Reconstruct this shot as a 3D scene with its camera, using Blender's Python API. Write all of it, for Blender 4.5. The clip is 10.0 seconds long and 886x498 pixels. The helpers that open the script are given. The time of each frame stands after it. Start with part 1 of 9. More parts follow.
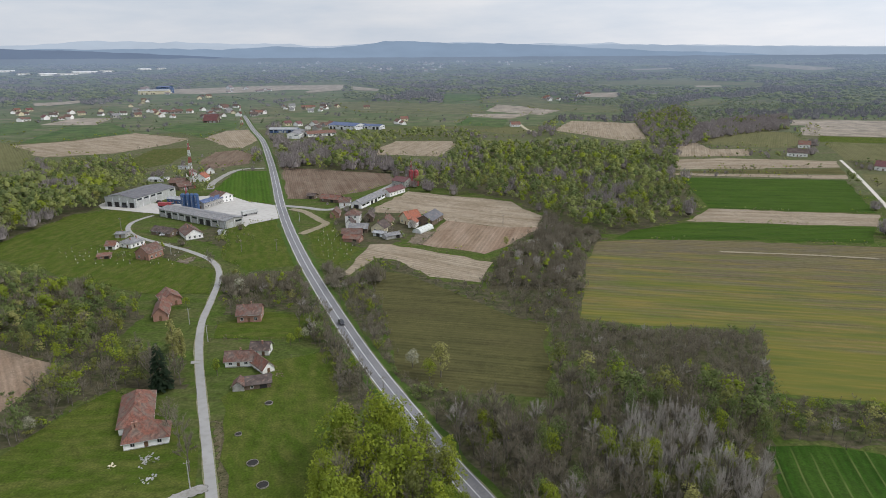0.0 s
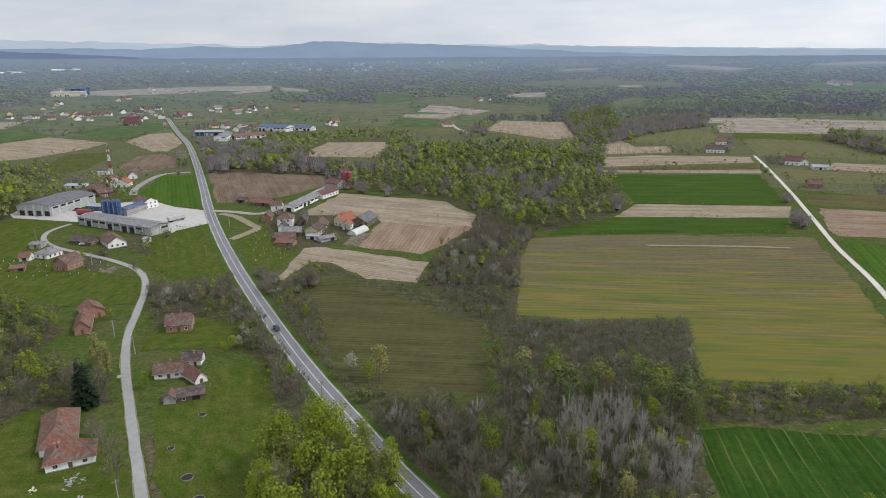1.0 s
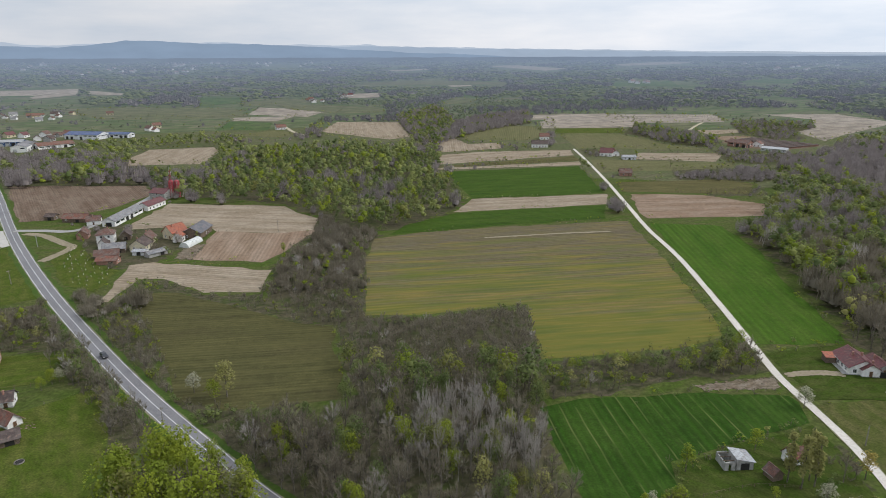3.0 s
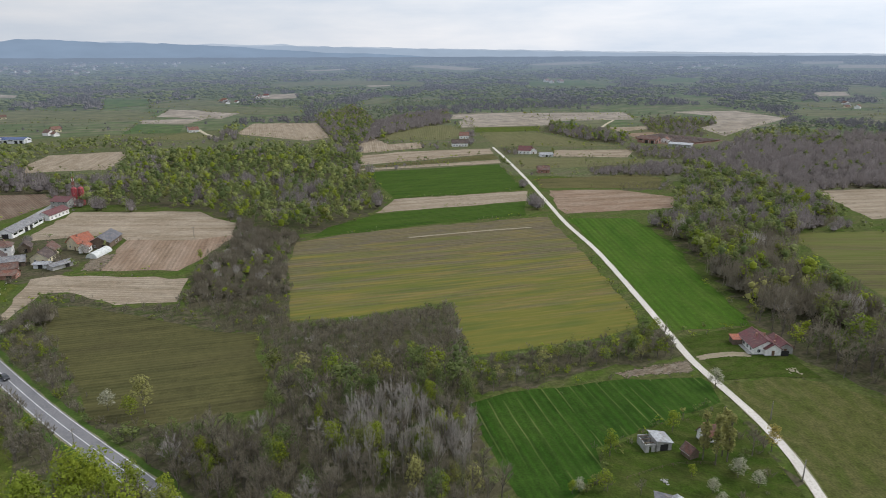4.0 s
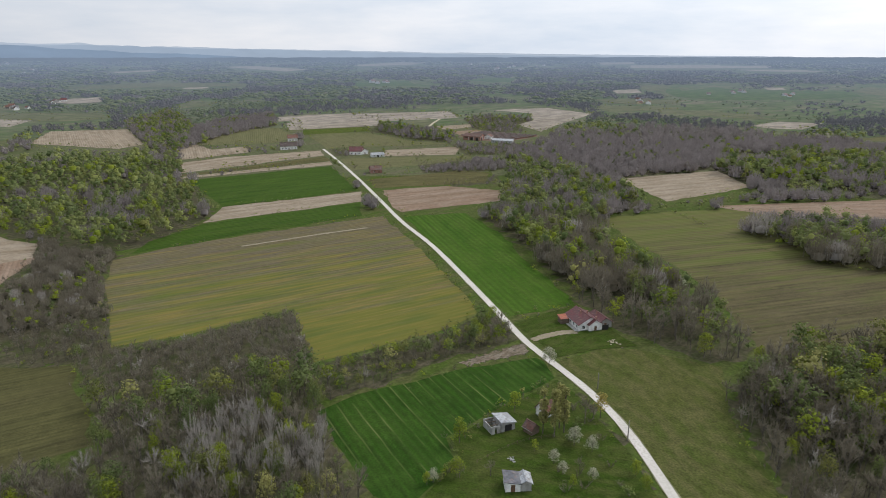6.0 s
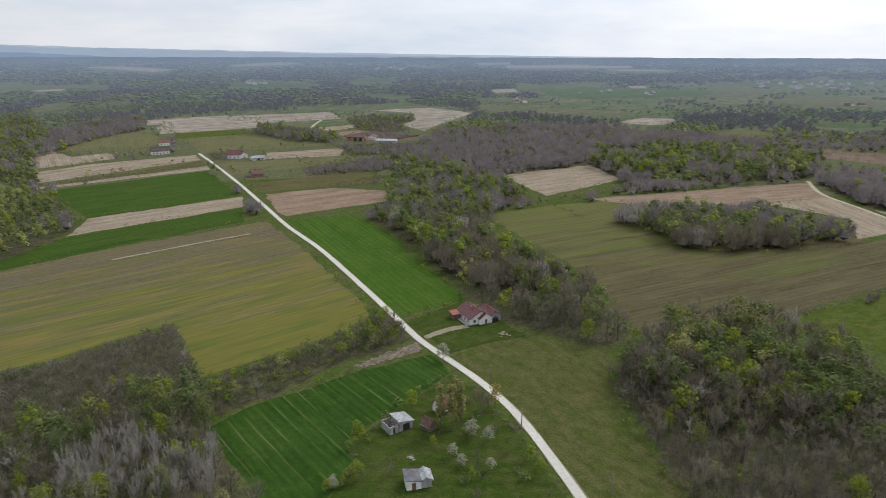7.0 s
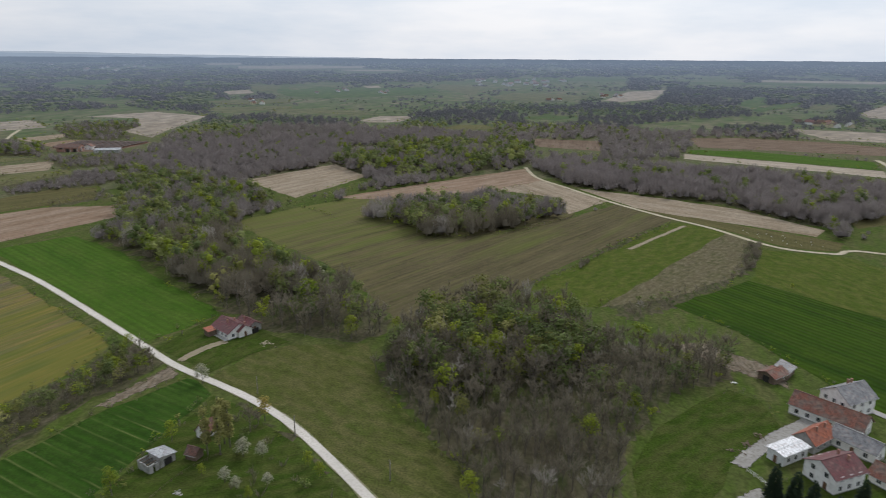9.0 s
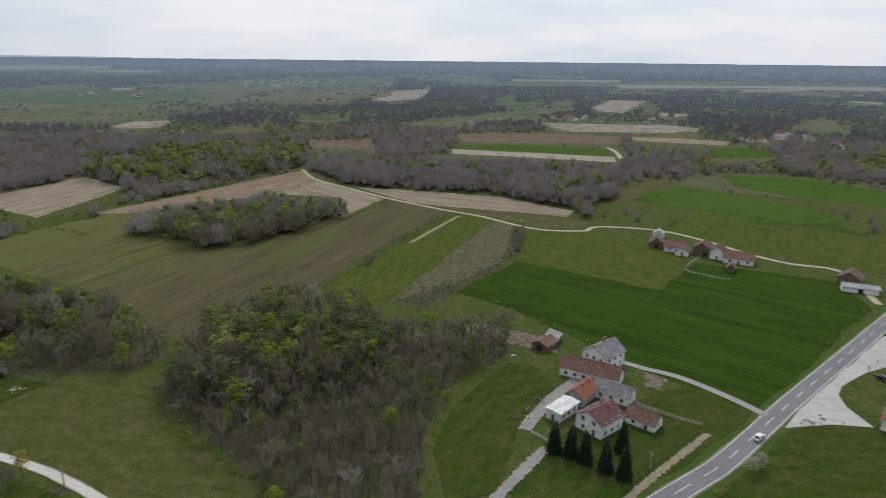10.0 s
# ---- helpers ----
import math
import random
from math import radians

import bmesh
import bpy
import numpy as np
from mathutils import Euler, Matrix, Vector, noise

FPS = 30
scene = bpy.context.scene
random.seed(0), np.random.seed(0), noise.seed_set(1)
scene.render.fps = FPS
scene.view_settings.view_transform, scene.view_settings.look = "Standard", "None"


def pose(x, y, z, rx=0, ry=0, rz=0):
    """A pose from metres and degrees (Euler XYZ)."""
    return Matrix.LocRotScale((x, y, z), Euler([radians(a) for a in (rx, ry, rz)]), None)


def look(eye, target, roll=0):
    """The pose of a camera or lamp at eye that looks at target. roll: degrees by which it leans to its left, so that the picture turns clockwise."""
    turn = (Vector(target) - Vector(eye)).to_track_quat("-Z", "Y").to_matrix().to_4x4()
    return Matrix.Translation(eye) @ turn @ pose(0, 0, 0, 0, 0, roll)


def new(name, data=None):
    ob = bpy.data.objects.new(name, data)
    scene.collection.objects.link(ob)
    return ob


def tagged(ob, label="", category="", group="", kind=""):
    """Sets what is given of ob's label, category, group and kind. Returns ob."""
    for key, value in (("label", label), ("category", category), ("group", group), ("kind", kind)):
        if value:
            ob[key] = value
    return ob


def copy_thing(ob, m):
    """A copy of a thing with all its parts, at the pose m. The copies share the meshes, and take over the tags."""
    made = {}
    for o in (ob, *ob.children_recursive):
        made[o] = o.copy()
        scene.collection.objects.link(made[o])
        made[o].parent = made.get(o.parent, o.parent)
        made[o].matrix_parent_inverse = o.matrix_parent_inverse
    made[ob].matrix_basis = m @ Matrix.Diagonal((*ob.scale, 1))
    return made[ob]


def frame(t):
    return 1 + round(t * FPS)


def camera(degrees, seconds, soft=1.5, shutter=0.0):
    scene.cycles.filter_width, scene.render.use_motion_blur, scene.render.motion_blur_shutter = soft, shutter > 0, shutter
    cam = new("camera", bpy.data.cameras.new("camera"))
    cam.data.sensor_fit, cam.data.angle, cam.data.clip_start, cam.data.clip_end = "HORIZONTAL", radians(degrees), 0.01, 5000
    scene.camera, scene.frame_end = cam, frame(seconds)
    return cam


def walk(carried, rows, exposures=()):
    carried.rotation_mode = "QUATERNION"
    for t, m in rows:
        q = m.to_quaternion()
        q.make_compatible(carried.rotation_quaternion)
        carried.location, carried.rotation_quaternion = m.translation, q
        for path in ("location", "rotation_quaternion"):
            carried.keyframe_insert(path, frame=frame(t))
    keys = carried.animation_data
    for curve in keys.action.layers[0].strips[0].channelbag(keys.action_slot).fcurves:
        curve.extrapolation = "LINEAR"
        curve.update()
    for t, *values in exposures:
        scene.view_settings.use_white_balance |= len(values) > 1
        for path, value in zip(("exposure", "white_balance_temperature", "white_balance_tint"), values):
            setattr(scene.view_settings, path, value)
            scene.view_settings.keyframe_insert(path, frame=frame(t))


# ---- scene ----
cam = camera(69.24, 10.0, soft=0.5, shutter=0.25)
PATH = [
    (0.0, pose(0, 0, 100, 73.30, 0.38, -0.00)),
    (0.5, pose(0, 0, 100, 73.31, 0.34, -2.40)),
    (1.0, pose(0, 0, 100, 73.31, 0.30, -5.95)),
    (1.5, pose(0, 0, 100, 73.30, 0.28, -9.32)),
    (2.0, pose(0, 0, 100, 73.34, 0.26, -13.17)),
    (3.5, pose(0, 0, 100, 73.28, 0.20, -23.78)),
    (4.0, pose(0, 0, 100, 73.28, 0.19, -27.39)),
    (4.5, pose(0, 0, 100, 73.30, 0.19, -31.30)),
    (5.0, pose(0, 0, 100, 73.30, 0.16, -35.02)),
    (5.5, pose(0, 0, 100, 73.30, 0.09, -38.88)),
    (6.8, pose(0, 0, 100, 73.33, -0.04, -49.93)),
    (7.0, pose(0, 0, 100, 73.33, -0.08, -52.59)),
    (7.5, pose(0, 0, 100, 73.33, -0.18, -56.95)),
    (8.0, pose(0, 0, 100, 73.34, -0.20, -62.39)),
    (8.5, pose(0, 0, 100, 73.37, -0.24, -68.12)),
    (9.0, pose(0, 0, 100, 73.43, -0.31, -75.10)),
    (9.5, pose(0, 0, 100, 73.53, -0.40, -84.95)),
    (10.0, pose(0, 0, 100, 73.61, -0.55, -94.87)),
]
walk(cam, PATH, [(0, 0.04), (4, 0.04), (7.5, -0.07), (8.5, -0.15), (10, -0.32)])

# ---- daylight: bright overcast spring sky ----
SUN_EL, SUN_AZ = radians(46), radians(105)
world = bpy.data.worlds.new("overcast_sky")
scene.world = world
world.use_nodes = True
wt = world.node_tree
wt.nodes.clear()
w_out = wt.nodes.new("ShaderNodeOutputWorld")
w_bg = wt.nodes.new("ShaderNodeBackground")
w_sky = wt.nodes.new("ShaderNodeTexSky")
w_sky.sky_type, w_sky.sun_disc = "NISHITA", False
w_sky.sun_elevation, w_sky.sun_rotation = SUN_EL, SUN_AZ
w_sky.dust_density, w_sky.air_density = 3.0, 1.0
w_gain = wt.nodes.new("ShaderNodeVectorMath")
w_gain.operation = "SCALE"
w_gain.inputs["Scale"].default_value = 0.10
w_tc = wt.nodes.new("ShaderNodeTexCoord")
w_map = wt.nodes.new("ShaderNodeMapping")
w_map.inputs["Scale"].default_value = (2.2, 2.2, 11.0)
w_noise = wt.nodes.new("ShaderNodeTexNoise")
w_noise.inputs["Scale"].default_value = 1.6
w_noise.inputs["Detail"].default_value = 6.0
w_noise.inputs["Roughness"].default_value = 0.55
w_ramp = wt.nodes.new("ShaderNodeValToRGB")
w_ramp.color_ramp.elements[0].position, w_ramp.color_ramp.elements[1].position = 0.32, 0.68
w_ramp.color_ramp.elements[0].color = (0.58, 0.655, 0.765, 1)
w_ramp.color_ramp.elements[1].color = (0.805, 0.82, 0.865, 1)
w_mix = wt.nodes.new("ShaderNodeMixRGB")
w_mix.inputs["Fac"].default_value = 0.9
wt.links.new(w_sky.outputs["Color"], w_gain.inputs[0])
wt.links.new(w_tc.outputs["Generated"], w_map.inputs["Vector"])
wt.links.new(w_map.outputs["Vector"], w_noise.inputs["Vector"])
wt.links.new(w_noise.outputs["Fac"], w_ramp.inputs["Fac"])
wt.links.new(w_gain.outputs[0], w_mix.inputs["Color1"])
wt.links.new(w_ramp.outputs["Color"], w_mix.inputs["Color2"])
w_dot = wt.nodes.new("ShaderNodeVectorMath")
w_dot.operation = "DOT_PRODUCT"
w_dot.inputs[1].default_value = (math.sin(SUN_AZ) * math.cos(SUN_EL), math.cos(SUN_AZ) * math.cos(SUN_EL), math.sin(SUN_EL))
w_veil = wt.nodes.new("ShaderNodeMapRange")
for w_key, w_val in (("From Min", -0.2), ("From Max", 1.0), ("To Min", 0.94), ("To Max", 1.5)):
    w_veil.inputs[w_key].default_value = w_val
w_lift = wt.nodes.new("ShaderNodeVectorMath")
w_lift.operation = "SCALE"
wt.links.new(w_tc.outputs["Generated"], w_dot.inputs[0])
wt.links.new(w_dot.outputs["Value"], w_veil.inputs["Value"])
wt.links.new(w_mix.outputs["Color"], w_lift.inputs[0])
wt.links.new(w_veil.outputs["Result"], w_lift.inputs["Scale"])
wt.links.new(w_lift.outputs[0], w_bg.inputs["Color"])
wt.links.new(w_bg.outputs["Background"], w_out.inputs["Surface"])

sun_data = bpy.data.lights.new("sun", "SUN")
sun_data.energy, sun_data.angle, sun_data.color = 1.75, radians(20), (1.0, 0.96, 0.915)
sun = new("sun", sun_data)
sun.matrix_world = look((math.sin(SUN_AZ) * 500, math.cos(SUN_AZ) * 500, 500 * math.tan(SUN_EL)), (0, 0, 0))

# ---- materials ----
def nodes_of(m):
    m.use_nodes = True
    t = m.node_tree
    return t, t.nodes["Principled BSDF"]


def mixed(t, fac, a, b, kind="MIX"):
    n = t.nodes.new("ShaderNodeMixRGB")
    n.blend_type = kind
    for sock, v in (("Fac", fac), ("Color1", a), ("Color2", b)):
        if isinstance(v, (int, float)):
            n.inputs[sock].default_value = v
        elif isinstance(v, tuple):
            n.inputs[sock].default_value = (*v, 1)
        else:
            t.links.new(v, n.inputs[sock])
    return n.outputs["Color"]


def noisy(t, vec, scale, detail=4.0, lo=0.35, hi=0.65, stretch=None):
    if stretch:
        mp = t.nodes.new("ShaderNodeMapping")
        mp.inputs["Scale"].default_value = stretch
        t.links.new(vec, mp.inputs["Vector"])
        vec = mp.outputs["Vector"]
    n = t.nodes.new("ShaderNodeTexNoise")
    n.inputs["Scale"].default_value, n.inputs["Detail"].default_value = scale, detail
    t.links.new(vec, n.inputs["Vector"])
    r = t.nodes.new("ShaderNodeMapRange")
    r.inputs["From Min"].default_value, r.inputs["From Max"].default_value = lo, hi
    t.links.new(n.outputs["Fac"], r.inputs["Value"])
    return r.outputs["Result"]


def bumped(t, p, height, dist, strength=0.6):
    b = t.nodes.new("ShaderNodeBump")
    b.inputs["Distance"].default_value, b.inputs["Strength"].default_value = dist, strength
    t.links.new(height, b.inputs["Height"])
    t.links.new(b.outputs["Normal"], p.inputs["Normal"])


def coords(t, kind="Object"):
    return t.nodes.new("ShaderNodeTexCoord").outputs[kind]


# blue of the haze, emitted by the far materials themselves
HAZE_GLOW = (0.235, 0.303, 0.415)


def land(name, a, b, c, rough=0.95, rows=0.0, row_mix=0.3, patch=0.012, grain=1.6, tracks=None, bands=None):
    """Soil, grass or crop: a and b blend in broad patches, c shows as fine flecks, rows run along the field."""
    m = bpy.data.materials.new(name)
    t, p = nodes_of(m)
    uv = coords(t, "UV")
    col = mixed(t, noisy(t, uv, patch, 6, 0.36, 0.64, (1, 1.8, 1)), a, b)
    col = mixed(t, noisy(t, uv, patch * 7, 7, 0.42, 0.63, (0.5, 1.3, 1)), col, c)
    col = mixed(t, noisy(t, uv, 0.8, 5, 0.52, 0.8, (0.4, 1, 1)), col, mixed(t, 0.5, col, tuple(min(0.8, q * 1.25 + 0.008) for q in c)))
    col = mixed(t, noisy(t, uv, 0.33, 5, 0.42, 0.72), col, mixed(t, 0.32, col, (0.01, 0.012, 0.006)))
    fine = noisy(t, uv, grain, 6, 0.34, 0.68)
    col = mixed(t, fine, col, mixed(t, 0.45, col, (0.01, 0.012, 0.006)))
    height = fine
    if rows:
        w = t.nodes.new("ShaderNodeTexWave")
        w.bands_direction = "Y"
        w.inputs["Scale"].default_value = 1.0 / rows * 0.314
        w.inputs["Distortion"].default_value, w.inputs["Detail"].default_value = 1.6, 3.0
        w.inputs["Detail Scale"].default_value = 0.6
        t.links.new(uv, w.inputs["Vector"])
        streak = noisy(t, uv, 0.5 / rows, 3, 0.35, 0.65, (0.03, 1, 1))
        f = t.nodes.new("ShaderNodeMath")
        f.operation = "MULTIPLY"
        f.inputs[1].default_value = row_mix
        t.links.new(streak, f.inputs[0])
        col = mixed(t, f.outputs[0], col, c)
        thin = t.nodes.new("ShaderNodeMath")
        thin.operation = "MULTIPLY"
        thin.inputs[1].default_value = row_mix * 1.1
        t.links.new(noisy(t, uv, 2.4 / rows, 3, 0.35, 0.65, (0.025, 1, 1)), thin.inputs[0])
        col = mixed(t, thin.outputs[0], col, mixed(t, 0.5, col, (0.03, 0.025, 0.015)))
        g = t.nodes.new("ShaderNodeMath")
        g.operation = "MULTIPLY"
        g.inputs[1].default_value = row_mix * 0.6
        t.links.new(w.outputs["Fac"], g.inputs[0])
        col = mixed(t, g.outputs[0], col, mixed(t, 0.5, col, (0.02, 0.02, 0.01)))
        height = w.outputs["Fac"]
    if bands:
        # broad bands along the rows, denser towards the side named by (low, high)
        lo, hi = bands[2]
        sep = t.nodes.new("ShaderNodeSeparateXYZ")
        t.links.new(uv, sep.inputs[0])
        across = t.nodes.new("ShaderNodeMapRange")
        across.inputs["From Min"].default_value, across.inputs["From Max"].default_value = lo, hi
        across.inputs["To Min"].default_value, across.inputs["To Max"].default_value = -0.42, 0.42
        t.links.new(sep.outputs["Y"], across.inputs["Value"])
        for k, (tone, size) in enumerate(((bands[0], 0.075), (bands[1], 0.22), (bands[0], 0.6))):
            mp = t.nodes.new("ShaderNodeMapping")
            mp.inputs["Scale"].default_value, mp.inputs["Location"].default_value = (0.11, 1, 1), (31.0 * k, 17.0 * k, 0)
            t.links.new(uv, mp.inputs["Vector"])
            add = t.nodes.new("ShaderNodeMath")
            add.operation = "ADD"
            t.links.new(noisy(t, mp.outputs["Vector"], size, 4, 0.3, 0.7), add.inputs[0])
            t.links.new(across.outputs["Result"], add.inputs[1])
            cut = t.nodes.new("ShaderNodeMapRange")
            cut.inputs["From Min"].default_value, cut.inputs["From Max"].default_value, cut.inputs["To Max"].default_value = 0.35, 0.85, (0.75, 0.5, 0.5)[k]
            t.links.new(add.outputs[0], cut.inputs["Value"])
            col = mixed(t, cut.outputs["Result"], col, tone)
    if tracks:
        w = t.nodes.new("ShaderNodeTexWave")
        w.bands_direction, w.wave_profile = "X" if tracks[2] else "Y", "SIN"
        w.inputs["Scale"].default_value = 0.314 / tracks[0]
        w.inputs["Distortion"].default_value, w.inputs["Detail"].default_value = 0.5, 1.0
        t.links.new(uv, w.inputs["Vector"])
        r = t.nodes.new("ShaderNodeMapRange")
        r.inputs["From Min"].default_value, r.inputs["From Max"].default_value = 0.955, 0.998
        t.links.new(w.outputs["Fac"], r.inputs["Value"])
        g = t.nodes.new("ShaderNodeMath")
        g.operation = "MULTIPLY"
        t.links.new(r.outputs["Result"], g.inputs[0])
        t.links.new(noisy(t, uv, 0.05, 3, 0.42, 0.62), g.inputs[1])
        col = mixed(t, g.outputs[0], col, tracks[1])
    t.links.new(col, p.inputs["Base Color"])
    p.inputs["Roughness"].default_value = rough
    p.inputs["Specular IOR Level"].default_value = 0.03
    bumped(t, p, height, 0.25, 0.5)
    return m


def surface(name, a, b, scale=1.0, rough=0.7, metal=0.0, fleck=None, fleck_scale=6.0, bump=0.02, spec=0.4):
    """A built surface: a and b blend at a broad scale, flecks of wear at a fine one."""
    m = bpy.data.materials.new(name)
    t, p = nodes_of(m)
    o = coords(t)
    col = mixed(t, noisy(t, o, scale, 5), a, b)
    fine = noisy(t, o, fleck_scale, 5, 0.45, 0.7)
    if fleck:
        col = mixed(t, fine, col, fleck)
    t.links.new(col, p.inputs["Base Color"])
    p.inputs["Roughness"].default_value, p.inputs["Metallic"].default_value = rough, metal
    p.inputs["Specular IOR Level"].default_value = spec
    bumped(t, p, fine, bump, 0.5)
    return m


def tiled(name, a, b, c, pitch=0.34, rough=0.85, metal=0.0):
    """Roof covering with courses across the slope (UV: metres along and up the slope)."""
    m = bpy.data.materials.new(name)
    t, p = nodes_of(m)
    uv = coords(t, "UV")
    br = t.nodes.new("ShaderNodeTexBrick")
    br.inputs["Scale"].default_value = 1.0
    br.inputs["Brick Width"].default_value, br.inputs["Row Height"].default_value = 0.24, pitch
    br.inputs["Mortar Size"].default_value = 0.02
    br.inputs["Color1"].default_value, br.inputs["Color2"].default_value = (*a, 1), (*b, 1)
    br.inputs["Mortar"].default_value = (*[v * 0.45 for v in a], 1)
    t.links.new(uv, br.inputs["Vector"])
    col = mixed(t, noisy(t, uv, 0.35, 6, 0.42, 0.62), br.outputs["Color"], c)
    col = mixed(t, noisy(t, uv, 2.5, 4, 0.5, 0.75), col, mixed(t, 0.5, col, c))
    col = mixed(t, noisy(t, uv, 1.1, 6, 0.46, 0.66), col, mixed(t, 0.55, col, (0.055, 0.04, 0.036)))
    col = mixed(t, noisy(t, uv, 0.8, 5, 0.55, 0.72), col, mixed(t, 0.3, col, (0.42, 0.26, 0.19)))
    t.links.new(col, p.inputs["Base Color"])
    p.inputs["Roughness"].default_value, p.inputs["Metallic"].default_value = rough, metal
    p.inputs["Specular IOR Level"].default_value = 0.3
    bumped(t, p, br.outputs["Fac"], 0.05, -0.7)
    return m


def foliage(name, a, b, c, rough=0.8, far=False, through_light=0.35):
    """Leaves or twigs: each tree has its own tint between a and b, each clump flecks towards c."""
    m = bpy.data.materials.new(name)
    t, p = nodes_of(m)
    at = t.nodes.new("ShaderNodeAttribute")
    at.attribute_name = "tint"
    col = mixed(t, at.outputs["Fac"], a, b)
    geo = t.nodes.new("ShaderNodeNewGeometry")
    f = t.nodes.new("ShaderNodeMath")
    f.operation = "MULTIPLY"
    f.inputs[1].default_value = 0.7
    t.links.new(geo.outputs["Random Per Island"], f.inputs[0])
    col = mixed(t, f.outputs[0], col, c)
    t.links.new(col, p.inputs["Base Color"])
    p.inputs["Roughness"].default_value = rough
    p.inputs["Specular IOR Level"].default_value = 0.15
    if not far:
        tr = t.nodes.new("ShaderNodeBsdfTranslucent")
        sh = t.nodes.new("ShaderNodeMixShader")
        sh.inputs["Fac"].default_value = through_light
        t.links.new(col, tr.inputs["Color"])
        t.links.new(p.outputs["BSDF"], sh.inputs[1])
        t.links.new(tr.outputs["BSDF"], sh.inputs[2])
        t.links.new(sh.outputs["Shader"], t.nodes["Material Output"].inputs["Surface"])
    return m


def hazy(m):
    """The far backdrop's haze put into its material: base colour fades and blue emission grows with distance from the
    middle of the place.
    """
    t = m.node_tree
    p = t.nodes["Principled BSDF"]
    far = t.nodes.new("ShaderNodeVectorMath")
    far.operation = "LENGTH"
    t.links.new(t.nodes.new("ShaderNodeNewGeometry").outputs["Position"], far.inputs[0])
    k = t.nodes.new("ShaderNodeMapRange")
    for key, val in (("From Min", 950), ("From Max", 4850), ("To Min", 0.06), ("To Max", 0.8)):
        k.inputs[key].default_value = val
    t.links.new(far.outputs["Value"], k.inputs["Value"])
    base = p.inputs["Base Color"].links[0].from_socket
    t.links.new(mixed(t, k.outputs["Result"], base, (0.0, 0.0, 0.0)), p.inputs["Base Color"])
    p.inputs["Emission Color"].default_value = (*HAZE_GLOW, 1)
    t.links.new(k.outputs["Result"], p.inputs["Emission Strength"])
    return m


def thinning(m, grain=0.5, top=0.85):
    """Let the grass below show where the cover thins out."""
    t = m.node_tree
    at = t.nodes.new("ShaderNodeAttribute")
    at.attribute_name = "cover"
    add = t.nodes.new("ShaderNodeMath")
    add.operation = "MULTIPLY_ADD"
    add.inputs[1].default_value, add.inputs[2].default_value = 0.9, -0.45
    t.links.new(noisy(t, coords(t, "UV"), grain, 6, 0.3, 0.7), add.inputs[0])
    s = t.nodes.new("ShaderNodeMath")
    s.operation = "ADD"
    t.links.new(at.outputs["Fac"], s.inputs[0])
    t.links.new(add.outputs[0], s.inputs[1])
    r = t.nodes.new("ShaderNodeMapRange")
    r.inputs["From Min"].default_value, r.inputs["From Max"].default_value, r.inputs["To Max"].default_value = 0.42, 0.72, top
    t.links.new(s.outputs[0], r.inputs["Value"])
    tr = t.nodes.new("ShaderNodeBsdfTransparent")
    mx = t.nodes.new("ShaderNodeMixShader")
    t.links.new(r.outputs["Result"], mx.inputs["Fac"])
    t.links.new(tr.outputs["BSDF"], mx.inputs[1])
    t.links.new(t.nodes["Principled BSDF"].outputs["BSDF"], mx.inputs[2])
    t.links.new(mx.outputs["Shader"], t.nodes["Material Output"].inputs["Surface"])
    return m


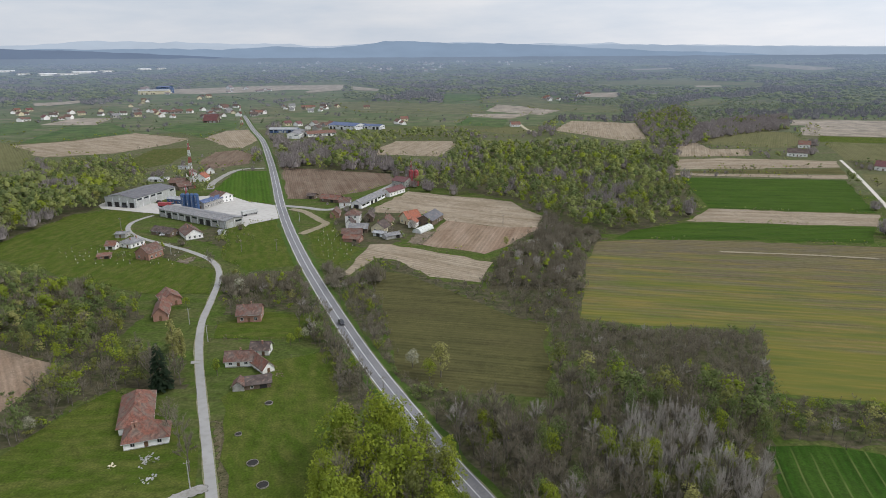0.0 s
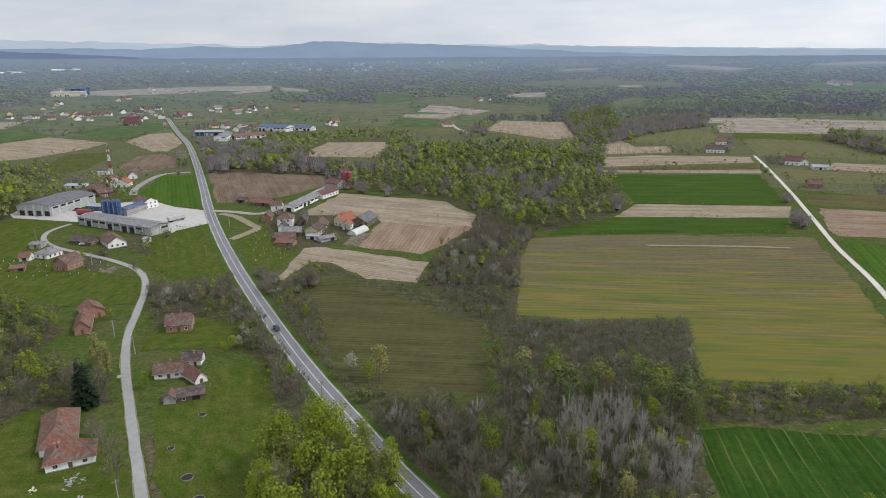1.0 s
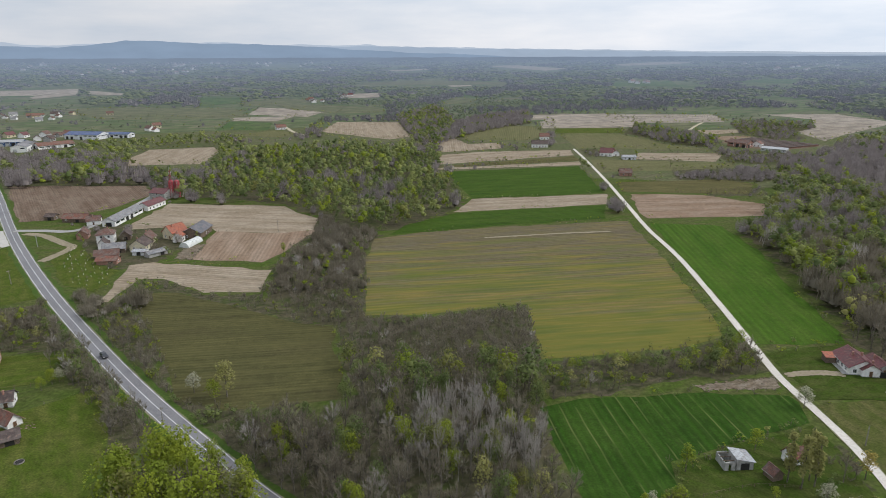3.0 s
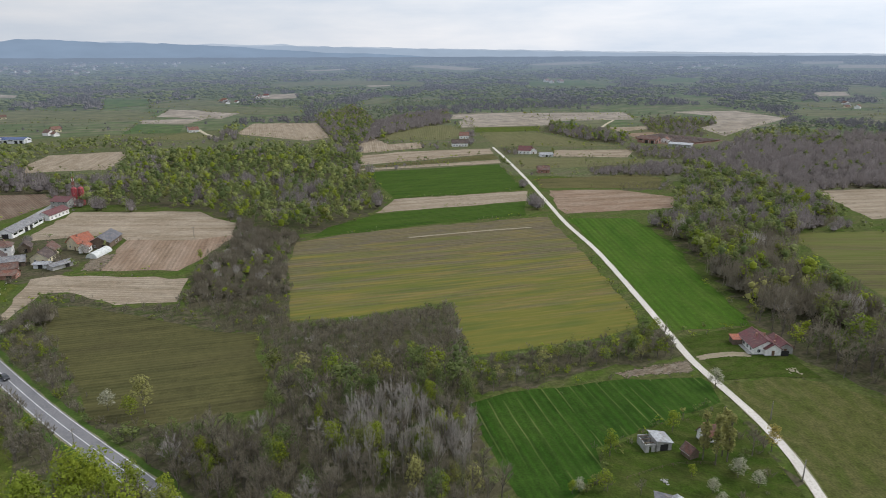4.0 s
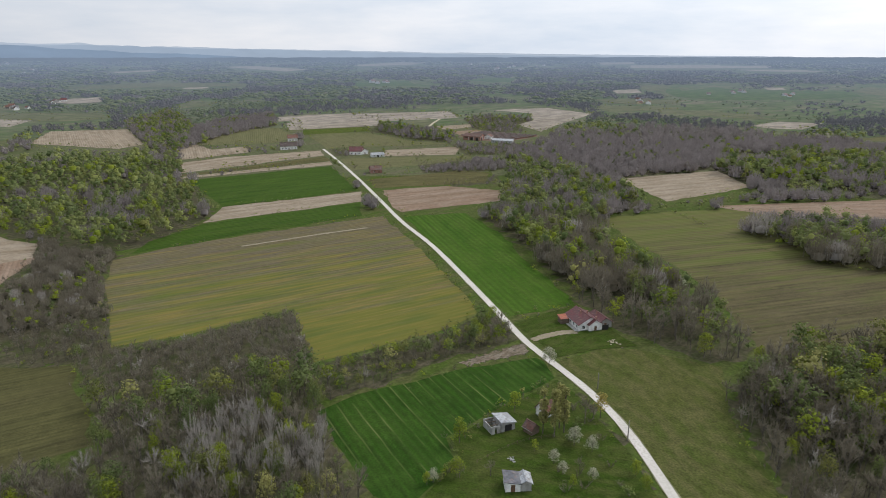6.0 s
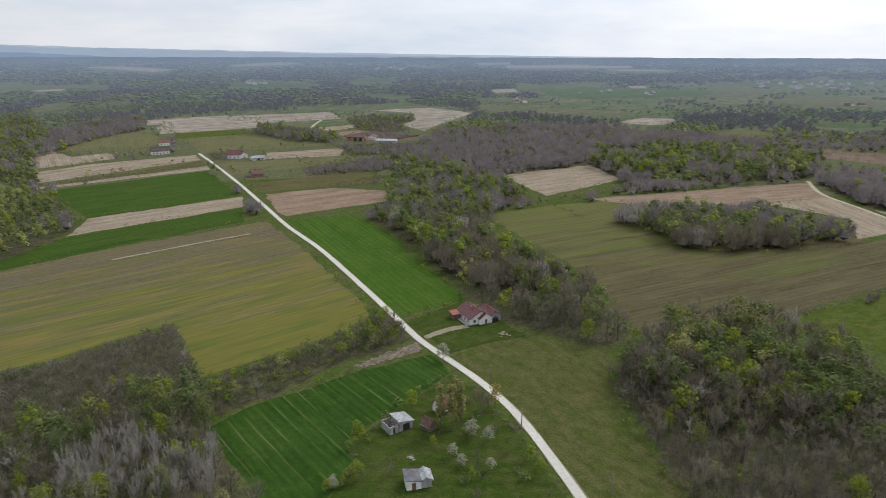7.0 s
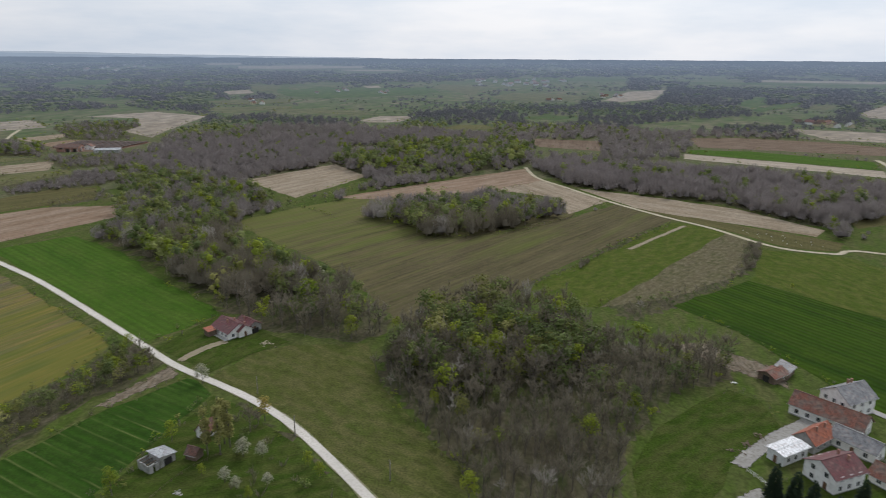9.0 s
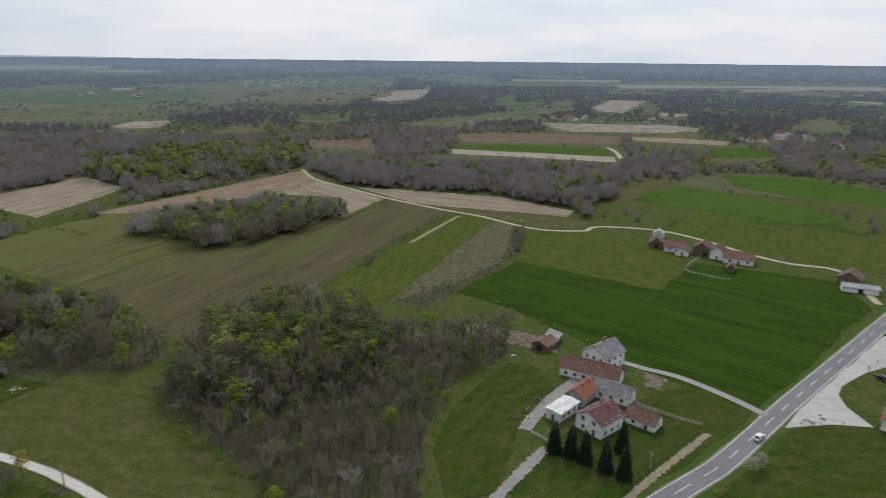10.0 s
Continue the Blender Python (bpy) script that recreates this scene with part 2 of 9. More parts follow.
LAND = {
    "ground": land("rough_grass", (0.086, 0.112, 0.03), (0.118, 0.12, 0.048), (0.076, 0.116, 0.022), patch=0.02, grain=0.8),
    # grass past 560 m, base colour lifted to stand for haze
    "mid_ground": land("haze_paled_grass", (0.13, 0.135, 0.07), (0.155, 0.142, 0.088), (0.11, 0.135, 0.055), patch=0.01, grain=0.4),
    "litter": land("leaf_litter", (0.094, 0.082, 0.052), (0.064, 0.085, 0.025), (0.118, 0.104, 0.068), patch=0.05, grain=0.7),
    "ploughed": land("ploughed_soil", (0.17, 0.115, 0.085), (0.20, 0.14, 0.105), (0.25, 0.19, 0.145), rows=1.6, row_mix=0.4),
    "ploughed_tan": land("harrowed_soil", (0.30, 0.20, 0.14), (0.26, 0.185, 0.125), (0.37, 0.28, 0.21), rows=2.2, row_mix=0.35),
    "stubble": land("stubble", (0.345, 0.275, 0.20), (0.295, 0.23, 0.16), (0.42, 0.35, 0.265), rows=2.6, row_mix=0.4),
    "stubble_pale": land("pale_stubble", (0.43, 0.365, 0.29), (0.385, 0.325, 0.255), (0.50, 0.44, 0.36), rows=3.0, row_mix=0.3),
    "olive": land("young_crop", (0.096, 0.096, 0.036), (0.132, 0.112, 0.052), (0.152, 0.138, 0.058), rows=2.0, row_mix=0.5),
    # crop past 620 m, its base colour lightened in place of haze
    "pasture": land("haze_paled_crop", (0.135, 0.142, 0.06), (0.168, 0.158, 0.08), (0.18, 0.175, 0.085), rows=2.5, row_mix=0.3),
    "olive_dark": land("dark_young_crop", (0.075, 0.08, 0.03), (0.1, 0.09, 0.042), (0.118, 0.112, 0.045), rows=2.0, row_mix=0.5),
    "olive_big": land("yellowing_crop", (0.172, 0.145, 0.108), (0.192, 0.158, 0.1), (0.178, 0.152, 0.08), rows=3.0, row_mix=0.5, patch=0.02, bands=((0.09, 0.112, 0.024), (0.225, 0.165, 0.042), (385, 180))),
    "olive_brown": land("thin_crop", (0.118, 0.098, 0.055), (0.105, 0.093, 0.046), (0.14, 0.12, 0.066), rows=3.0, row_mix=0.5, patch=0.009, bands=((0.098, 0.118, 0.03), (0.15, 0.128, 0.06), (130, 400))),
    "wheat": land("winter_wheat", (0.038, 0.088, 0.009), (0.047, 0.1, 0.011), (0.064, 0.116, 0.016), rows=3.2, row_mix=0.45),
    "wheat_bright": land("young_wheat", (0.05, 0.12, 0.011), (0.06, 0.132, 0.013), (0.08, 0.146, 0.02), rows=3.0, row_mix=0.35),
    "wheat_rows": land("tracked_wheat", (0.021, 0.064, 0.007), (0.03, 0.08, 0.009), (0.046, 0.1, 0.014), rows=2.5, row_mix=0.3, tracks=(4.6, (0.1, 0.125, 0.04), False)),
    "meadow": land("meadow_grass", (0.096, 0.106, 0.03), (0.075, 0.101, 0.022), (0.123, 0.122, 0.045), patch=0.03),
    "meadow_bright": land("fresh_grass", (0.066, 0.106, 0.013), (0.084, 0.116, 0.018), (0.112, 0.128, 0.03), patch=0.03),
    "scrub_tan": land("dry_scrub", (0.14, 0.118, 0.07), (0.105, 0.105, 0.048), (0.18, 0.158, 0.1), patch=0.06),
    "soil": land("bare_earth", (0.235, 0.18, 0.135), (0.185, 0.152, 0.102), (0.31, 0.262, 0.21), patch=0.08),
    "soil_soft": thinning(land("bare_earth", (0.235, 0.18, 0.135), (0.185, 0.152, 0.102), (0.31, 0.262, 0.21), patch=0.08)),
    "scrub_tan_soft": thinning(land("dry_scrub", (0.14, 0.118, 0.07), (0.105, 0.105, 0.048), (0.18, 0.158, 0.1), patch=0.06)),
    "meadow_lush": land("lush_grass", (0.043, 0.079, 0.010), (0.056, 0.087, 0.014), (0.08, 0.096, 0.025), patch=0.03),
    "wheat_deep": land("dense_wheat", (0.021, 0.062, 0.003), (0.03, 0.075, 0.004), (0.044, 0.09, 0.006), rows=3.0, row_mix=0.5),
    "yard": surface("pale_gravel_yard", (0.47, 0.455, 0.43), (0.42, 0.405, 0.38), 0.04, 0.95, fleck=(0.38, 0.365, 0.34), fleck_scale=0.35, spec=0.05),
    # far land and plots, haze added as emission
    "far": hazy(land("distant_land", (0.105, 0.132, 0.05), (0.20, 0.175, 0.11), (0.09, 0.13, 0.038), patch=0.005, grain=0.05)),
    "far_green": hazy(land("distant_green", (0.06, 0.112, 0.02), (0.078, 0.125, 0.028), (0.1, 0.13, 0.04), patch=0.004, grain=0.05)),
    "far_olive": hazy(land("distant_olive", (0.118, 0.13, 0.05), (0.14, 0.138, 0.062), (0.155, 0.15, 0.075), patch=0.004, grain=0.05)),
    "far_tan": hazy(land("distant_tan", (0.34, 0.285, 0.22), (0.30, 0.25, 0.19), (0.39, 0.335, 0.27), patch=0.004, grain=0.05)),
}
MAT = {
    "asphalt": surface("worn_asphalt", (0.138, 0.137, 0.146), (0.175, 0.174, 0.182), 0.08, 0.85, fleck=(0.2, 0.2, 0.205), fleck_scale=1.5),
    "lane": surface("old_paving", (0.275, 0.27, 0.262), (0.315, 0.31, 0.30), 0.05, 0.9, fleck=(0.255, 0.248, 0.235), fleck_scale=0.45, bump=0.0),
    "gravel": surface("white_gravel", (0.50, 0.475, 0.43), (0.58, 0.55, 0.505), 0.1, 0.95, fleck=(0.43, 0.40, 0.35), fleck_scale=1.6),
    "dirt": surface("pale_dirt", (0.45, 0.39, 0.30), (0.38, 0.33, 0.24), 0.12, 0.95, fleck=(0.25, 0.24, 0.14), fleck_scale=0.6),
    "verge": surface("worn_verge", (0.16, 0.16, 0.08), (0.24, 0.21, 0.14), 0.25, 0.95, fleck=(0.10, 0.13, 0.04), fleck_scale=0.9),
    "grass": surface("verge_grass", (0.0473, 0.0903, 0.0148), (0.0688, 0.0989, 0.0218), 0.15, 0.95, fleck=(0.0387, 0.0645, 0.0138), fleck_scale=1.2, spec=0.1),
    "paint": surface("road_paint", (0.72, 0.72, 0.72), (0.62, 0.62, 0.62), 0.3, 0.7, fleck=(0.45, 0.45, 0.45), fleck_scale=2.0),
    "gravel_soft": thinning(surface("strewn_gravel", (0.50, 0.47, 0.42), (0.58, 0.55, 0.50), 0.1, 0.95, fleck=(0.42, 0.39, 0.33), fleck_scale=1.6), 0.7, 1.0),
    "lane_soft": thinning(surface("grey_gravel", (0.245, 0.235, 0.22), (0.30, 0.29, 0.27), 0.12, 0.95, fleck=(0.19, 0.18, 0.15), fleck_scale=1.2), 0.7, 1.0),
    "dirt_soft": thinning(surface("trodden_earth", (0.30, 0.25, 0.175), (0.25, 0.21, 0.145), 0.12, 0.95, fleck=(0.19, 0.175, 0.10), fleck_scale=0.8), 0.7, 0.9),
    "white": surface("white_render", (0.86, 0.85, 0.83), (0.80, 0.79, 0.77), 0.3, 0.9, fleck=(0.66, 0.65, 0.62), fleck_scale=0.9),
    "cream": surface("cream_render", (0.66, 0.60, 0.42), (0.62, 0.55, 0.38), 0.3, 0.9, fleck=(0.48, 0.44, 0.34), fleck_scale=0.9),
    "plaster_grey": surface("grey_render", (0.42, 0.41, 0.39), (0.34, 0.33, 0.31), 0.3, 0.9, fleck=(0.25, 0.24, 0.22), fleck_scale=0.8),
    "concrete": surface("concrete", (0.40, 0.40, 0.38), (0.32, 0.32, 0.30), 0.25, 0.9, fleck=(0.24, 0.24, 0.22), fleck_scale=0.7),
    "brick": surface("raw_brick", (0.30, 0.15, 0.11), (0.36, 0.19, 0.14), 1.2, 0.9, fleck=(0.28, 0.21, 0.17), fleck_scale=3.0),
    "timber": surface("weathered_timber", (0.14, 0.10, 0.07), (0.20, 0.15, 0.11), 0.8, 0.9, fleck=(0.09, 0.07, 0.055), fleck_scale=3.0),
    "metal_grey": surface("grey_sheet_metal", (0.46, 0.47, 0.46), (0.40, 0.41, 0.40), 0.2, 0.5, fleck=(0.34, 0.34, 0.32), fleck_scale=0.8),
    "metal_white": surface("white_sheet_metal", (0.74, 0.75, 0.76), (0.66, 0.67, 0.68), 0.3, 0.5, fleck=(0.55, 0.56, 0.56), fleck_scale=0.8),
    "metal_blue": surface("blue_sheet_metal", (0.035, 0.085, 0.20), (0.045, 0.10, 0.23), 0.3, 0.45, fleck=(0.035, 0.06, 0.12), fleck_scale=1.0),
    "metal_red": surface("red_sheet_metal", (0.36, 0.055, 0.065), (0.31, 0.05, 0.06), 0.3, 0.5, fleck=(0.22, 0.055, 0.055), fleck_scale=0.8),
    "glass": surface("window_glass", (0.02, 0.025, 0.03), (0.03, 0.035, 0.04), 0.5, 0.08, spec=0.6, bump=0.0),
    "frame": surface("painted_frame", (0.7, 0.7, 0.69), (0.6, 0.6, 0.58), 1.0, 0.6),
    "door": surface("brown_door", (0.12, 0.07, 0.04), (0.16, 0.09, 0.05), 2.0, 0.6),
    "dark": surface("dark_opening", (0.02, 0.02, 0.02), (0.03, 0.028, 0.025), 1.0, 0.9),
    "rubber": surface("tyre_rubber", (0.02, 0.02, 0.02), (0.03, 0.03, 0.03), 4.0, 0.8),
    "car_white": surface("white_car_paint", (0.75, 0.75, 0.76), (0.7, 0.7, 0.71), 1.0, 0.25, spec=0.6, bump=0.0),
    "car_dark": surface("dark_car_paint", (0.025, 0.028, 0.035), (0.03, 0.032, 0.04), 1.0, 0.25, spec=0.6, bump=0.0),
    "stone": surface("grey_stone", (0.34, 0.335, 0.32), (0.27, 0.265, 0.25), 2.0, 0.8, fleck=(0.3, 0.3, 0.29)),
    "bark": surface("bark", (0.13, 0.112, 0.092), (0.19, 0.168, 0.14), 1.0, 0.95, fleck=(0.06, 0.05, 0.045), fleck_scale=5.0),
    "pole": surface("old_pole_wood", (0.20, 0.18, 0.15), (0.28, 0.26, 0.23), 1.0, 0.9, fleck=(0.13, 0.12, 0.10)),
    "film": surface("pale_plastic_film", (0.62, 0.64, 0.62), (0.55, 0.57, 0.55), 0.5, 0.4, fleck=(0.48, 0.5, 0.46), fleck_scale=0.8),
    "tile_red": tiled("weathered_red_tiles", (0.27, 0.105, 0.072), (0.175, 0.075, 0.055), (0.165, 0.122, 0.1)),
    "tile_brown": tiled("brown_tiles", (0.185, 0.088, 0.066), (0.125, 0.066, 0.053), (0.14, 0.11, 0.095)),
    "tile_dark": tiled("dark_tiles", (0.085, 0.06, 0.055), (0.07, 0.055, 0.05), (0.11, 0.09, 0.08)),
    "tile_orange": tiled("new_orange_tiles", (0.42, 0.145, 0.085), (0.36, 0.12, 0.07), (0.29, 0.115, 0.08)),
    "roof_grey": tiled("grey_sheet_roof", (0.20, 0.205, 0.215), (0.17, 0.175, 0.185), (0.25, 0.25, 0.25), 1.1, 0.5),
    "roof_dark": tiled("dark_sheet_roof", (0.105, 0.11, 0.125), (0.09, 0.095, 0.11), (0.15, 0.15, 0.16), 1.1, 0.5),
    "roof_red": tiled("maroon_sheet_roof", (0.165, 0.05, 0.052), (0.14, 0.043, 0.047), (0.12, 0.055, 0.055), 0.8, 0.55),
    "roof_blue": tiled("blue_sheet_roof", (0.045, 0.095, 0.24), (0.04, 0.085, 0.21), (0.09, 0.13, 0.24), 1.1, 0.5),
    "roof_pale": tiled("pale_sheet_roof", (0.44, 0.46, 0.48), (0.38, 0.40, 0.42), (0.30, 0.31, 0.32), 1.1, 0.5),
    "roof_white": tiled("white_sheet_roof", (0.80, 0.81, 0.83), (0.76, 0.77, 0.79), (0.66, 0.67, 0.69), 1.1, 0.5),
}
# far house walls and roofs with haze emission in the material
FAR_MAT = {
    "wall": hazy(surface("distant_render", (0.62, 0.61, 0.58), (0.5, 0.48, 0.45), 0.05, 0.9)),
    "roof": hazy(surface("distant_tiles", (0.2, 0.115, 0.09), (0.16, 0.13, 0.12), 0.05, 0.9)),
}
LEAF = {
    "green": foliage("spring_leaves", (0.15, 0.205, 0.022), (0.30, 0.345, 0.036), (0.175, 0.215, 0.035)),
    "dull": foliage("dull_green_leaves", (0.105, 0.145, 0.048), (0.195, 0.23, 0.066), (0.125, 0.152, 0.064)),
    "olive": foliage("olive_leaves", (0.135, 0.152, 0.046), (0.24, 0.24, 0.066), (0.15, 0.162, 0.06)),
    # mid-distance leaf and twig colours, lifted and greyed to carry haze
    "mid_green": foliage("haze_paled_leaves", (0.175, 0.21, 0.075), (0.32, 0.345, 0.10), (0.19, 0.215, 0.095)),
    "mid_twig": foliage("haze_paled_twigs", (0.255, 0.225, 0.216), (0.35, 0.312, 0.30), (0.20, 0.178, 0.17)),
    "poplar": foliage("thin_young_leaves", (0.29, 0.29, 0.095), (0.37, 0.36, 0.125), (0.24, 0.225, 0.1)),
    "copper": foliage("coppery_leaves", (0.36, 0.28, 0.08), (0.44, 0.36, 0.10), (0.28, 0.24, 0.08)),
    "twig": foliage("bare_twigs", (0.182, 0.158, 0.116), (0.285, 0.256, 0.198), (0.165, 0.148, 0.108)),
    "birch": foliage("pale_grey_twigs", (0.37, 0.34, 0.305), (0.49, 0.46, 0.42), (0.28, 0.255, 0.225)),
    "blossom": foliage("white_blossom", (0.40, 0.39, 0.30), (0.55, 0.53, 0.43), (0.2, 0.21, 0.12)),
    "needle": foliage("spruce_needles", (0.018, 0.034, 0.017), (0.03, 0.05, 0.024), (0.012, 0.02, 0.012)),
    # farthest trees, haze emission over darkened leaf and twig colours
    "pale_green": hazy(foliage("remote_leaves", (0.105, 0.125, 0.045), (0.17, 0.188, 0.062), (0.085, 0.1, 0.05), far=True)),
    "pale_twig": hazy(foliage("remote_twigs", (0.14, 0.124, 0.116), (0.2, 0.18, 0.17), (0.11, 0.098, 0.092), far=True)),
}

# ---- mesh helpers ----
def ground_z(r):
    """The land is level near by and lifts gently towards the horizon."""
    return 0.0 if r < 1500 else 72.0 * ((r - 1500) / 3400.0) ** 2


def raw_mesh(name, v, f, mats, mi=None, tint=None, smooth=False):
    """A mesh out of triangle arrays, with a tint per vertex."""
    me = bpy.data.meshes.new(name)
    v, f = np.asarray(v, np.float32), np.asarray(f, np.int32)
    me.vertices.add(len(v))
    me.vertices.foreach_set("co", v.ravel())
    me.loops.add(f.size)
    me.loops.foreach_set("vertex_index", f.ravel())
    me.polygons.add(len(f))
    me.polygons.foreach_set("loop_start", np.arange(0, f.size, 3, dtype=np.int32))
    for m in mats:
        me.materials.append(m)
    if mi is not None:
        me.polygons.foreach_set("material_index", np.asarray(mi, np.int32))
    if tint is not None:
        me.attributes.new("tint", "FLOAT", "POINT").data.foreach_set("value", np.asarray(tint, np.float32))
    me.update(calc_edges=True)
    return me


def part(name, bm, material, parent, label=""):
    """One bmesh as one mesh object under a thing or under a part."""
    me = bpy.data.meshes.new(name)
    bm.to_mesh(me)
    bm.free()
    me.materials.append(material)
    ob = new(name, me)
    ob.parent = parent
    if label:
        tagged(ob, label)
    return ob


def box(bm, x0, y0, z0, x1, y1, z1, m=None):
    vs = [bm.verts.new((x, y, z)) for z in (z0, z1) for x, y in ((x0, y0), (x1, y0), (x1, y1), (x0, y1))]
    for q in ((3, 2, 1, 0), (4, 5, 6, 7), (0, 1, 5, 4), (1, 2, 6, 5), (2, 3, 7, 6), (3, 0, 4, 7)):
        bm.faces.new([vs[i] for i in q])
    if m is not None:
        bmesh.ops.transform(bm, matrix=m, verts=vs)
    return vs


def boxed(*args):
    bm = bmesh.new()
    box(bm, *args)
    return bm


def tube(bm, a, b, r0, r1, n=8, caps=True):
    a, b = Vector(a), Vector(b)
    d = (b - a).normalized()
    s = d.orthogonal().normalized()
    u = d.cross(s)
    rings = []
    for p, r in ((a, r0), (b, r1)):
        rings.append([bm.verts.new(p + (s * math.cos(i * math.tau / n) + u * math.sin(i * math.tau / n)) * r) for i in range(n)])
    for i in range(n):
        bm.faces.new((rings[0][i], rings[0][(i + 1) % n], rings[1][(i + 1) % n], rings[1][i]))
    if caps:
        bm.faces.new(rings[1])
        bm.faces.new(rings[0][::-1])


def thing(name, label, category, m=None, group=""):
    ob = new(name)
    if m is not None:
        ob.matrix_basis = m
    return tagged(ob, label, category, group)


def inside(px, py, poly):
    hit = np.zeros(len(px), bool)
    n = len(poly)
    for i in range(n):
        (x0, y0), (x1, y1) = poly[i], poly[i - 1]
        if y0 == y1:
            continue
        c = ((y0 > py) != (y1 > py)) & (px < (x1 - x0) * (py - y0) / (y1 - y0) + x0)
        hit ^= c
    return hit


# ---- ground ----
def build_ground():
    rings = [0.0, 30, 60, 100, 150, 210, 280, 360, 450, 560, 680, 820, 980, 1150, 1330, 1500]
    while rings[-1] < 4850:
        rings.append(min(4880, rings[-1] + 55))
    n = 384
    v, f = [(0, 0, 0)], []
    for r in rings[1:]:
        v += [(r * math.cos(i * math.tau / n), r * math.sin(i * math.tau / n), ground_z(r)) for i in range(n)]
    f += [(0, 1 + i, 1 + (i + 1) % n) for i in range(n)]
    for k in range(len(rings) - 2):
        a, b = 1 + k * n, 1 + (k + 1) * n
        f += [(a + i, b + i, b + (i + 1) % n, a + (i + 1) % n) for i in range(n)]
    me = bpy.data.meshes.new("ground")
    me.from_pydata(v, [], f)
    uv = me.uv_layers.new(name="plan")
    co = np.zeros(len(v) * 3, np.float32)
    me.vertices.foreach_get("co", co)
    li = np.zeros(len(me.loops), np.int32)
    me.loops.foreach_get("vertex_index", li)
    uv.data.foreach_set("uv", co.reshape(-1, 3)[li, :2].ravel())
    me.materials.append(LAND["ground"])
    me.materials.append(LAND["far"])
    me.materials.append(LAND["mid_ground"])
    # 560 to 1000 m takes the haze-lightened grass, farther land emits haze
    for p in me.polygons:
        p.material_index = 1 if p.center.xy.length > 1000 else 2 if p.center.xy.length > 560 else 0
    tagged(new("ground", me), "rough green and brown open country reaching the horizon", "ground", kind="structure")


build_ground()
FIELD_POLYS, WOOD_POLYS, ROAD_LINES, HOUSE_SPOTS, CLEARED = [], [], [], [], []


def sheet(name, material, label, pts, z, kind="structure", wander=1.0, rows=None):
    """A plot of land laid on the ground, its edges slightly uneven, rows along its longest side."""
    rng = random.Random(len(FIELD_POLYS) * 7 + 3)
    k = max(range(len(pts)), key=lambda i: math.dist(pts[i], pts[i - 1]))
    ang = math.atan2(pts[k][1] - pts[k - 1][1], pts[k][0] - pts[k - 1][0])
    if rows is not None:
        ang = radians(rows)
    c, s = math.cos(-ang), math.sin(-ang)
    edge = []
    for i in range(len(pts)):
        (x0, y0), (x1, y1) = pts[i], pts[(i + 1) % len(pts)]
        d = math.dist(pts[i], pts[(i + 1) % len(pts)])
        n = max(1, min(14, int(d / 8)))
        for j in range(n):
            w = wander * min(1.5, d / 40) if j else 0.2
            edge.append((x0 + (x1 - x0) * j / n + rng.uniform(-w, w), y0 + (y1 - y0) * j / n + rng.uniform(-w, w)))
    me = bpy.data.meshes.new(name)
    vs = []
    for x, y in edge:
        r = math.hypot(x, y)
        vs.append((x, y, ground_z(r) + z + (0.5 if r > 1400 else 0)))
    bm = bmesh.new()
    bm.faces.new([bm.verts.new(v) for v in vs])
    bmesh.ops.triangulate(bm, faces=bm.faces[:])
    for f in bm.faces:
        f.normal_update()
        if f.normal.z < 0:
            f.normal_flip()
    lay = bm.loops.layers.uv.new("rows")
    for f in bm.faces:
        for lp in f.loops:
            x, y = lp.vert.co.xy
            lp[lay].uv = (x * c - y * s, x * s + y * c)
    bm.to_mesh(me)
    bm.free()
    me.materials.append(material)
    return tagged(new(name, me), label, name.replace("_", " "), kind=kind)


FAR_KIND = {"stubble": "far_tan", "stubble_pale": "far_tan", "ploughed": "far_tan", "ploughed_tan": "far_tan", "soil": "far_tan", "wheat": "far_green", "wheat_bright": "far_green", "meadow_bright": "far_green"}


def ragged_floor(name, material, label, pts, z, fine=3.5):
    """Ground cover over a plot, laid as one net of uneven cells with a ragged outline."""
    rng = np.random.RandomState(len(WOOD_POLYS) + 50)
    xs, ys = [p[0] for p in pts], [p[1] for p in pts]
    cell = max(fine, math.sqrt((max(xs) - min(xs)) * (max(ys) - min(ys)) / 2500.0))
    nx, ny = int((max(xs) - min(xs)) / cell) + 2, int((max(ys) - min(ys)) / cell) + 2
    gx = min(xs) + (np.arange(nx + 1) - 0.5) * cell
    gy = min(ys) + (np.arange(ny + 1) - 0.5) * cell
    X, Y = np.meshgrid(gx, gy, indexing="ij")
    X, Y = X + rng.uniform(-0.3, 0.3, X.shape) * cell, Y + rng.uniform(-0.3, 0.3, X.shape) * cell
    cx, cy = np.meshgrid(gx[:-1] + cell / 2, gy[:-1] + cell / 2, indexing="ij")
    hit = inside(cx.ravel(), cy.ravel(), pts).reshape(cx.shape)
    v = [(x, y, ground_z(math.hypot(x, y)) + z) for x, y in zip(X.ravel(), Y.ravel())]
    q = lambda i, j: i * (ny + 1) + j
    f = [(q(i, j), q(i + 1, j), q(i + 1, j + 1), q(i, j + 1)) for i, j in zip(*np.nonzero(hit))]
    if not f:
        return
    me = bpy.data.meshes.new(name)
    me.from_pydata(v, [], f)
    uv = me.uv_layers.new(name="plan")
    for lp in me.loops:
        uv.data[lp.index].uv = v[lp.vertex_index][:2]
    me.materials.append(material)
    tagged(new(name, me), label, "woodland floor", kind="structure")


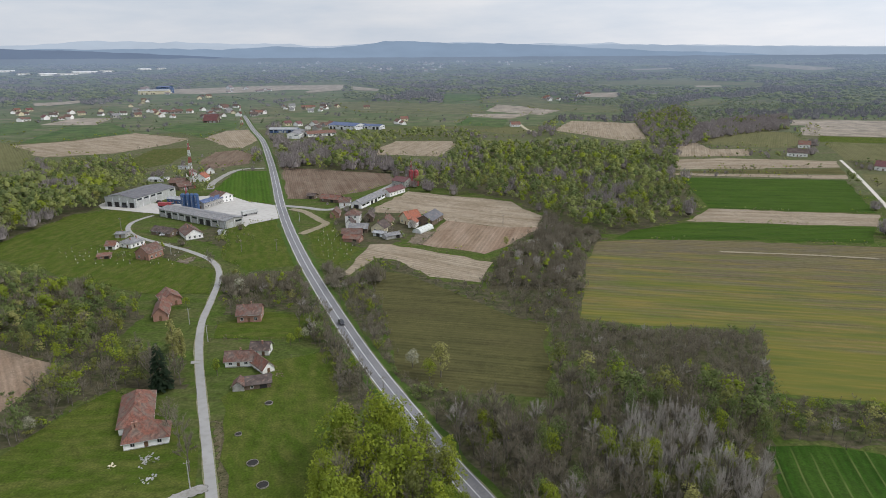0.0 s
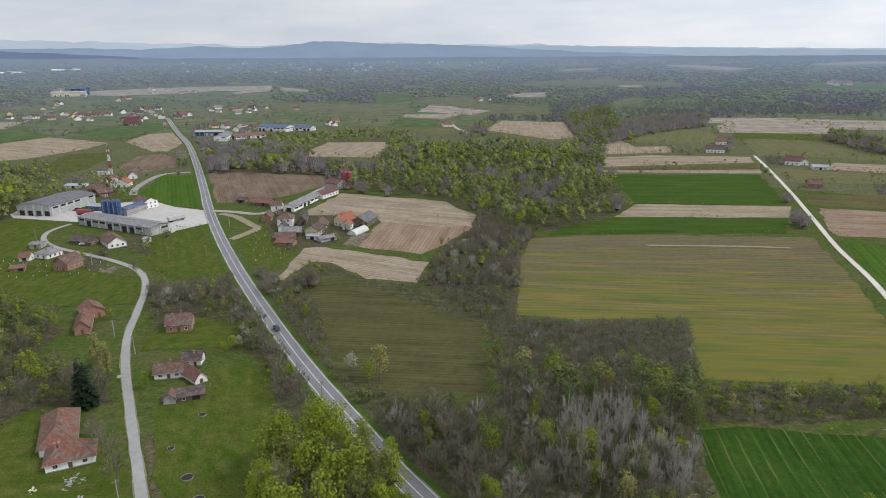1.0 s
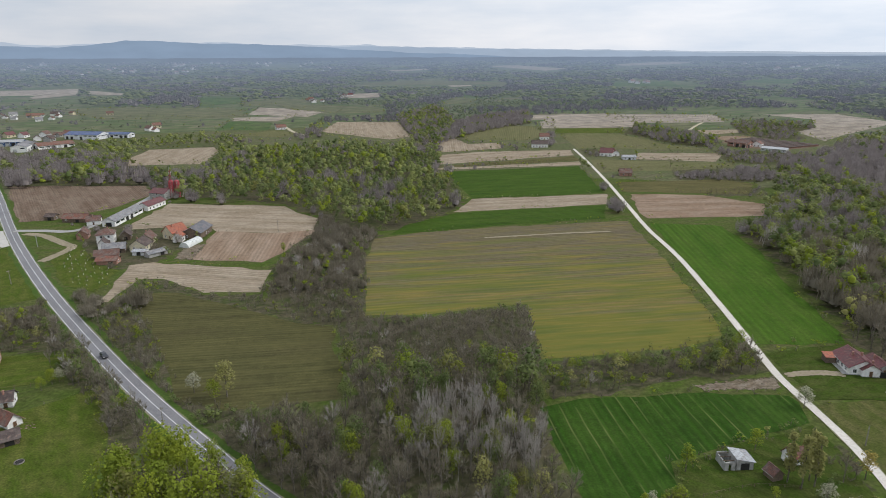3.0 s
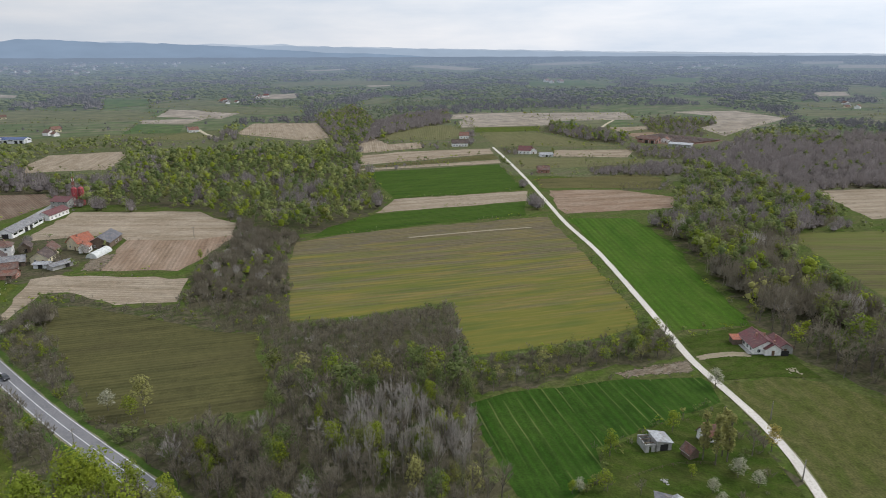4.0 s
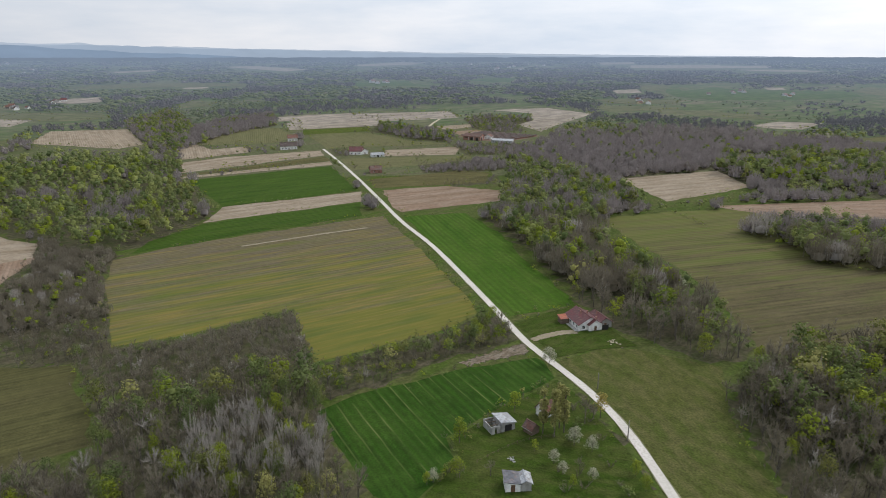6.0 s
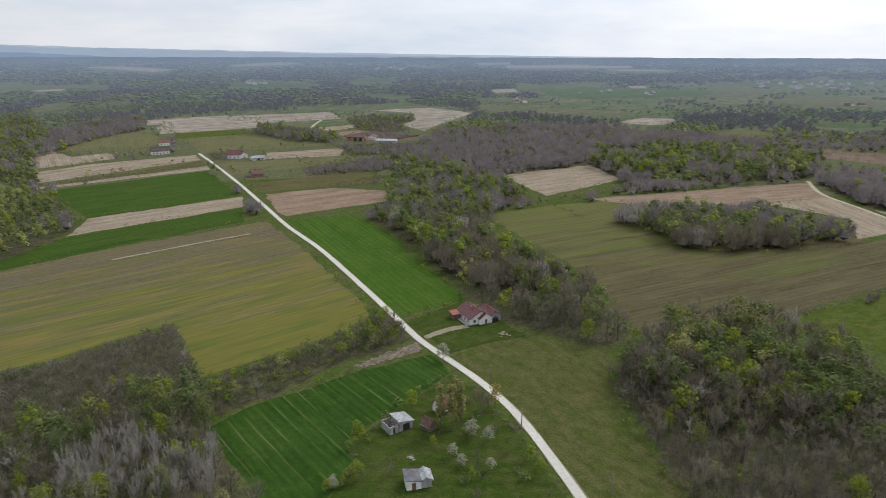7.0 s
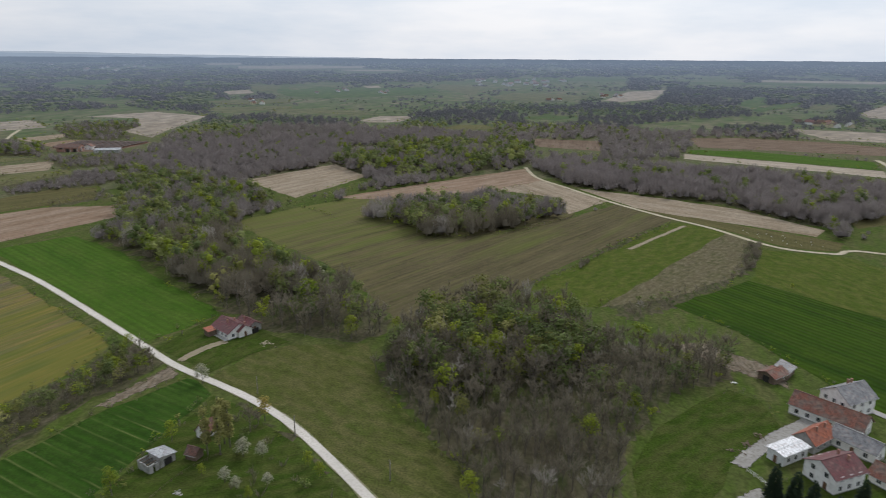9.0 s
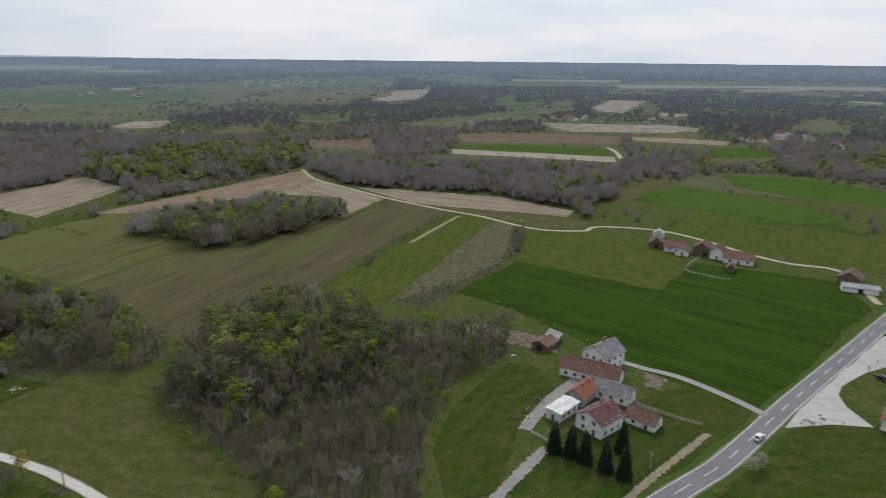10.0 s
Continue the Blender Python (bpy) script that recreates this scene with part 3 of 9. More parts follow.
def soft_patch(name, material, label, pts, z):
    """Worn ground that thins out into the grass: a net whose cover falls off towards its outline."""
    xs, ys = [p[0] for p in pts], [p[1] for p in pts]
    cell = 1.0
    gx, gy = np.arange(min(xs) - 2, max(xs) + 2, cell), np.arange(min(ys) - 2, max(ys) + 2, cell)
    X, Y = np.meshgrid(gx, gy, indexing="ij")
    x, y = X.ravel(), Y.ravel()
    d = np.full(len(x), 1e9)
    for i in range(len(pts)):
        (x0, y0), (x1, y1) = pts[i - 1], pts[i]
        l2 = (x1 - x0) ** 2 + (y1 - y0) ** 2 + 1e-9
        k = np.clip(((x - x0) * (x1 - x0) + (y - y0) * (y1 - y0)) / l2, 0, 1)
        d = np.minimum(d, np.hypot(x - x0 - k * (x1 - x0), y - y0 - k * (y1 - y0)))
    d = np.where(inside(x, y, pts), d, -d)
    cover = np.clip(0.5 + d / (3.0), 0, 1)
    ny = len(gy)
    f = [(i * ny + j, (i + 1) * ny + j, (i + 1) * ny + j + 1, i * ny + j + 1) for i in range(len(gx) - 1) for j in range(ny - 1) if cover[i * ny + j] + cover[(i + 1) * ny + j + 1] > 0.02]
    me = bpy.data.meshes.new(name)
    me.from_pydata([(float(p), float(q), z) for p, q in zip(x, y)], [], f)
    me.attributes.new("cover", "FLOAT", "POINT").data.foreach_set("value", cover.astype(np.float32))
    uv = me.uv_layers.new(name="plan")
    for lp in me.loops:
        uv.data[lp.index].uv = (x[lp.vertex_index], y[lp.vertex_index])
    me.materials.append(material)
    tagged(new(name, me), label, "bare ground", kind="structure")


def field(material, label, pts, rows=None):
    far = sum(math.hypot(*p) for p in pts) / len(pts) > 1000
    name = "backdrop_field" if far else "meadow" if "meadow" in material else "bare_ground" if material == "soil" else "yard" if material == "yard" else "field"
    if far:
        material = FAR_KIND.get(material, "far_olive")
    # olive plots farther off swap to the haze-lightened colour
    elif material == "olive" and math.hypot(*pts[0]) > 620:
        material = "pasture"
    area = abs(sum(pts[i - 1][0] * pts[i][1] - pts[i][0] * pts[i - 1][1] for i in range(len(pts)))) / 2
    if material in ("soil", "scrub_tan") and area < 2500:
        soft_patch(name, LAND[material + "_soft"], label, pts, 0.0305 + 0.001 * (len(FIELD_POLYS) % 100))
        return
    FIELD_POLYS.append(pts)
    sheet(name, LAND[material], label, pts, 0.142 if material == "yard" else 0.03 + 0.001 * (len(FIELD_POLYS) % 100), rows=rows, wander=0.25 if material == "yard" else 1.0)


def spline(pts, step=6.0):
    """A smooth line through the given points."""
    p = [Vector((x, y, 0)) for x, y in pts]
    p = [p[0] * 2 - p[1]] + p + [p[-1] * 2 - p[-2]]
    out = []
    for i in range(1, len(p) - 2):
        n = max(2, int((p[i + 1] - p[i]).length / step))
        for j in range(n):
            t = j / n
            a, b, c, d = p[i - 1], p[i], p[i + 1], p[i + 2]
            out.append(0.5 * ((2 * b) + (c - a) * t + (2 * a - 5 * b + 4 * c - d) * t * t + (3 * b - a - 3 * c + d) * t ** 3))
    return out + [p[-2]]


def ribbon(line, o0, o1, z, cut=None, wobble=0.0):
    """Quads along a line between two side offsets; cut = (dash, gap) leaves gaps; wobble makes the outline uneven."""
    bm = bmesh.new()
    run, prev = 0.0, None
    for i, p in enumerate(line):
        d = (line[min(i + 1, len(line) - 1)] - line[max(i - 1, 0)]).normalized()
        s = Vector((d.y, -d.x, 0))
        h = ground_z(p.length) + z
        w0, w1 = wobble * noise.noise(p * 0.11), wobble * noise.noise(p * 0.11 + Vector((50, 0, 0)))
        cur = (bm.verts.new(p + s * (o0 + w0) + Vector((0, 0, h))), bm.verts.new(p + s * (o1 + w1) + Vector((0, 0, h))))
        if prev and not (cut and p.y < 120 and run % (cut[0] + cut[1]) >= cut[0]):
            bm.faces.new((prev[0], prev[1], cur[1], cur[0]))
        if i:
            run += (p - line[i - 1]).length
        prev = cur
    bmesh.ops.delete(bm, geom=[v for v in bm.verts if not v.link_faces], context="VERTS")
    bmesh.ops.recalc_face_normals(bm, faces=bm.faces)
    if bm.faces and sum(f.normal.z for f in bm.faces) < 0:
        bmesh.ops.reverse_faces(bm, faces=bm.faces)
    return bm


def soft_lane(name, material, width, label, line, z):
    """A worn track: full in its middle, thinning out into the grass at its edges and ends."""
    offs = ((-width / 2 - 0.9, 0.0), (-width / 2 + 0.35, 1.5), (0, 1.1), (width / 2 - 0.35, 1.5), (width / 2 + 0.9, 0.0))
    v, f, cover = [], [], []
    for i, p in enumerate(line):
        d = (line[min(i + 1, len(line) - 1)] - line[max(i - 1, 0)]).normalized()
        s = Vector((d.y, -d.x, 0))
        for o, c in offs:
            q = p + s * (o * (1 + 0.22 * noise.noise(p * 0.13 + Vector((o, 0, 0)))))
            v.append((q.x, q.y, ground_z(q.length) + z))
            cover.append(0.0 if i in (0, len(line) - 1) else c)
    for i in range(len(line) - 1):
        for j in range(4):
            f.append((i * 5 + j, i * 5 + j + 1, i * 5 + j + 6, i * 5 + j + 5))
    me = bpy.data.meshes.new(name)
    me.from_pydata(v, [], f)
    me.attributes.new("cover", "FLOAT", "POINT").data.foreach_set("value", np.array(cover, np.float32))
    uv = me.uv_layers.new(name="plan")
    for lp in me.loops:
        uv.data[lp.index].uv = v[lp.vertex_index][:2]
    me.materials.append(MAT[material])
    tagged(new(name, me), label, "track", kind="structure")


def road(name, material, width, label, pts):
    line = spline(pts)
    ROAD_LINES.append((np.array([(p.x, p.y) for p in line]), width))
    if material.endswith("_soft"):
        soft_lane(name, material, width, label, spline(pts, 2.5), 0.15 + 0.004 * len(ROAD_LINES))
        return
    z = 0.15 + 0.004 * len(ROAD_LINES)
    me = bpy.data.meshes.new(name)
    ribbon(line, -width / 2, width / 2, z).to_mesh(me)
    me.materials.append(MAT[material])
    ob = tagged(new(name, me), label, "road", kind="structure")
    bm = ribbon(spline(pts, 2.0), -width / 2 - 0.3, width / 2 + 0.3, z - 0.006, wobble=0.5)
    part("verge", bm, MAT["verge"], ob, "worn verge of the road")
    if material == "asphalt":
        part("grass_verge", ribbon(spline(pts, 2.0), -width / 2 - 2.2, width / 2 + 2.4, z - 0.02, wobble=1.4), MAT["grass"], ob, "mown green grass verge")
        fine = spline(pts, 2.0)
        for o in (-width / 2 + 0.35, width / 2 - 0.35):
            part("edge_line", ribbon(fine, o - 0.1, o + 0.1, z + 0.012), MAT["paint"], ob, "white edge line")
        fine = spline(pts, 1.0)
        part("centre_line", ribbon(fine, -0.1, 0.1, z + 0.012, (6.0, 6.0)), MAT["paint"], ob, "dashed white centre line")


# ---- fields and meadows ----
field("ploughed", "ploughed brown field beside the main road", [(-152.9, 605.4), (-118.7, 594.5), (-48.1, 567.7), (-40.3, 529.7), (-63.6, 488.4), (-100.5, 464.8), (-116, 465.3)])
field("stubble", "pale stubble field behind the farmhouses", [(-27.8, 489.4), (48.4, 450.7), (53.7, 427.4), (64.8, 406.1), (56.6, 378.8), (35.8, 378), (1.5, 395.7), (-2.1, 409.4), (-19.1, 416.2), (-51.6, 420.4)])
field("ploughed_tan", "bare harrowed field beside pale stubble", [(1.5, 395.7), (35.8, 378), (58.3, 378.8), (37.3, 342.3), (21.4, 323.5), (-12.9, 342.3)])
field("stubble", "narrow strip of dry pale stubble", [(-41.3, 343), (-30.3, 343.8), (24.6, 309.8), (16.6, 279.4), (-7.1, 287.8), (-25.1, 314.6), (-35.6, 317.8), (-45.5, 290.1), (-49.8, 291.9)])
field("olive_dark", "olive young crop field beside the main road", [(-37.8, 298.5), (-18.1, 292.1), (8.2, 261.3), (26.8, 238.8), (39, 230.1), (32.2, 174.3), (19.5, 176.2), (-1.4, 179.9), (-16.4, 191.4), (-20.3, 218), (-27.3, 252)], -12)
field("olive_big", "large olive and yellow crop field", [(86.3, 346.1), (115.8, 350.1), (157.8, 345.3), (245.8, 328.6), (225.1, 276.5), (205.2, 231.6), (180.8, 180.7), (172.8, 169.1), (155.9, 166.7), (122.5, 172), (101.2, 176.6), (120.7, 224.7), (79.3, 228.4), (53.9, 236.6), (69.2, 302.9)])
field("wheat", "dark green strip of winter wheat", [(96, 350.9), (111.4, 369.5), (150.3, 387.6), (259.1, 373.6), (236.2, 338), (159, 347.8)])
field("stubble", "pale strip of bare soil between green crops", [(151.5, 390.7), (179.5, 424.7), (282.4, 404.3), (261.9, 374.3)])
field("wheat", "dark green winter wheat field", [(203.3, 541), (331.3, 523.1), (282.9, 408.8), (232.2, 415.9), (180.3, 426.5), (188.4, 472.4)])
field("stubble", "pale stubble strip at the far slope", [(208.4, 580.5), (232.6, 638.3), (287.9, 644.8), (381.2, 620.6), (364, 585.5)])
field("olive", "thin grassy strip between stubble strips", [(205, 571.1), (361.9, 582), (348.2, 550), (203.3, 564.8)])
field("stubble", "narrow pale stubble strip", [(202.2, 561.8), (346.2, 546.9), (336.4, 528.1), (199.9, 552.6)])
field("wheat_bright", "bright green wheat beside the white road", [(255.5, 319.3), (291.9, 297.8), (269.4, 244.3), (235.3, 191.9), (217.9, 157.7), (209.9, 148.4), (179.2, 159.5), (184.9, 171.3), (209.3, 220.6)])
field("wheat_rows", "dark green wheat with tractor tracks", [(85.3, 148.5), (98.9, 148.7), (137.1, 138.5), (160.1, 127.8), (159.6, 123.7), (153, 114.3), (120.4, 113.7), (104.1, 113.1), (98.6, 103.6), (78.5, 97.8), (74.9, 106.7)])
field("meadow", "mown meadow beside the white road", [(163.7, 120.7), (182.4, 116.8), (191.9, 107.9), (200.7, 81.2), (189.7, 74.9), (172.3, 66), (153.8, 48.3), (132.1, 28.1), (122.2, 21.7), (110.2, 40), (124.7, 52.7), (134.1, 66.1), (149.3, 91.4)])
field("ploughed_tan", "pinkish ploughed field beside the white road", [(298.1, 397.1), (345, 375.4), (364.5, 333.3), (335.6, 308), (262.1, 329.5), (266.9, 344.9)])
field("olive", "olive grass strip beyond the white road", [(315.5, 440.4), (405.3, 419), (415.5, 394.1), (379.4, 364.3), (297.4, 407)])
field("olive", "olive meadow beside the hamlet", [(364.6, 554.7), (473.1, 487.5), (450.6, 467.4), (338.8, 491.3)])
field("stubble", "stubble strip behind the hamlet", [(435.9, 575.1), (516.1, 537.3), (470.7, 496.7), (405.9, 539.6)])
field("olive", "dull green field behind the hamlet", [(448.1, 752.6), (520.4, 732.7), (506.2, 609.6), (391.8, 625.9)])
field("stubble", "pale stubble field", [(526, 948.4), (618, 903.6), (578.3, 812.2), (477.2, 834.2)])
field("olive", "olive field by the wood", [(372.2, 884.8), (462.4, 868.2), (427.8, 755), (372.9, 714.4), (305, 753)])
field("stubble", "curved pale stubble field", [(273.5, 749.3), (299.6, 768.4), (294.7, 709.8), (334.9, 708.2), (316.4, 661.5), (239.8, 657.9)])
field("stubble_pale", "large pale stubble field", [(928.4, 885.8), (1051.2, 838.9), (1001.7, 695.1), (779.3, 608.7), (706.7, 574.6), (756.6, 658), (828.5, 691.3), (931.1, 784.6)])
field("stubble", "stubble field with tractor rows", [(153.9, 908.2), (204.2, 1041.4), (293.6, 998), (254.3, 810), (219.7, 787.2)])
field("stubble", "striped stubble field in the wood", [(-76.5, 725.2), (-59.5, 799.9), (10.5, 796.2), (16.5, 754), (-6, 670.7), (-72.5, 685.9)])
field("ploughed_tan", "bare reddish earth field", [(684.3, 992.6), (835.4, 892.2), (769.6, 808.1), (652.4, 844.2)])
field("stubble", "tan stubble field in the wood", [(475.9, 299.7), (577.2, 262.1), (521.7, 207.1), (423.2, 225.9)])
field("olive_brown", "wide olive brown young crop field", [(343.8, 228.2), (398.3, 207.1), (372, 167.9), (349.1, 121.5), (349.3, 80.2), (368.2, 55.1), (413.4, 25.3), (467.7, -4.6), (429.2, -40.4), (344, 3.4), (293.1, 28.2), (237.5, 44.7), (222.2, 78), (268.2, 116.4)], -26)
field("olive_brown", "young crop running round the grove", [(349, 118), (372, 168), (398, 207), (432, 185), (445, 140), (480, 92), (430, 22), (413, 25), (368, 55), (349, 80)], -26)
field("ploughed_tan", "brown strip along the dirt track", [(432.3, 198.9), (586.6, 92.6), (603.8, 79.3), (546.5, 56.8), (501.4, 78.7), (435.9, 151.3)])
field("stubble", "pale reddish strip by the dirt track", [(493.1, 90.8), (546.5, 56.8), (475.8, 1.4), (426.2, 26.3), (479.9, 36.6)])
field("meadow_bright", "green meadow strip with a worn path", [(258.3, 41.3), (422.4, -38.2), (420.7, -48.3), (407, -70.3), (259.4, 0.8)])
field("scrub_tan", "dry brown scrub strip", [(259.5, 0.3), (405.6, -70.1), (387.4, -79), (316.6, -60.7), (277.6, -27.4)])
field("meadow_bright", "light green meadow beside the dirt track", [(371.3, -82.9), (366.4, -127.1), (311.9, -156.9), (267.6, -122.9), (295.8, -89.8), (314.8, -67.4)])
field("wheat_deep", "dark green wheat field beside the main road", [(270.2, -29.4), (313.9, -66.4), (294.9, -89.5), (266.9, -122.6), (305.9, -158.7), (272.6, -212.8), (238.2, -205), (209.5, -168), (162, -111.4), (176.1, -96.6), (197.2, -80.2), (222.2, -66.9), (249.6, -50)], -134)
field("olive", "olive field by the wood edge", [(459.9, -151), (550.3, -233.5), (522.5, -249.6), (470.7, -192.2), (436.9, -150)])
field("wheat_bright", "green wheat field beyond the dirt track", [(481.3, -196.4), (517.4, -249.8), (478.4, -273.6), (423.1, -302.6), (385.1, -300.5), (382.5, -259.8), (426.3, -228.7), (438.7, -196.7)])
field("meadow_bright", "bright green meadow behind the hamlet", [(390.5, -185.7), (425.2, -213.6), (378.7, -246), (335.2, -206.1), (375.1, -173.4)])
field("meadow_bright", "bright green field behind the farm buildings", [(377.2, -245.9), (338, -290), (278.7, -252.5), (298, -230.9), (335.1, -206.8)])
field("wheat_bright", "far green field beside the wood", [(568.6, -308.8), (542.6, -383), (473, -412.7), (420.2, -369.2), (465.7, -317.3), (513.3, -292.6)])
field("stubble", "long pale stubble strip beside the track", [(519.5, 25.7), (506.5, -17), (476.1, -85), (428.1, -129.1), (409.2, -119.6), (429.3, -77.8), (446.8, -27.1), (482.4, -0.5)])
field("olive", "grassy orchard strip beside the track", [(460.7, -13.2), (427.7, -77.6), (397.5, -131.1), (378.8, -122.2), (379, -99.2), (408.7, -71.5)])
field("wheat_bright", "far green strip", [(790.2, -83), (795.2, -150.9), (746.2, -260.9), (690.5, -245.3), (758.7, -79.8)])
field("stubble_pale", "far pale strip", [(753.7, -75.9), (686.1, -246.9), (645.9, -236), (715.7, -72.1)])
field("ploughed", "far reddish ploughed field", [(843.5, 101.5), (843.1, 18.4), (749.9, 11.4), (765.8, 92.6)])
field("ploughed", "far brown ploughed field", [(909.3, -95.3), (931.6, -159.5), (917, -256), (874.5, -324.4), (799.6, -290.1), (818.5, -96.8)])
field("ploughed", "far brown strip below the hamlet", [(1081.3, -252), (1045.3, -463.3), (990.7, -495.2), (925.1, -454.6), (939.8, -270.7)])
field("stubble_pale", "far pale field", [(1434.1, -454.8), (1726.5, -600.4), (1684.4, -685.6), (1307.4, -486.5), (1335.5, -442.2)])
field("stubble_pale", "far pale field corner", [(1310.2, -559.7), (1255.2, -612.3), (1200.7, -541.6), (1212.8, -524.5)])
field("stubble", "far tan field with houses", [(1685.3, 34.6), (2132.7, -29.3), (2283.9, -152.5), (1791.3, -93.5), (1643.5, -8.2)])
field("meadow_bright", "far green meadows on the slope", [(1732.8, 961.9), (2052.2, 976.4), (2014.2, 848), (2116.5, 603.1), (1890.7, 509.3), (1683.7, 590.6), (1529.4, 707.9), (1575.7, 839.8)])
field("olive", "far olive meadow", [(1805.4, 324.1), (1971.3, 304.4), (1882.4, 70.3), (1634.6, 116.7), (1624.6, 252)])
field("olive", "far pasture", [(2395.7, 642.4), (2241.6, 455.8), (1850.2, 392.9), (2116.5, 603.1)])
field("stubble_pale", "far pale meadow", [(1006.8, 414.8), (1098.7, 407.3), (1120.4, 351.5), (999.3, 339.1), (982.5, 381.4)])
field("olive", "far grass strip", [(1189.1, 665.7), (1205, 532.3), (1129.3, 418.3), (1107.6, 463.8), (1114.1, 624.9)])
field("olive", "far meadow below the wood", [(922.7, 253.4), (983.9, 237.1), (1000.8, 199.4), (952.8, 166.3)])
field("olive", "far olive field in the wood", [(1019.5, -659.2), (1158.6, -797), (1124.4, -817.6), (958.3, -713.7), (958, -662.2)])
field("wheat_bright", "far green pasture by the hamlet", [(760, -393.7), (759.5, -440.5), (682.5, -440.3), (675.5, -354.6)])
field("olive", "far pasture by the village road", [(861, -343.5), (956.7, -456.2), (925.2, -467.6), (854.2, -404.6)])
field("stubble", "far stubble by the village road", [(874.5, -324.4), (860.8, -399.6), (816.1, -456.6), (781.4, -423), (829.1, -331.1)])
field("stubble_pale", "distant pale strip on the plain", [(2656.7, -930.4), (2407.1, -1929.1), (2174.6, -1745.7), (2409.5, -1318.8), (2369.6, -863.1)])
field("meadow_bright", "distant green strip on the plain", [(2893.6, -262.5), (2746.9, -949.2), (2722.6, -1690.7), (2629.6, -2104.4), (2515.6, -2014.6), (2572.4, -1169.5), (2750.7, -273.3)])
field("stubble_pale", "distant pale strip", [(3076.8, -585.4), (2989.7, -1085.7), (2841.6, -1032.6), (2920.6, -556)])
field("stubble_pale", "distant dry field", [(3624.3, 2259.4), (3974, 1560.6), (3731.5, 1466.9), (3330.2, 2079.1)])
field("wheat", "green field near the village", [(-527.4, 797.1), (-583.5, 1025.4), (-541.9, 1058.4), (-434.5, 914.6), (-478.5, 822.2)])
field("stubble", "pale field near the village", [(-524.1, 781.2), (-471.1, 821.8), (-431.2, 907.4), (-329.4, 837.5), (-332.4, 781.9), (-364.4, 707.6), (-423.5, 681.3), (-467.1, 712.4)])
field("wheat", "green field below the village houses", [(-433, 966.3), (-407.4, 1031.2), (-383.1, 1105.5), (-337.7, 1082.4), (-308.5, 958.5), (-315.2, 848.8)])
field("stubble", "stubble field beside the main road", [(-311.4, 842.5), (-311.4, 928.7), (-282.8, 941.7), (-234.7, 820.6), (-232.8, 746.8), (-249.4, 747.7)])
field("ploughed", "brown ploughed plot behind the houses", [(-246, 639.7), (-253.4, 711.2), (-233.6, 728.1), (-203, 687.7), (-192.4, 630.4), (-220.3, 598.4)])
field("wheat_bright", "green field between road and yard", [(-182.5, 496.7), (-190.5, 588), (-161.5, 586.9), (-121, 450.2), (-140.2, 450.8), (-165.9, 466.9)])
field("meadow", "meadow behind the depot", [(-323.4, 653.9), (-333.7, 737.5), (-299.6, 750.1), (-278.9, 712.3), (-271.8, 633.7), (-282.6, 607.3)])
field("olive", "dull green plots near the village", [(-566.1, 763.2), (-560.3, 815.2), (-459.7, 720.8), (-400, 605.5), (-433, 576.4)])
field("wheat", "green plot near the village", [(-700.9, 952.3), (-689.9, 1097.3), (-618.7, 1002.2), (-586.1, 889.4), (-649.4, 880)])
field("meadow", "wide green pasture", [(-217.9, 1369.3), (-229.2, 1526.4), (-30.7, 1451.6), (65.7, 1375.2), (78.5, 1205), (-25.3, 1189), (-153, 1223.7)])
field("wheat", "green field with trees behind", [(17.3, 985.9), (43.8, 1115.9), (107, 1070.3), (87.6, 956.9)])
field("stubble_pale", "pale strips of stubble", [(46.4, 1183.3), (157.8, 1174.5), (113.6, 1089.9), (49.1, 1126.3)])
field("stubble", "pale far strips", [(80.9, 1243.1), (115.4, 1403.3), (159.5, 1366.5), (220.7, 1244.7), (174.4, 1150)])
field("olive", "far green plots", [(149.7, 1507.6), (347.2, 1318.5), (323.1, 1185.3), (220.7, 1244.7), (167.3, 1334.7)])
field("stubble_pale", "distant pale field", [(343.5, 1699.7), (413.2, 1815.6), (487.4, 1832), (437.8, 1642.4), (371.1, 1628)])
field("olive", "pasture around a lone house", [(39.7, 907.4), (95.8, 956.4), (122, 902.4), (94.3, 863.4)])
field("stubble", "pale strip near the village edge", [(-933.6, 1496), (-910.6, 1643.6), (-856.4, 1543.8), (-875.7, 1442)])
field("stubble", "village garden plots", [(-639.2, 1029), (-650, 1145.8), (-577.8, 1140.5), (-546.5, 1022.9)])
field("stubble_pale", "pale stubble beyond the road", [(549.1, 1029.1), (686.2, 1010.1), (699.4, 941), (658.1, 883.7), (618.7, 907.8), (509.8, 953.5)])
field("stubble", "tan stubble beyond the far road", [(505.7, 922.5), (623.4, 915), (658.1, 883.7), (592.5, 792.8), (460, 829.7)])
field("ploughed_tan", "dry ploughed field by a left wood", [(-192, 220.5), (-160.5, 211.3), (-133.3, 199), (-130, 181.5), (-131.8, 168), (-149.7, 165.1)])
field("meadow_bright", "meadow with farm buildings and clothes line", [(-69, 175.5), (-59.7, 200.1), (-39.7, 208.7), (-33.3, 180.3), (-34.2, 147.2), (-30.4, 114.2), (-47.4, 114.3)])
field("meadow_bright", "bright lawn behind a brick house", [(-86, 218.9), (-88.9, 232.1), (-73.6, 245.2), (-56.5, 241.3), (-50.1, 218.4)])
field("meadow_bright", "grass paddock by the old house", [(-113, 161.7), (-104.8, 181.2), (-87.8, 170.7), (-66.7, 150.1), (-60.5, 131.3), (-59.7, 114.4), (-106.3, 114.8), (-120.4, 134)])
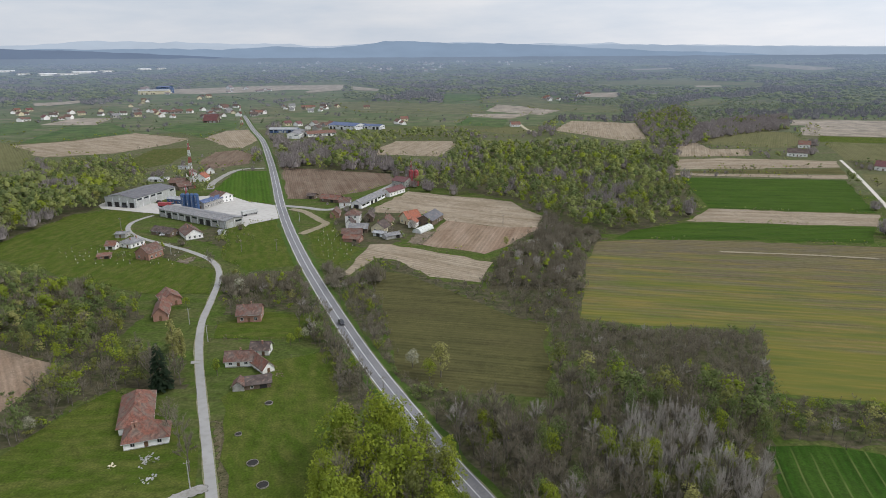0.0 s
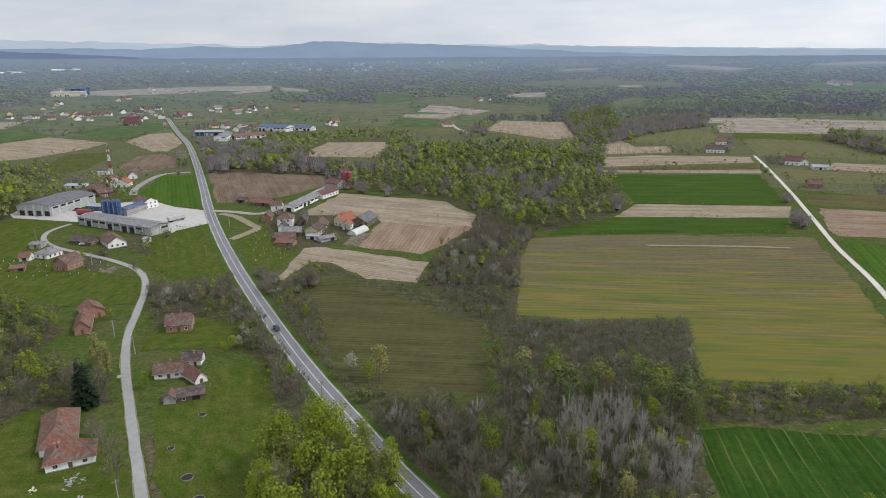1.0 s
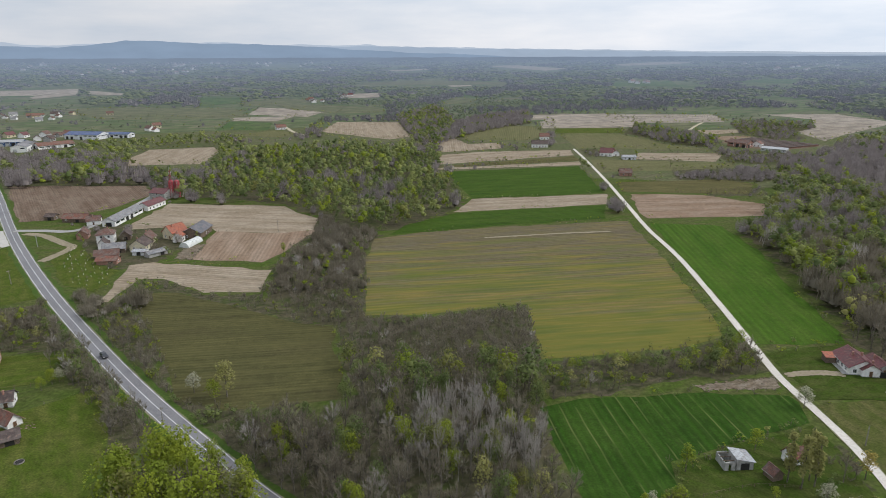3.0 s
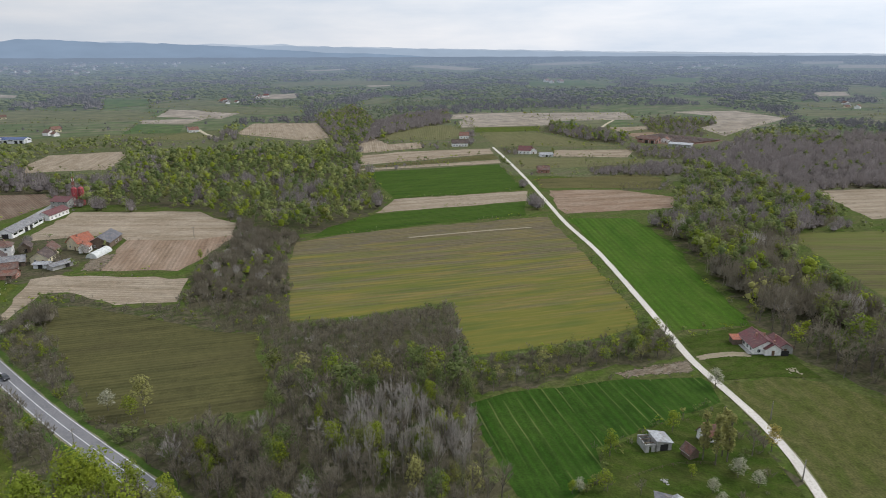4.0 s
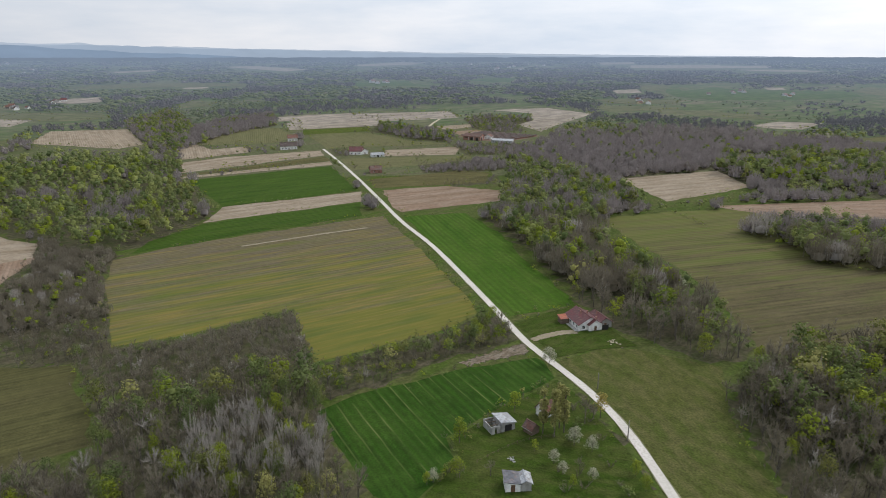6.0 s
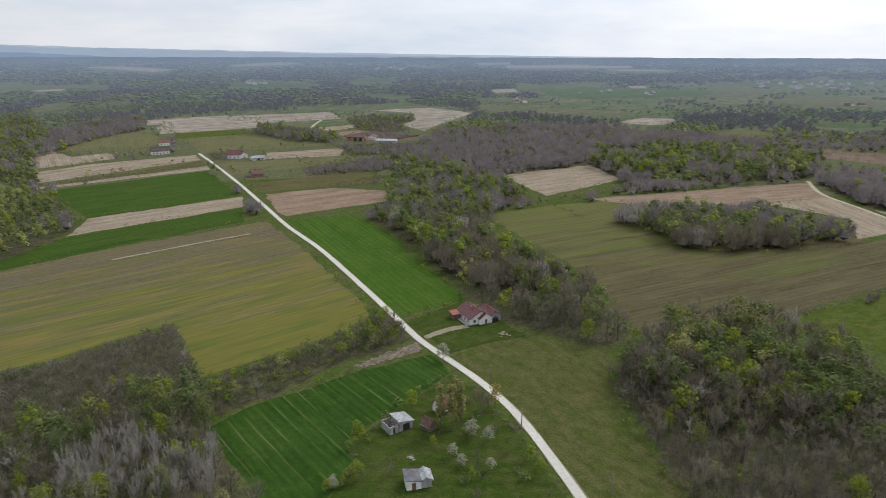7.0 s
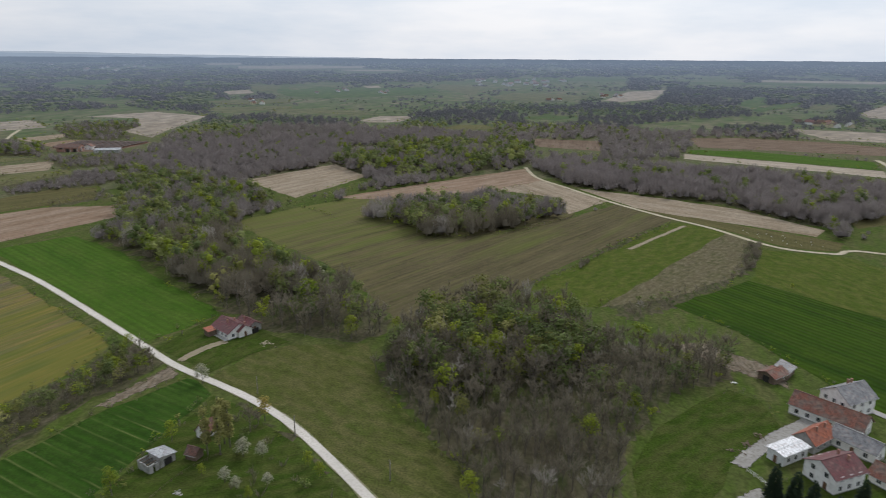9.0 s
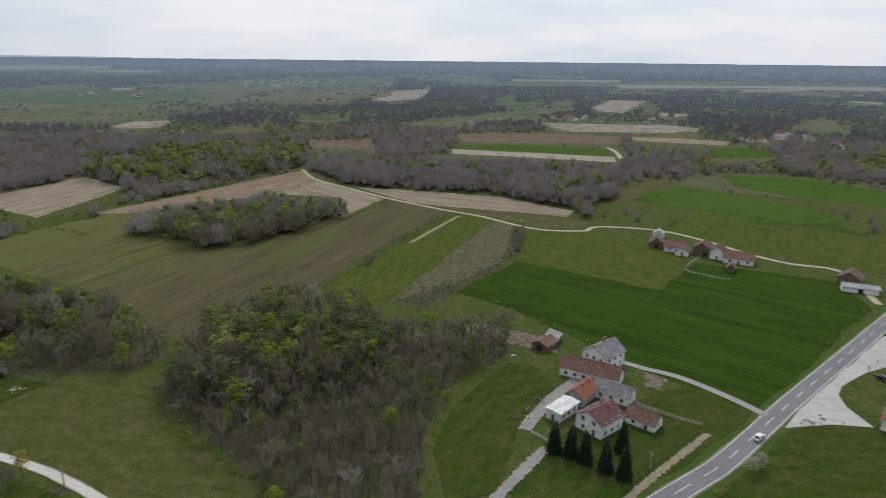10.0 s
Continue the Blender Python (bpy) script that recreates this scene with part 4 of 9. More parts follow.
field("meadow_bright", "rough pasture left of the lane", [(-253.1, 351.2), (-248.8, 419.4), (-218.2, 435.2), (-191.5, 374.4), (-158.8, 327.4), (-127.1, 307.4), (-112.6, 298.2), (-104.4, 266.8), (-134.7, 267.3), (-180.7, 291.1), (-231.7, 319)])
field("meadow_bright", "rough pasture between lane and road", [(-135.6, 386.5), (-107.4, 400.1), (-89.5, 347.5), (-74.2, 306.3), (-95.9, 297.9), (-114.4, 316.5)])
field("meadow_bright", "grass plot with young fruit trees", [(-81.7, 371.7), (-69.7, 391.8), (-56, 346.7), (-45.1, 335.4), (-52.8, 305.9), (-66.9, 320.4)])
field("meadow_lush", "grass paddock behind the farm", [(170.3, -18.2), (198.9, -40.7), (194.1, -49.5), (179.1, -52.4), (156, -35.1), (129.8, -25.1), (128.6, -12.7), (148.2, -10.7)])
field("meadow_lush", "lawn and garden of the farm", [(146.1, -40.1), (156.4, -50.6), (176.7, -87.6), (175.8, -100.3), (160, -108.1), (125.4, -65.4), (116.5, -58.9), (118.6, -29.7), (130.6, -28)])
field("meadow_lush", "rough grass verge beyond the main road", [(130.8, -85.3), (152, -113.6), (151.5, -142), (138.1, -152.9), (100.2, -117.9), (104.7, -58.9)])
field("meadow_lush", "garden grass by the small houses", [(99.8, 102.8), (104.4, 111.3), (120.2, 112.4), (152.5, 113), (148.8, 101.5), (134.6, 75), (117.9, 51.7), (107.6, 44.1), (75.6, 92.8), (84.6, 98.9)])
field("meadow_lush", "grass around the red roof house", [(176.4, 152.2), (211.6, 148.6), (200.6, 125.9), (194.1, 109.1), (180.4, 118), (166, 122.8), (171, 136.8)])
field("olive", "dull green field beyond the white road", [(443, 751.8), (462.7, 763.9), (520.9, 731.6), (518.3, 673.9), (509.8, 607.5), (526.6, 563.8), (474.6, 586.8), (398.3, 634.3)])
field("meadow_bright", "thin green strip between stubble fields", [(477.8, 822.3), (563.8, 792.4), (536.5, 738.8), (445.1, 765.9)])
field("stubble", "pale stubble strip near the brickworks", [(545.8, 947.3), (625.5, 914.1), (586, 817.8), (474.9, 824)])
field("stubble_pale", "pale stubble strip along the wood", [(685.4, 996.7), (850.2, 917.1), (823, 877.5), (631.4, 922.8)])
field("ploughed_tan", "reddish clay pit ground", [(633.8, 909.4), (766.3, 896.6), (810.7, 858.6), (765.3, 800.7), (704.7, 823.7), (617.4, 851.2)])
field("olive", "dull grass in the clay pit", [(658.8, 827.9), (710.3, 820.6), (697.2, 785.5), (639, 732.4), (636.6, 760.9)])
field("stubble", "pale strip by the brickworks", [(646.9, 728), (706.5, 712.7), (680.9, 683.2), (626.5, 680.8)])
field("ploughed_tan", "pinkish bare field by the brickworks", [(612.6, 657.7), (659.9, 654.3), (654.6, 619.7), (596.1, 617.2)])
field("olive", "olive meadow by the brick house", [(361.4, 551.3), (479.3, 482.7), (461, 463.9), (393.6, 470.2), (332.2, 489.2)])
field("meadow_bright", "green meadow by the brick house", [(323.3, 448.2), (421, 398.4), (406.5, 382.5), (355, 385.5), (297.3, 406.3)])
field("ploughed", "trodden dark earth under the drying racks", [(585.1, 616.5), (650.3, 629.4), (668.5, 544.7), (597.1, 530.6), (573.5, 560.7)])
field("scrub_tan", "dry grassy slope beyond the hamlet", [(466, -151.2), (553.1, -235.1), (533.1, -249.9), (432.6, -296.4), (426, -276.5), (508.1, -228), (494.6, -204.8), (444, -159.9)])
field("wheat", "striped green wheat beyond the hamlet", [(460.7, -181.4), (508.3, -223.2), (426.4, -269), (412.9, -293.3), (348, -288.9), (388.4, -260.9), (380.2, -245), (403.6, -241.1), (428.6, -216.5)])
field("wheat_bright", "bright green field behind the hamlet", [(373.9, -168.9), (428.5, -220.2), (391.9, -252.1), (331, -198.7), (341.9, -190.8), (360.3, -171.2)])
field("meadow_bright", "yellow-green meadow behind the hamlet", [(377.4, -243.3), (329, -280.8), (315.1, -289.2), (271.9, -252.7), (283.5, -244.1), (292.7, -225.6), (326.4, -200.8)])
field("soil", "bare streak in the wheat", [(112.3, 124.8), (113.2, 125), (111.3, 117.9), (110.4, 117.7)])
field("soil", "bare streak in the wheat", [(130.8, 122.1), (132.1, 122.5), (129.7, 114.2), (128.2, 113.6)])
field("soil", "bare streak in the wheat", [(80.5, 126.2), (82, 126.4), (78.2, 103.8), (76.3, 104.6)])
field("soil", "bare streak in the wheat", [(116.6, 123.5), (117.2, 123.3), (115, 115.6), (114.1, 115.5)])
field("soil", "bare pale streak in the wheat", [(79.5, 125.1), (81.8, 125.2), (79, 105.5), (76.2, 104.3)])
field("soil", "bare pale streak in the wheat", [(77.8, 113.9), (80, 114.2), (81.4, 103), (78.7, 102.3)])
field("soil", "bare pale streak in the wheat", [(110.8, 123.1), (113.9, 122.6), (112.2, 118.7), (109.3, 119.2)])
field("soil", "bare pale streak in the wheat", [(130.3, 123.8), (133.4, 123.4), (131, 115.7), (128.4, 115.8)])
field("soil", "bare pale streak in the wheat", [(93.6, 120.4), (95.3, 120.6), (92.4, 110.4), (90.7, 110.3)])
field("soil", "bare pale streak in the wheat", [(102.3, 122.8), (103.9, 122.8), (100.7, 113.6), (99, 113.7)])
field("soil", "trodden bare earth beside the red roof house", [(189.2, 123.4), (195.3, 120.7), (194.8, 111), (188.3, 112), (184.8, 119)])
field("soil", "bare soil patch by the white road", [(137, 143.6), (166.7, 138.7), (161.8, 131.7), (138.2, 139.6)])
field("soil", "bare yard by the farm", [(188.5, -84.8), (190.1, -91.4), (183.2, -91.4), (176.9, -84.9), (179, -81.1)])
field("soil", "cleared bare ground by the shed", [(230.3, -24.1), (234, -38), (223.1, -52.8), (217.2, -63.4), (205.3, -59.2), (213.5, -43.4), (224.5, -30.1)])
field("yard", "wide pale gravel depot yard", [(-192.7, 445), (-195.1, 471.7), (-166.3, 481.1), (-141.9, 456.4), (-115.9, 441), (-105.9, 406.1), (-122.3, 388.9), (-122.8, 383.4), (-130.3, 397.7), (-169.5, 420.4), (-187.4, 417.7), (-238.2, 435.7), (-246.1, 446.6), (-246.9, 469.3)])
field("yard", "pale gravel apron beside the main road", [(152.7, -112), (164.9, -126.1), (176.1, -140.4), (192.8, -161), (211.3, -188.8), (210.9, -194.3), (188.7, -176.2), (182.7, -159.1), (175, -145.5), (169.5, -140.4), (162.1, -138), (153.8, -138.1), (150.9, -137.9), (153.4, -127.3)])
field("soil", "dry vegetable plot beside the lane", [(-142.9, 307.7), (-131.8, 323.8), (-129.2, 316.8), (-132.1, 298.6)])
field("soil", "worn yard of the old farmhouse", [(-80.7, 142.7), (-74.2, 146.4), (-68.9, 133.5), (-76, 132.5)])
field("soil", "bare garden strip beside the tunnel", [(-21, 345.9), (-15.5, 370), (-4.7, 369.8), (-11.9, 341.2)])
field("scrub_tan", "dry grass strip beside the lane", [(-67.2, 162.7), (-63.9, 162.7), (-48.1, 128.8), (-42.6, 114.3), (-48.1, 114.3)])
field("stubble", "far plot of tan dry stubble", [(-808, 1915), (-878, 2118), (-623, 2319), (-353, 2371), (-316, 2045), (-392, 1908), (-430, 2041), (-493, 2061), (-602, 1927), (-701, 1881)])
field("meadow_bright", "far plot of fresh green grass", [(-494, 2031), (-461, 2254), (-361, 2316), (-351, 2110), (-409, 1994)])
field("stubble", "far plot of tan dry stubble", [(-320, 2276), (-201, 2095), (-198, 1988), (-288, 2073)])
field("stubble_pale", "far plot of pale dry stubble", [(-958, 1532), (-896, 1632), (-856, 1544), (-899, 1443)])
field("olive", "far plot of dull olive grass", [(-881, 1410), (-813, 1487), (-725, 1414), (-741, 1271), (-840, 1306)])
field("olive", "far plot of dull olive grass", [(-369, 1204), (-394, 1385), (-306, 1393), (-254, 1313), (-282, 1234)])
field("meadow", "far plot of green pasture grass", [(-240, 1490), (-135, 1498), (7, 1431), (88, 1358), (72, 1271), (-1, 1224), (-104, 1272), (-153, 1224), (-220, 1370)])
field("meadow_bright", "far plot of fresh green grass", [(-1, 1776), (100, 1778), (90, 1553), (-1, 1485)])
field("olive", "far plot of dull olive grass", [(103, 1593), (194, 1671), (278, 1617), (271, 1535), (146, 1471), (81, 1441)])
field("meadow", "far plot of green pasture grass", [(167, 1335), (243, 1408), (340, 1248), (325, 1192), (253, 1191), (178, 1248)])
field("stubble", "far plot of tan dry stubble", [(363, 1722), (416, 1816), (489, 1832), (448, 1687), (376, 1650)])
field("stubble_pale", "far plot of pale dry stubble", [(985, 3511), (1246, 3622), (1232, 3493), (992, 3382)])
field("meadow", "far plot of green pasture grass", [(493, 2351), (785, 2518), (940, 2418), (1092, 2263), (1016, 2102), (698, 2237)])
field("stubble_pale", "far plot of pale dry stubble", [(812, 2144), (898, 2144), (871, 2066), (789, 2049)])
field("stubble_pale", "far plot of pale dry stubble", [(1660, 3801), (1895, 3758), (1943, 3248), (1727, 3104), (1708, 3564)])
field("olive", "far plot of dull olive grass", [(519, 1416), (588, 1501), (642, 1476), (563, 1346), (501, 1335)])
field("meadow_bright", "far plot of fresh green grass", [(1395, 2028), (1668, 2035), (1528, 1832), (1518, 1701), (1302, 1859)])
field("meadow_bright", "far plot of fresh green grass", [(1809, 1869), (2086, 1990), (2137, 1884), (1894, 1694)])
field("stubble_pale", "far plot of pale dry stubble", [(2426, 3530), (2885, 3648), (3042, 3506), (2776, 3335), (2398, 3366)])
field("stubble_pale", "far plot of pale dry stubble", [(3797, 2632), (3998, 2457), (3753, 2322), (3584, 2445)])
field("stubble_pale", "far plot of pale dry stubble", [(3575, 2228), (3726, 2122), (3961, 1859), (3578, 1676), (3385, 1954)])
field("olive", "far plot of dull olive grass", [(2010, 1224), (2091, 1198), (1979, 1018), (1760, 931), (1774, 1045)])
field("stubble", "far plot of tan dry stubble", [(1708, 1128), (1823, 1108), (1671, 999), (1594, 1028)])
field("meadow_bright", "far plot of fresh green grass", [(1706, 916), (1888, 955), (1978, 915), (1570, 722), (1559, 773)])
field("meadow", "far plot of green pasture grass", [(1337, 929), (1429, 865), (1467, 773), (1348, 720), (1255, 819)])
field("olive", "far plot of dull olive grass", [(1152, 798), (1229, 730), (1273, 668), (1202, 640), (1065, 703)])
field("stubble_pale", "far plot of pale dry stubble", [(3464, 1593), (3607, 1277), (3484, 1096), (3389, 1335)])
field("meadow_bright", "far plot of fresh green grass", [(2607, 614), (2792, 611), (3049, 366), (3069, -42), (2910, -16), (2648, 407)])
field("olive", "far plot of dull olive grass", [(1734, 936), (1939, 939), (1929, 828), (1671, 706), (1566, 712), (1614, 847)])
field("meadow_bright", "far plot of fresh green grass", [(2022, 1119), (2029, 1084), (1828, 964), (1753, 973)])
field("stubble", "far plot of tan dry stubble", [(2168, 869), (2210, 824), (2087, 771), (2050, 806)])
field("olive", "far plot of dull olive grass", [(1730, 325), (1914, 296), (1878, 102), (1801, 80), (1611, 129), (1622, 278)])
field("meadow_bright", "far plot of fresh green grass", [(1146, 170), (1205, 128), (1195, 66), (1148, 83), (1114, 128)])
field("meadow_bright", "far plot of fresh green grass", [(1660, -267), (1945, -363), (1947, -389), (1711, -347), (1535, -281)])
field("meadow_bright", "far plot of fresh green grass", [(1477, -264), (1714, -396), (1765, -436), (1581, -373), (1442, -283)])
field("olive", "far plot of dull olive grass", [(1582, -387), (1695, -468), (1674, -492), (1524, -421)])
field("olive", "far plot of dull olive grass", [(1422, -574), (1478, -637), (1310, -553), (1323, -522)])
field("stubble_pale", "far plot of pale dry stubble", [(1720, -1257), (1653, -1320), (1551, -1252), (1675, -1240)])
field("stubble_pale", "far plot of pale dry stubble", [(2264, -1240), (2325, -1557), (2223, -1489), (2162, -1225)])
plot_count = len(FIELD_POLYS)

# ---- roads ----
road("main_road", "asphalt", 6.4, "grey asphalt two-lane main road with markings", [(-360, 1179.7), (-281.3, 956.8), (-226.5, 808.8), (-175.6, 647.6), (-143.1, 538.5), (-116.4, 446.4), (-94.8, 378.6), (-72.7, 315.6), (-53.6, 265.9), (-34.8, 219.7), (-24.3, 195.5), (-16.3, 178.3), (-7.7, 160.3), (0.2, 143.2), (6.4, 131.4), (30, 89), (56, 48), (81, 8.9), (105.1, -31.6), (129.1, -72), (139.6, -88.5), (166.5, -122.8), (197.1, -163.6), (239.3, -220), (334.8, -352)])
road("white_road", "gravel", 2.6, "white gravel country road", [(388.9, 627.2), (359.4, 557.2), (314.4, 455.3), (272.5, 365.4), (245.7, 308.2), (223.7, 253.7), (195.3, 194.6), (179.6, 163.2), (167.3, 138.6), (160.4, 119.4), (153.6, 100.8), (141.2, 77.9), (112.5, 39.6)])
road("lane", "lane", 2.7, "narrow grey paved village lane", [(-49.9, 114.4), (-55.5, 128.8), (-65.3, 152.8), (-75.4, 177.3), (-88, 209.4), (-96, 235), (-100.7, 259.8), (-107.5, 289.7), (-117.8, 311.8), (-135.6, 330), (-157.3, 345.6), (-176, 358.9), (-188.6, 371.7), (-196.9, 388), (-197.5, 402.5), (-192.9, 414.6)])
road("farm_lane", "lane", 2.6, "paved lane to the farm", [(197.3, -79.2), (191.3, -85.9), (184.6, -94.9), (172, -103.9), (159.5, -110.7)])
road("farm_track", "lane_soft", 3.2, "grey gravel farm track", [(186.8, -62), (169.7, -46.5), (155.9, -36.7)])
road("farm_track", "lane_soft", 2.2, "grey gravel farm track", [(148.6, -41.9), (137, -32.1), (126.8, -23.3), (114.6, -12.7)])
road("dirt_track", "dirt", 3.0, "pale dirt field track", [(610.4, 80.2), (558.7, 63.1), (521.4, 35.7), (474.4, -0.6), (438.7, -33.9), (413.1, -62.4), (386.2, -83.3), (375.4, -98.4), (373, -117.3), (374.7, -122.7), (382.7, -132.4), (372.7, -165.1), (349.6, -183), (318, -196.3), (301.2, -208.3), (287.2, -226.2), (243.1, -211.4)])
road("house_path", "dirt_soft", 2.4, "pale gravel drive to the red roof house", [(168.4, 138), (177.3, 136.8), (184.4, 134), (189.5, 130.5)])
road("side_road", "lane", 5.0, "pale side road beside the main road", [(-112.7, 440.9), (-96.4, 435.1), (-79.5, 427.8), (-66.4, 444.9), (-47.1, 498.9), (-39.8, 522.2)])
road("side_track", "dirt_soft", 4.4, "pale dirt track round a grass island", [(-106.7, 432), (-93.6, 421.6), (-80, 399.4), (-74.3, 387.7), (-85.1, 364.1)])
road("side_track", "lane_soft", 5.0, "pale track past the depot", [(-185.4, 501.2), (-193.4, 535.1), (-191.5, 591.1), (-168.3, 602.7)])
road("driveway", "lane_soft", 2.6, "pale gravel drive off the lane", [(-57.4, 133), (-60.5, 131.3), (-64.1, 128.5), (-66.8, 125.3)])
road("driveway", "lane", 2.0, "short paved bridge off the lane", [(-83.8, 200), (-85.6, 199.6), (-87, 199.2)])
road("garden_path", "dirt_soft", 1.3, "brown worn earth path along the garden", [(151.9, -89.7), (141.1, -75.3), (132.4, -64), (123.6, -53.6)])
road("far_track", "dirt", 4.0, "pale track into the clay pit", [(639, 732.4), (684.6, 772.4), (730, 809.5)])
road("far_track", "dirt", 5.0, "pale far track through the fields", [(761.5, -266.1), (721.9, -262.7), (669.3, -250.4)])
road("far_track", "dirt", 5.0, "pale far track to a lone house", [(116.6, 1031.6), (117.8, 931.8), (126, 874.7)])
road("field_path", "dirt_soft", 1.6, "dry bare line across the crop", [(144.7, 324.9), (166.9, 321.3), (193.9, 316.8), (221.9, 310.4)])
road("meadow_path", "dirt_soft", 1.8, "worn pale path in the meadow", [(350.7, -12), (380.2, -27.6), (416, -47.2)])

# ---- trees ----
def twig_fan(rng, base, tip, n, length, width):
    """Thin triangles that branch off a limb."""
    base, tip = np.array(base), np.array(tip)
    k = rng.uniform(0.25, 1.0, n)[:, None]
    p = base + (tip - base) * k
    d = (tip - base) / (np.linalg.norm(tip - base) + 1e-6)
    w = rng.normal(0, 0.5, (n, 3)) + d * 0.6 + np.array([0, 0, 0.75])
    w /= np.linalg.norm(w, axis=1)[:, None]
    e = p + w * (rng.uniform(0.6, 1.3, n) * length)[:, None]
    s = np.cross(w, rng.normal(0, 1, (n, 3)))
    s /= np.linalg.norm(s, axis=1)[:, None] + 1e-6
    s *= width
    return np.stack([p - s, p + s, e], 1).reshape(-1, 3)


def stick(a, b, r0, r1):
    a, b = np.array(a, float), np.array(b, float)
    d = (b - a) / (np.linalg.norm(b - a) + 1e-6)
    s = np.cross(d, [0.3, 0.7, 0.2])
    s /= np.linalg.norm(s) + 1e-6
    u = np.cross(d, s)
    ring = [s * math.cos(k * math.tau / 3) + u * math.sin(k * math.tau / 3) for k in range(3)]
    v = [a + q * r0 for q in ring] + [b + q * r1 for q in ring]
    f = [(i, (i + 1) % 3, 3 + (i + 1) % 3) for i in range(3)] + [(i, 3 + (i + 1) % 3, 3 + i) for i in range(3)]
    return np.array(v), np.array(f)


def leaf_quads(rng, centre, radii, n, size):
    """Leaf clumps on and in an ellipsoid: bent quads that face outwards and up."""
    d = rng.normal(0, 1, (n, 3))
    d /= np.linalg.norm(d, axis=1)[:, None]
    d[:, 2] = np.where(d[:, 2] < -0.35, -d[:, 2], d[:, 2])
    p = np.array(centre) + d * np.array(radii) * rng.uniform(0.66, 1.16, n)[:, None]
    nn = d + rng.normal(0, 0.8, (n, 3)) + np.array([0, 0, 0.35])
    nn /= np.linalg.norm(nn, axis=1)[:, None]
    a = np.cross(nn, rng.normal(0, 1, (n, 3)))
    a /= np.linalg.norm(a, axis=1)[:, None] + 1e-6
    b = np.cross(nn, a)
    s = (rng.uniform(0.6, 1.35, n) * size)[:, None]
    j = lambda: rng.uniform(0.6, 1.1, n)[:, None]
    q = np.stack([p - a * s * j(), p - b * s * j() * 0.8, p + a * s * j() + nn * s * 0.25, p + b * s * j() * 0.8], 1).reshape(-1, 3)
    k = np.arange(n)[:, None] * 4
    f = np.concatenate([k + np.array([[0, 1, 2]]), k + np.array([[0, 2, 3]])])
    return q, f


ICO = np.array([(0, 0, 1)] + [(0.894 * math.cos(k * 1.2566), 0.894 * math.sin(k * 1.2566), 0.447) for k in range(5)] + [(0.894 * math.cos(k * 1.2566 + 0.628), 0.894 * math.sin(k * 1.2566 + 0.628), -0.447) for k in range(5)] + [(0, 0, -1)])
ICO_F = np.array([(0, 1 + k, 1 + (k + 1) % 5) for k in range(5)] + [(1 + k, 6 + k, 1 + (k + 1) % 5) for k in range(5)] + [(1 + (k + 1) % 5, 6 + k, 6 + (k + 1) % 5) for k in range(5)] + [(6 + (k + 4) % 5, 6 + k, 11) for k in range(5)])


def lobe_core(rng, centre, radii):
    """The dense inside of a lobe, hidden under its leaf clumps."""
    return ICO * rng.uniform(0.3, 0.55, (12, 1)) * np.array(radii) + np.array(centre), ICO_F


def lumps(d, u):
    """How far a crown reaches in the directions d when lobes swell out along u."""
    k = np.clip((d @ u.T - 0.62) / 0.38, 0, 1)
    return 0.70 + 0.34 * np.sqrt(k.max(axis=1))


def lumpy_crown(p, rng, centre, radii, n_lobe, n_leaf, size, inner):
    """A closed crown: a dark inside under leaf clumps that follow its lobes."""
    u = rng.normal(0, 1, (n_lobe, 3))
    u[:, 2] = np.abs(u[:, 2]) * 0.9 - 0.15
    u /= np.linalg.norm(u, axis=1)[:, None]
    radii, centre = np.array(radii), np.array(centre)
    v, f = ICO, ICO_F
    p.crown(v * (lumps(v, u) * inner)[:, None] * radii + centre, f)
    d = rng.normal(0, 1, (n_leaf, 3))
    d /= np.linalg.norm(d, axis=1)[:, None]
    d[:, 2] = np.where(d[:, 2] < -0.45, -d[:, 2], d[:, 2])
    q = centre + d * radii * (lumps(d, u) * rng.uniform(0.76, 1.14, n_leaf))[:, None]
    nn = d * 0.7 + rng.normal(0, 0.6, (n_leaf, 3)) + np.array([0, 0, 0.45])
    nn /= np.linalg.norm(nn, axis=1)[:, None]
    a = np.cross(nn, rng.normal(0, 1, (n_leaf, 3)))
    a /= np.linalg.norm(a, axis=1)[:, None] + 1e-6
    b = np.cross(nn, a)
    s = (rng.uniform(0.55, 1.3, n_leaf) * size)[:, None]
    j = lambda: rng.uniform(0.6, 1.1, n_leaf)[:, None]
    w = np.stack([q - a * s * j(), q - b * s * j() * 0.8, q + a * s * j() + nn * s * 0.25, q + b * s * j() * 0.8], 1).reshape(-1, 3)
    k = np.arange(n_leaf)[:, None] * 4
    p.crown(w, np.concatenate([k + np.array([[0, 1, 2]]), k + np.array([[0, 2, 3]])]))


class Proto:
    """A tree as wood (trunk, limbs) and crown arrays, one metre of height = one unit of its own size."""

    def __init__(self):
        self.wood_v, self.wood_f, self.crown_v, self.crown_f = [], [], [], []

    def wood(self, v, f):
        self.wood_f.append(f + sum(len(x) for x in self.wood_v))
        self.wood_v.append(v)

    def crown(self, v, f):
        self.crown_f.append(f + sum(len(x) for x in self.crown_v))
        self.crown_v.append(v)

    def done(self):
        cat = lambda x, w, t: np.concatenate(x) if x else np.zeros((0, w), t)
        self.wv, self.wf = cat(self.wood_v, 3, float), cat(self.wood_f, 3, int)
        self.cv, self.cf = cat(self.crown_v, 3, float), cat(self.crown_f, 3, int)
        return self


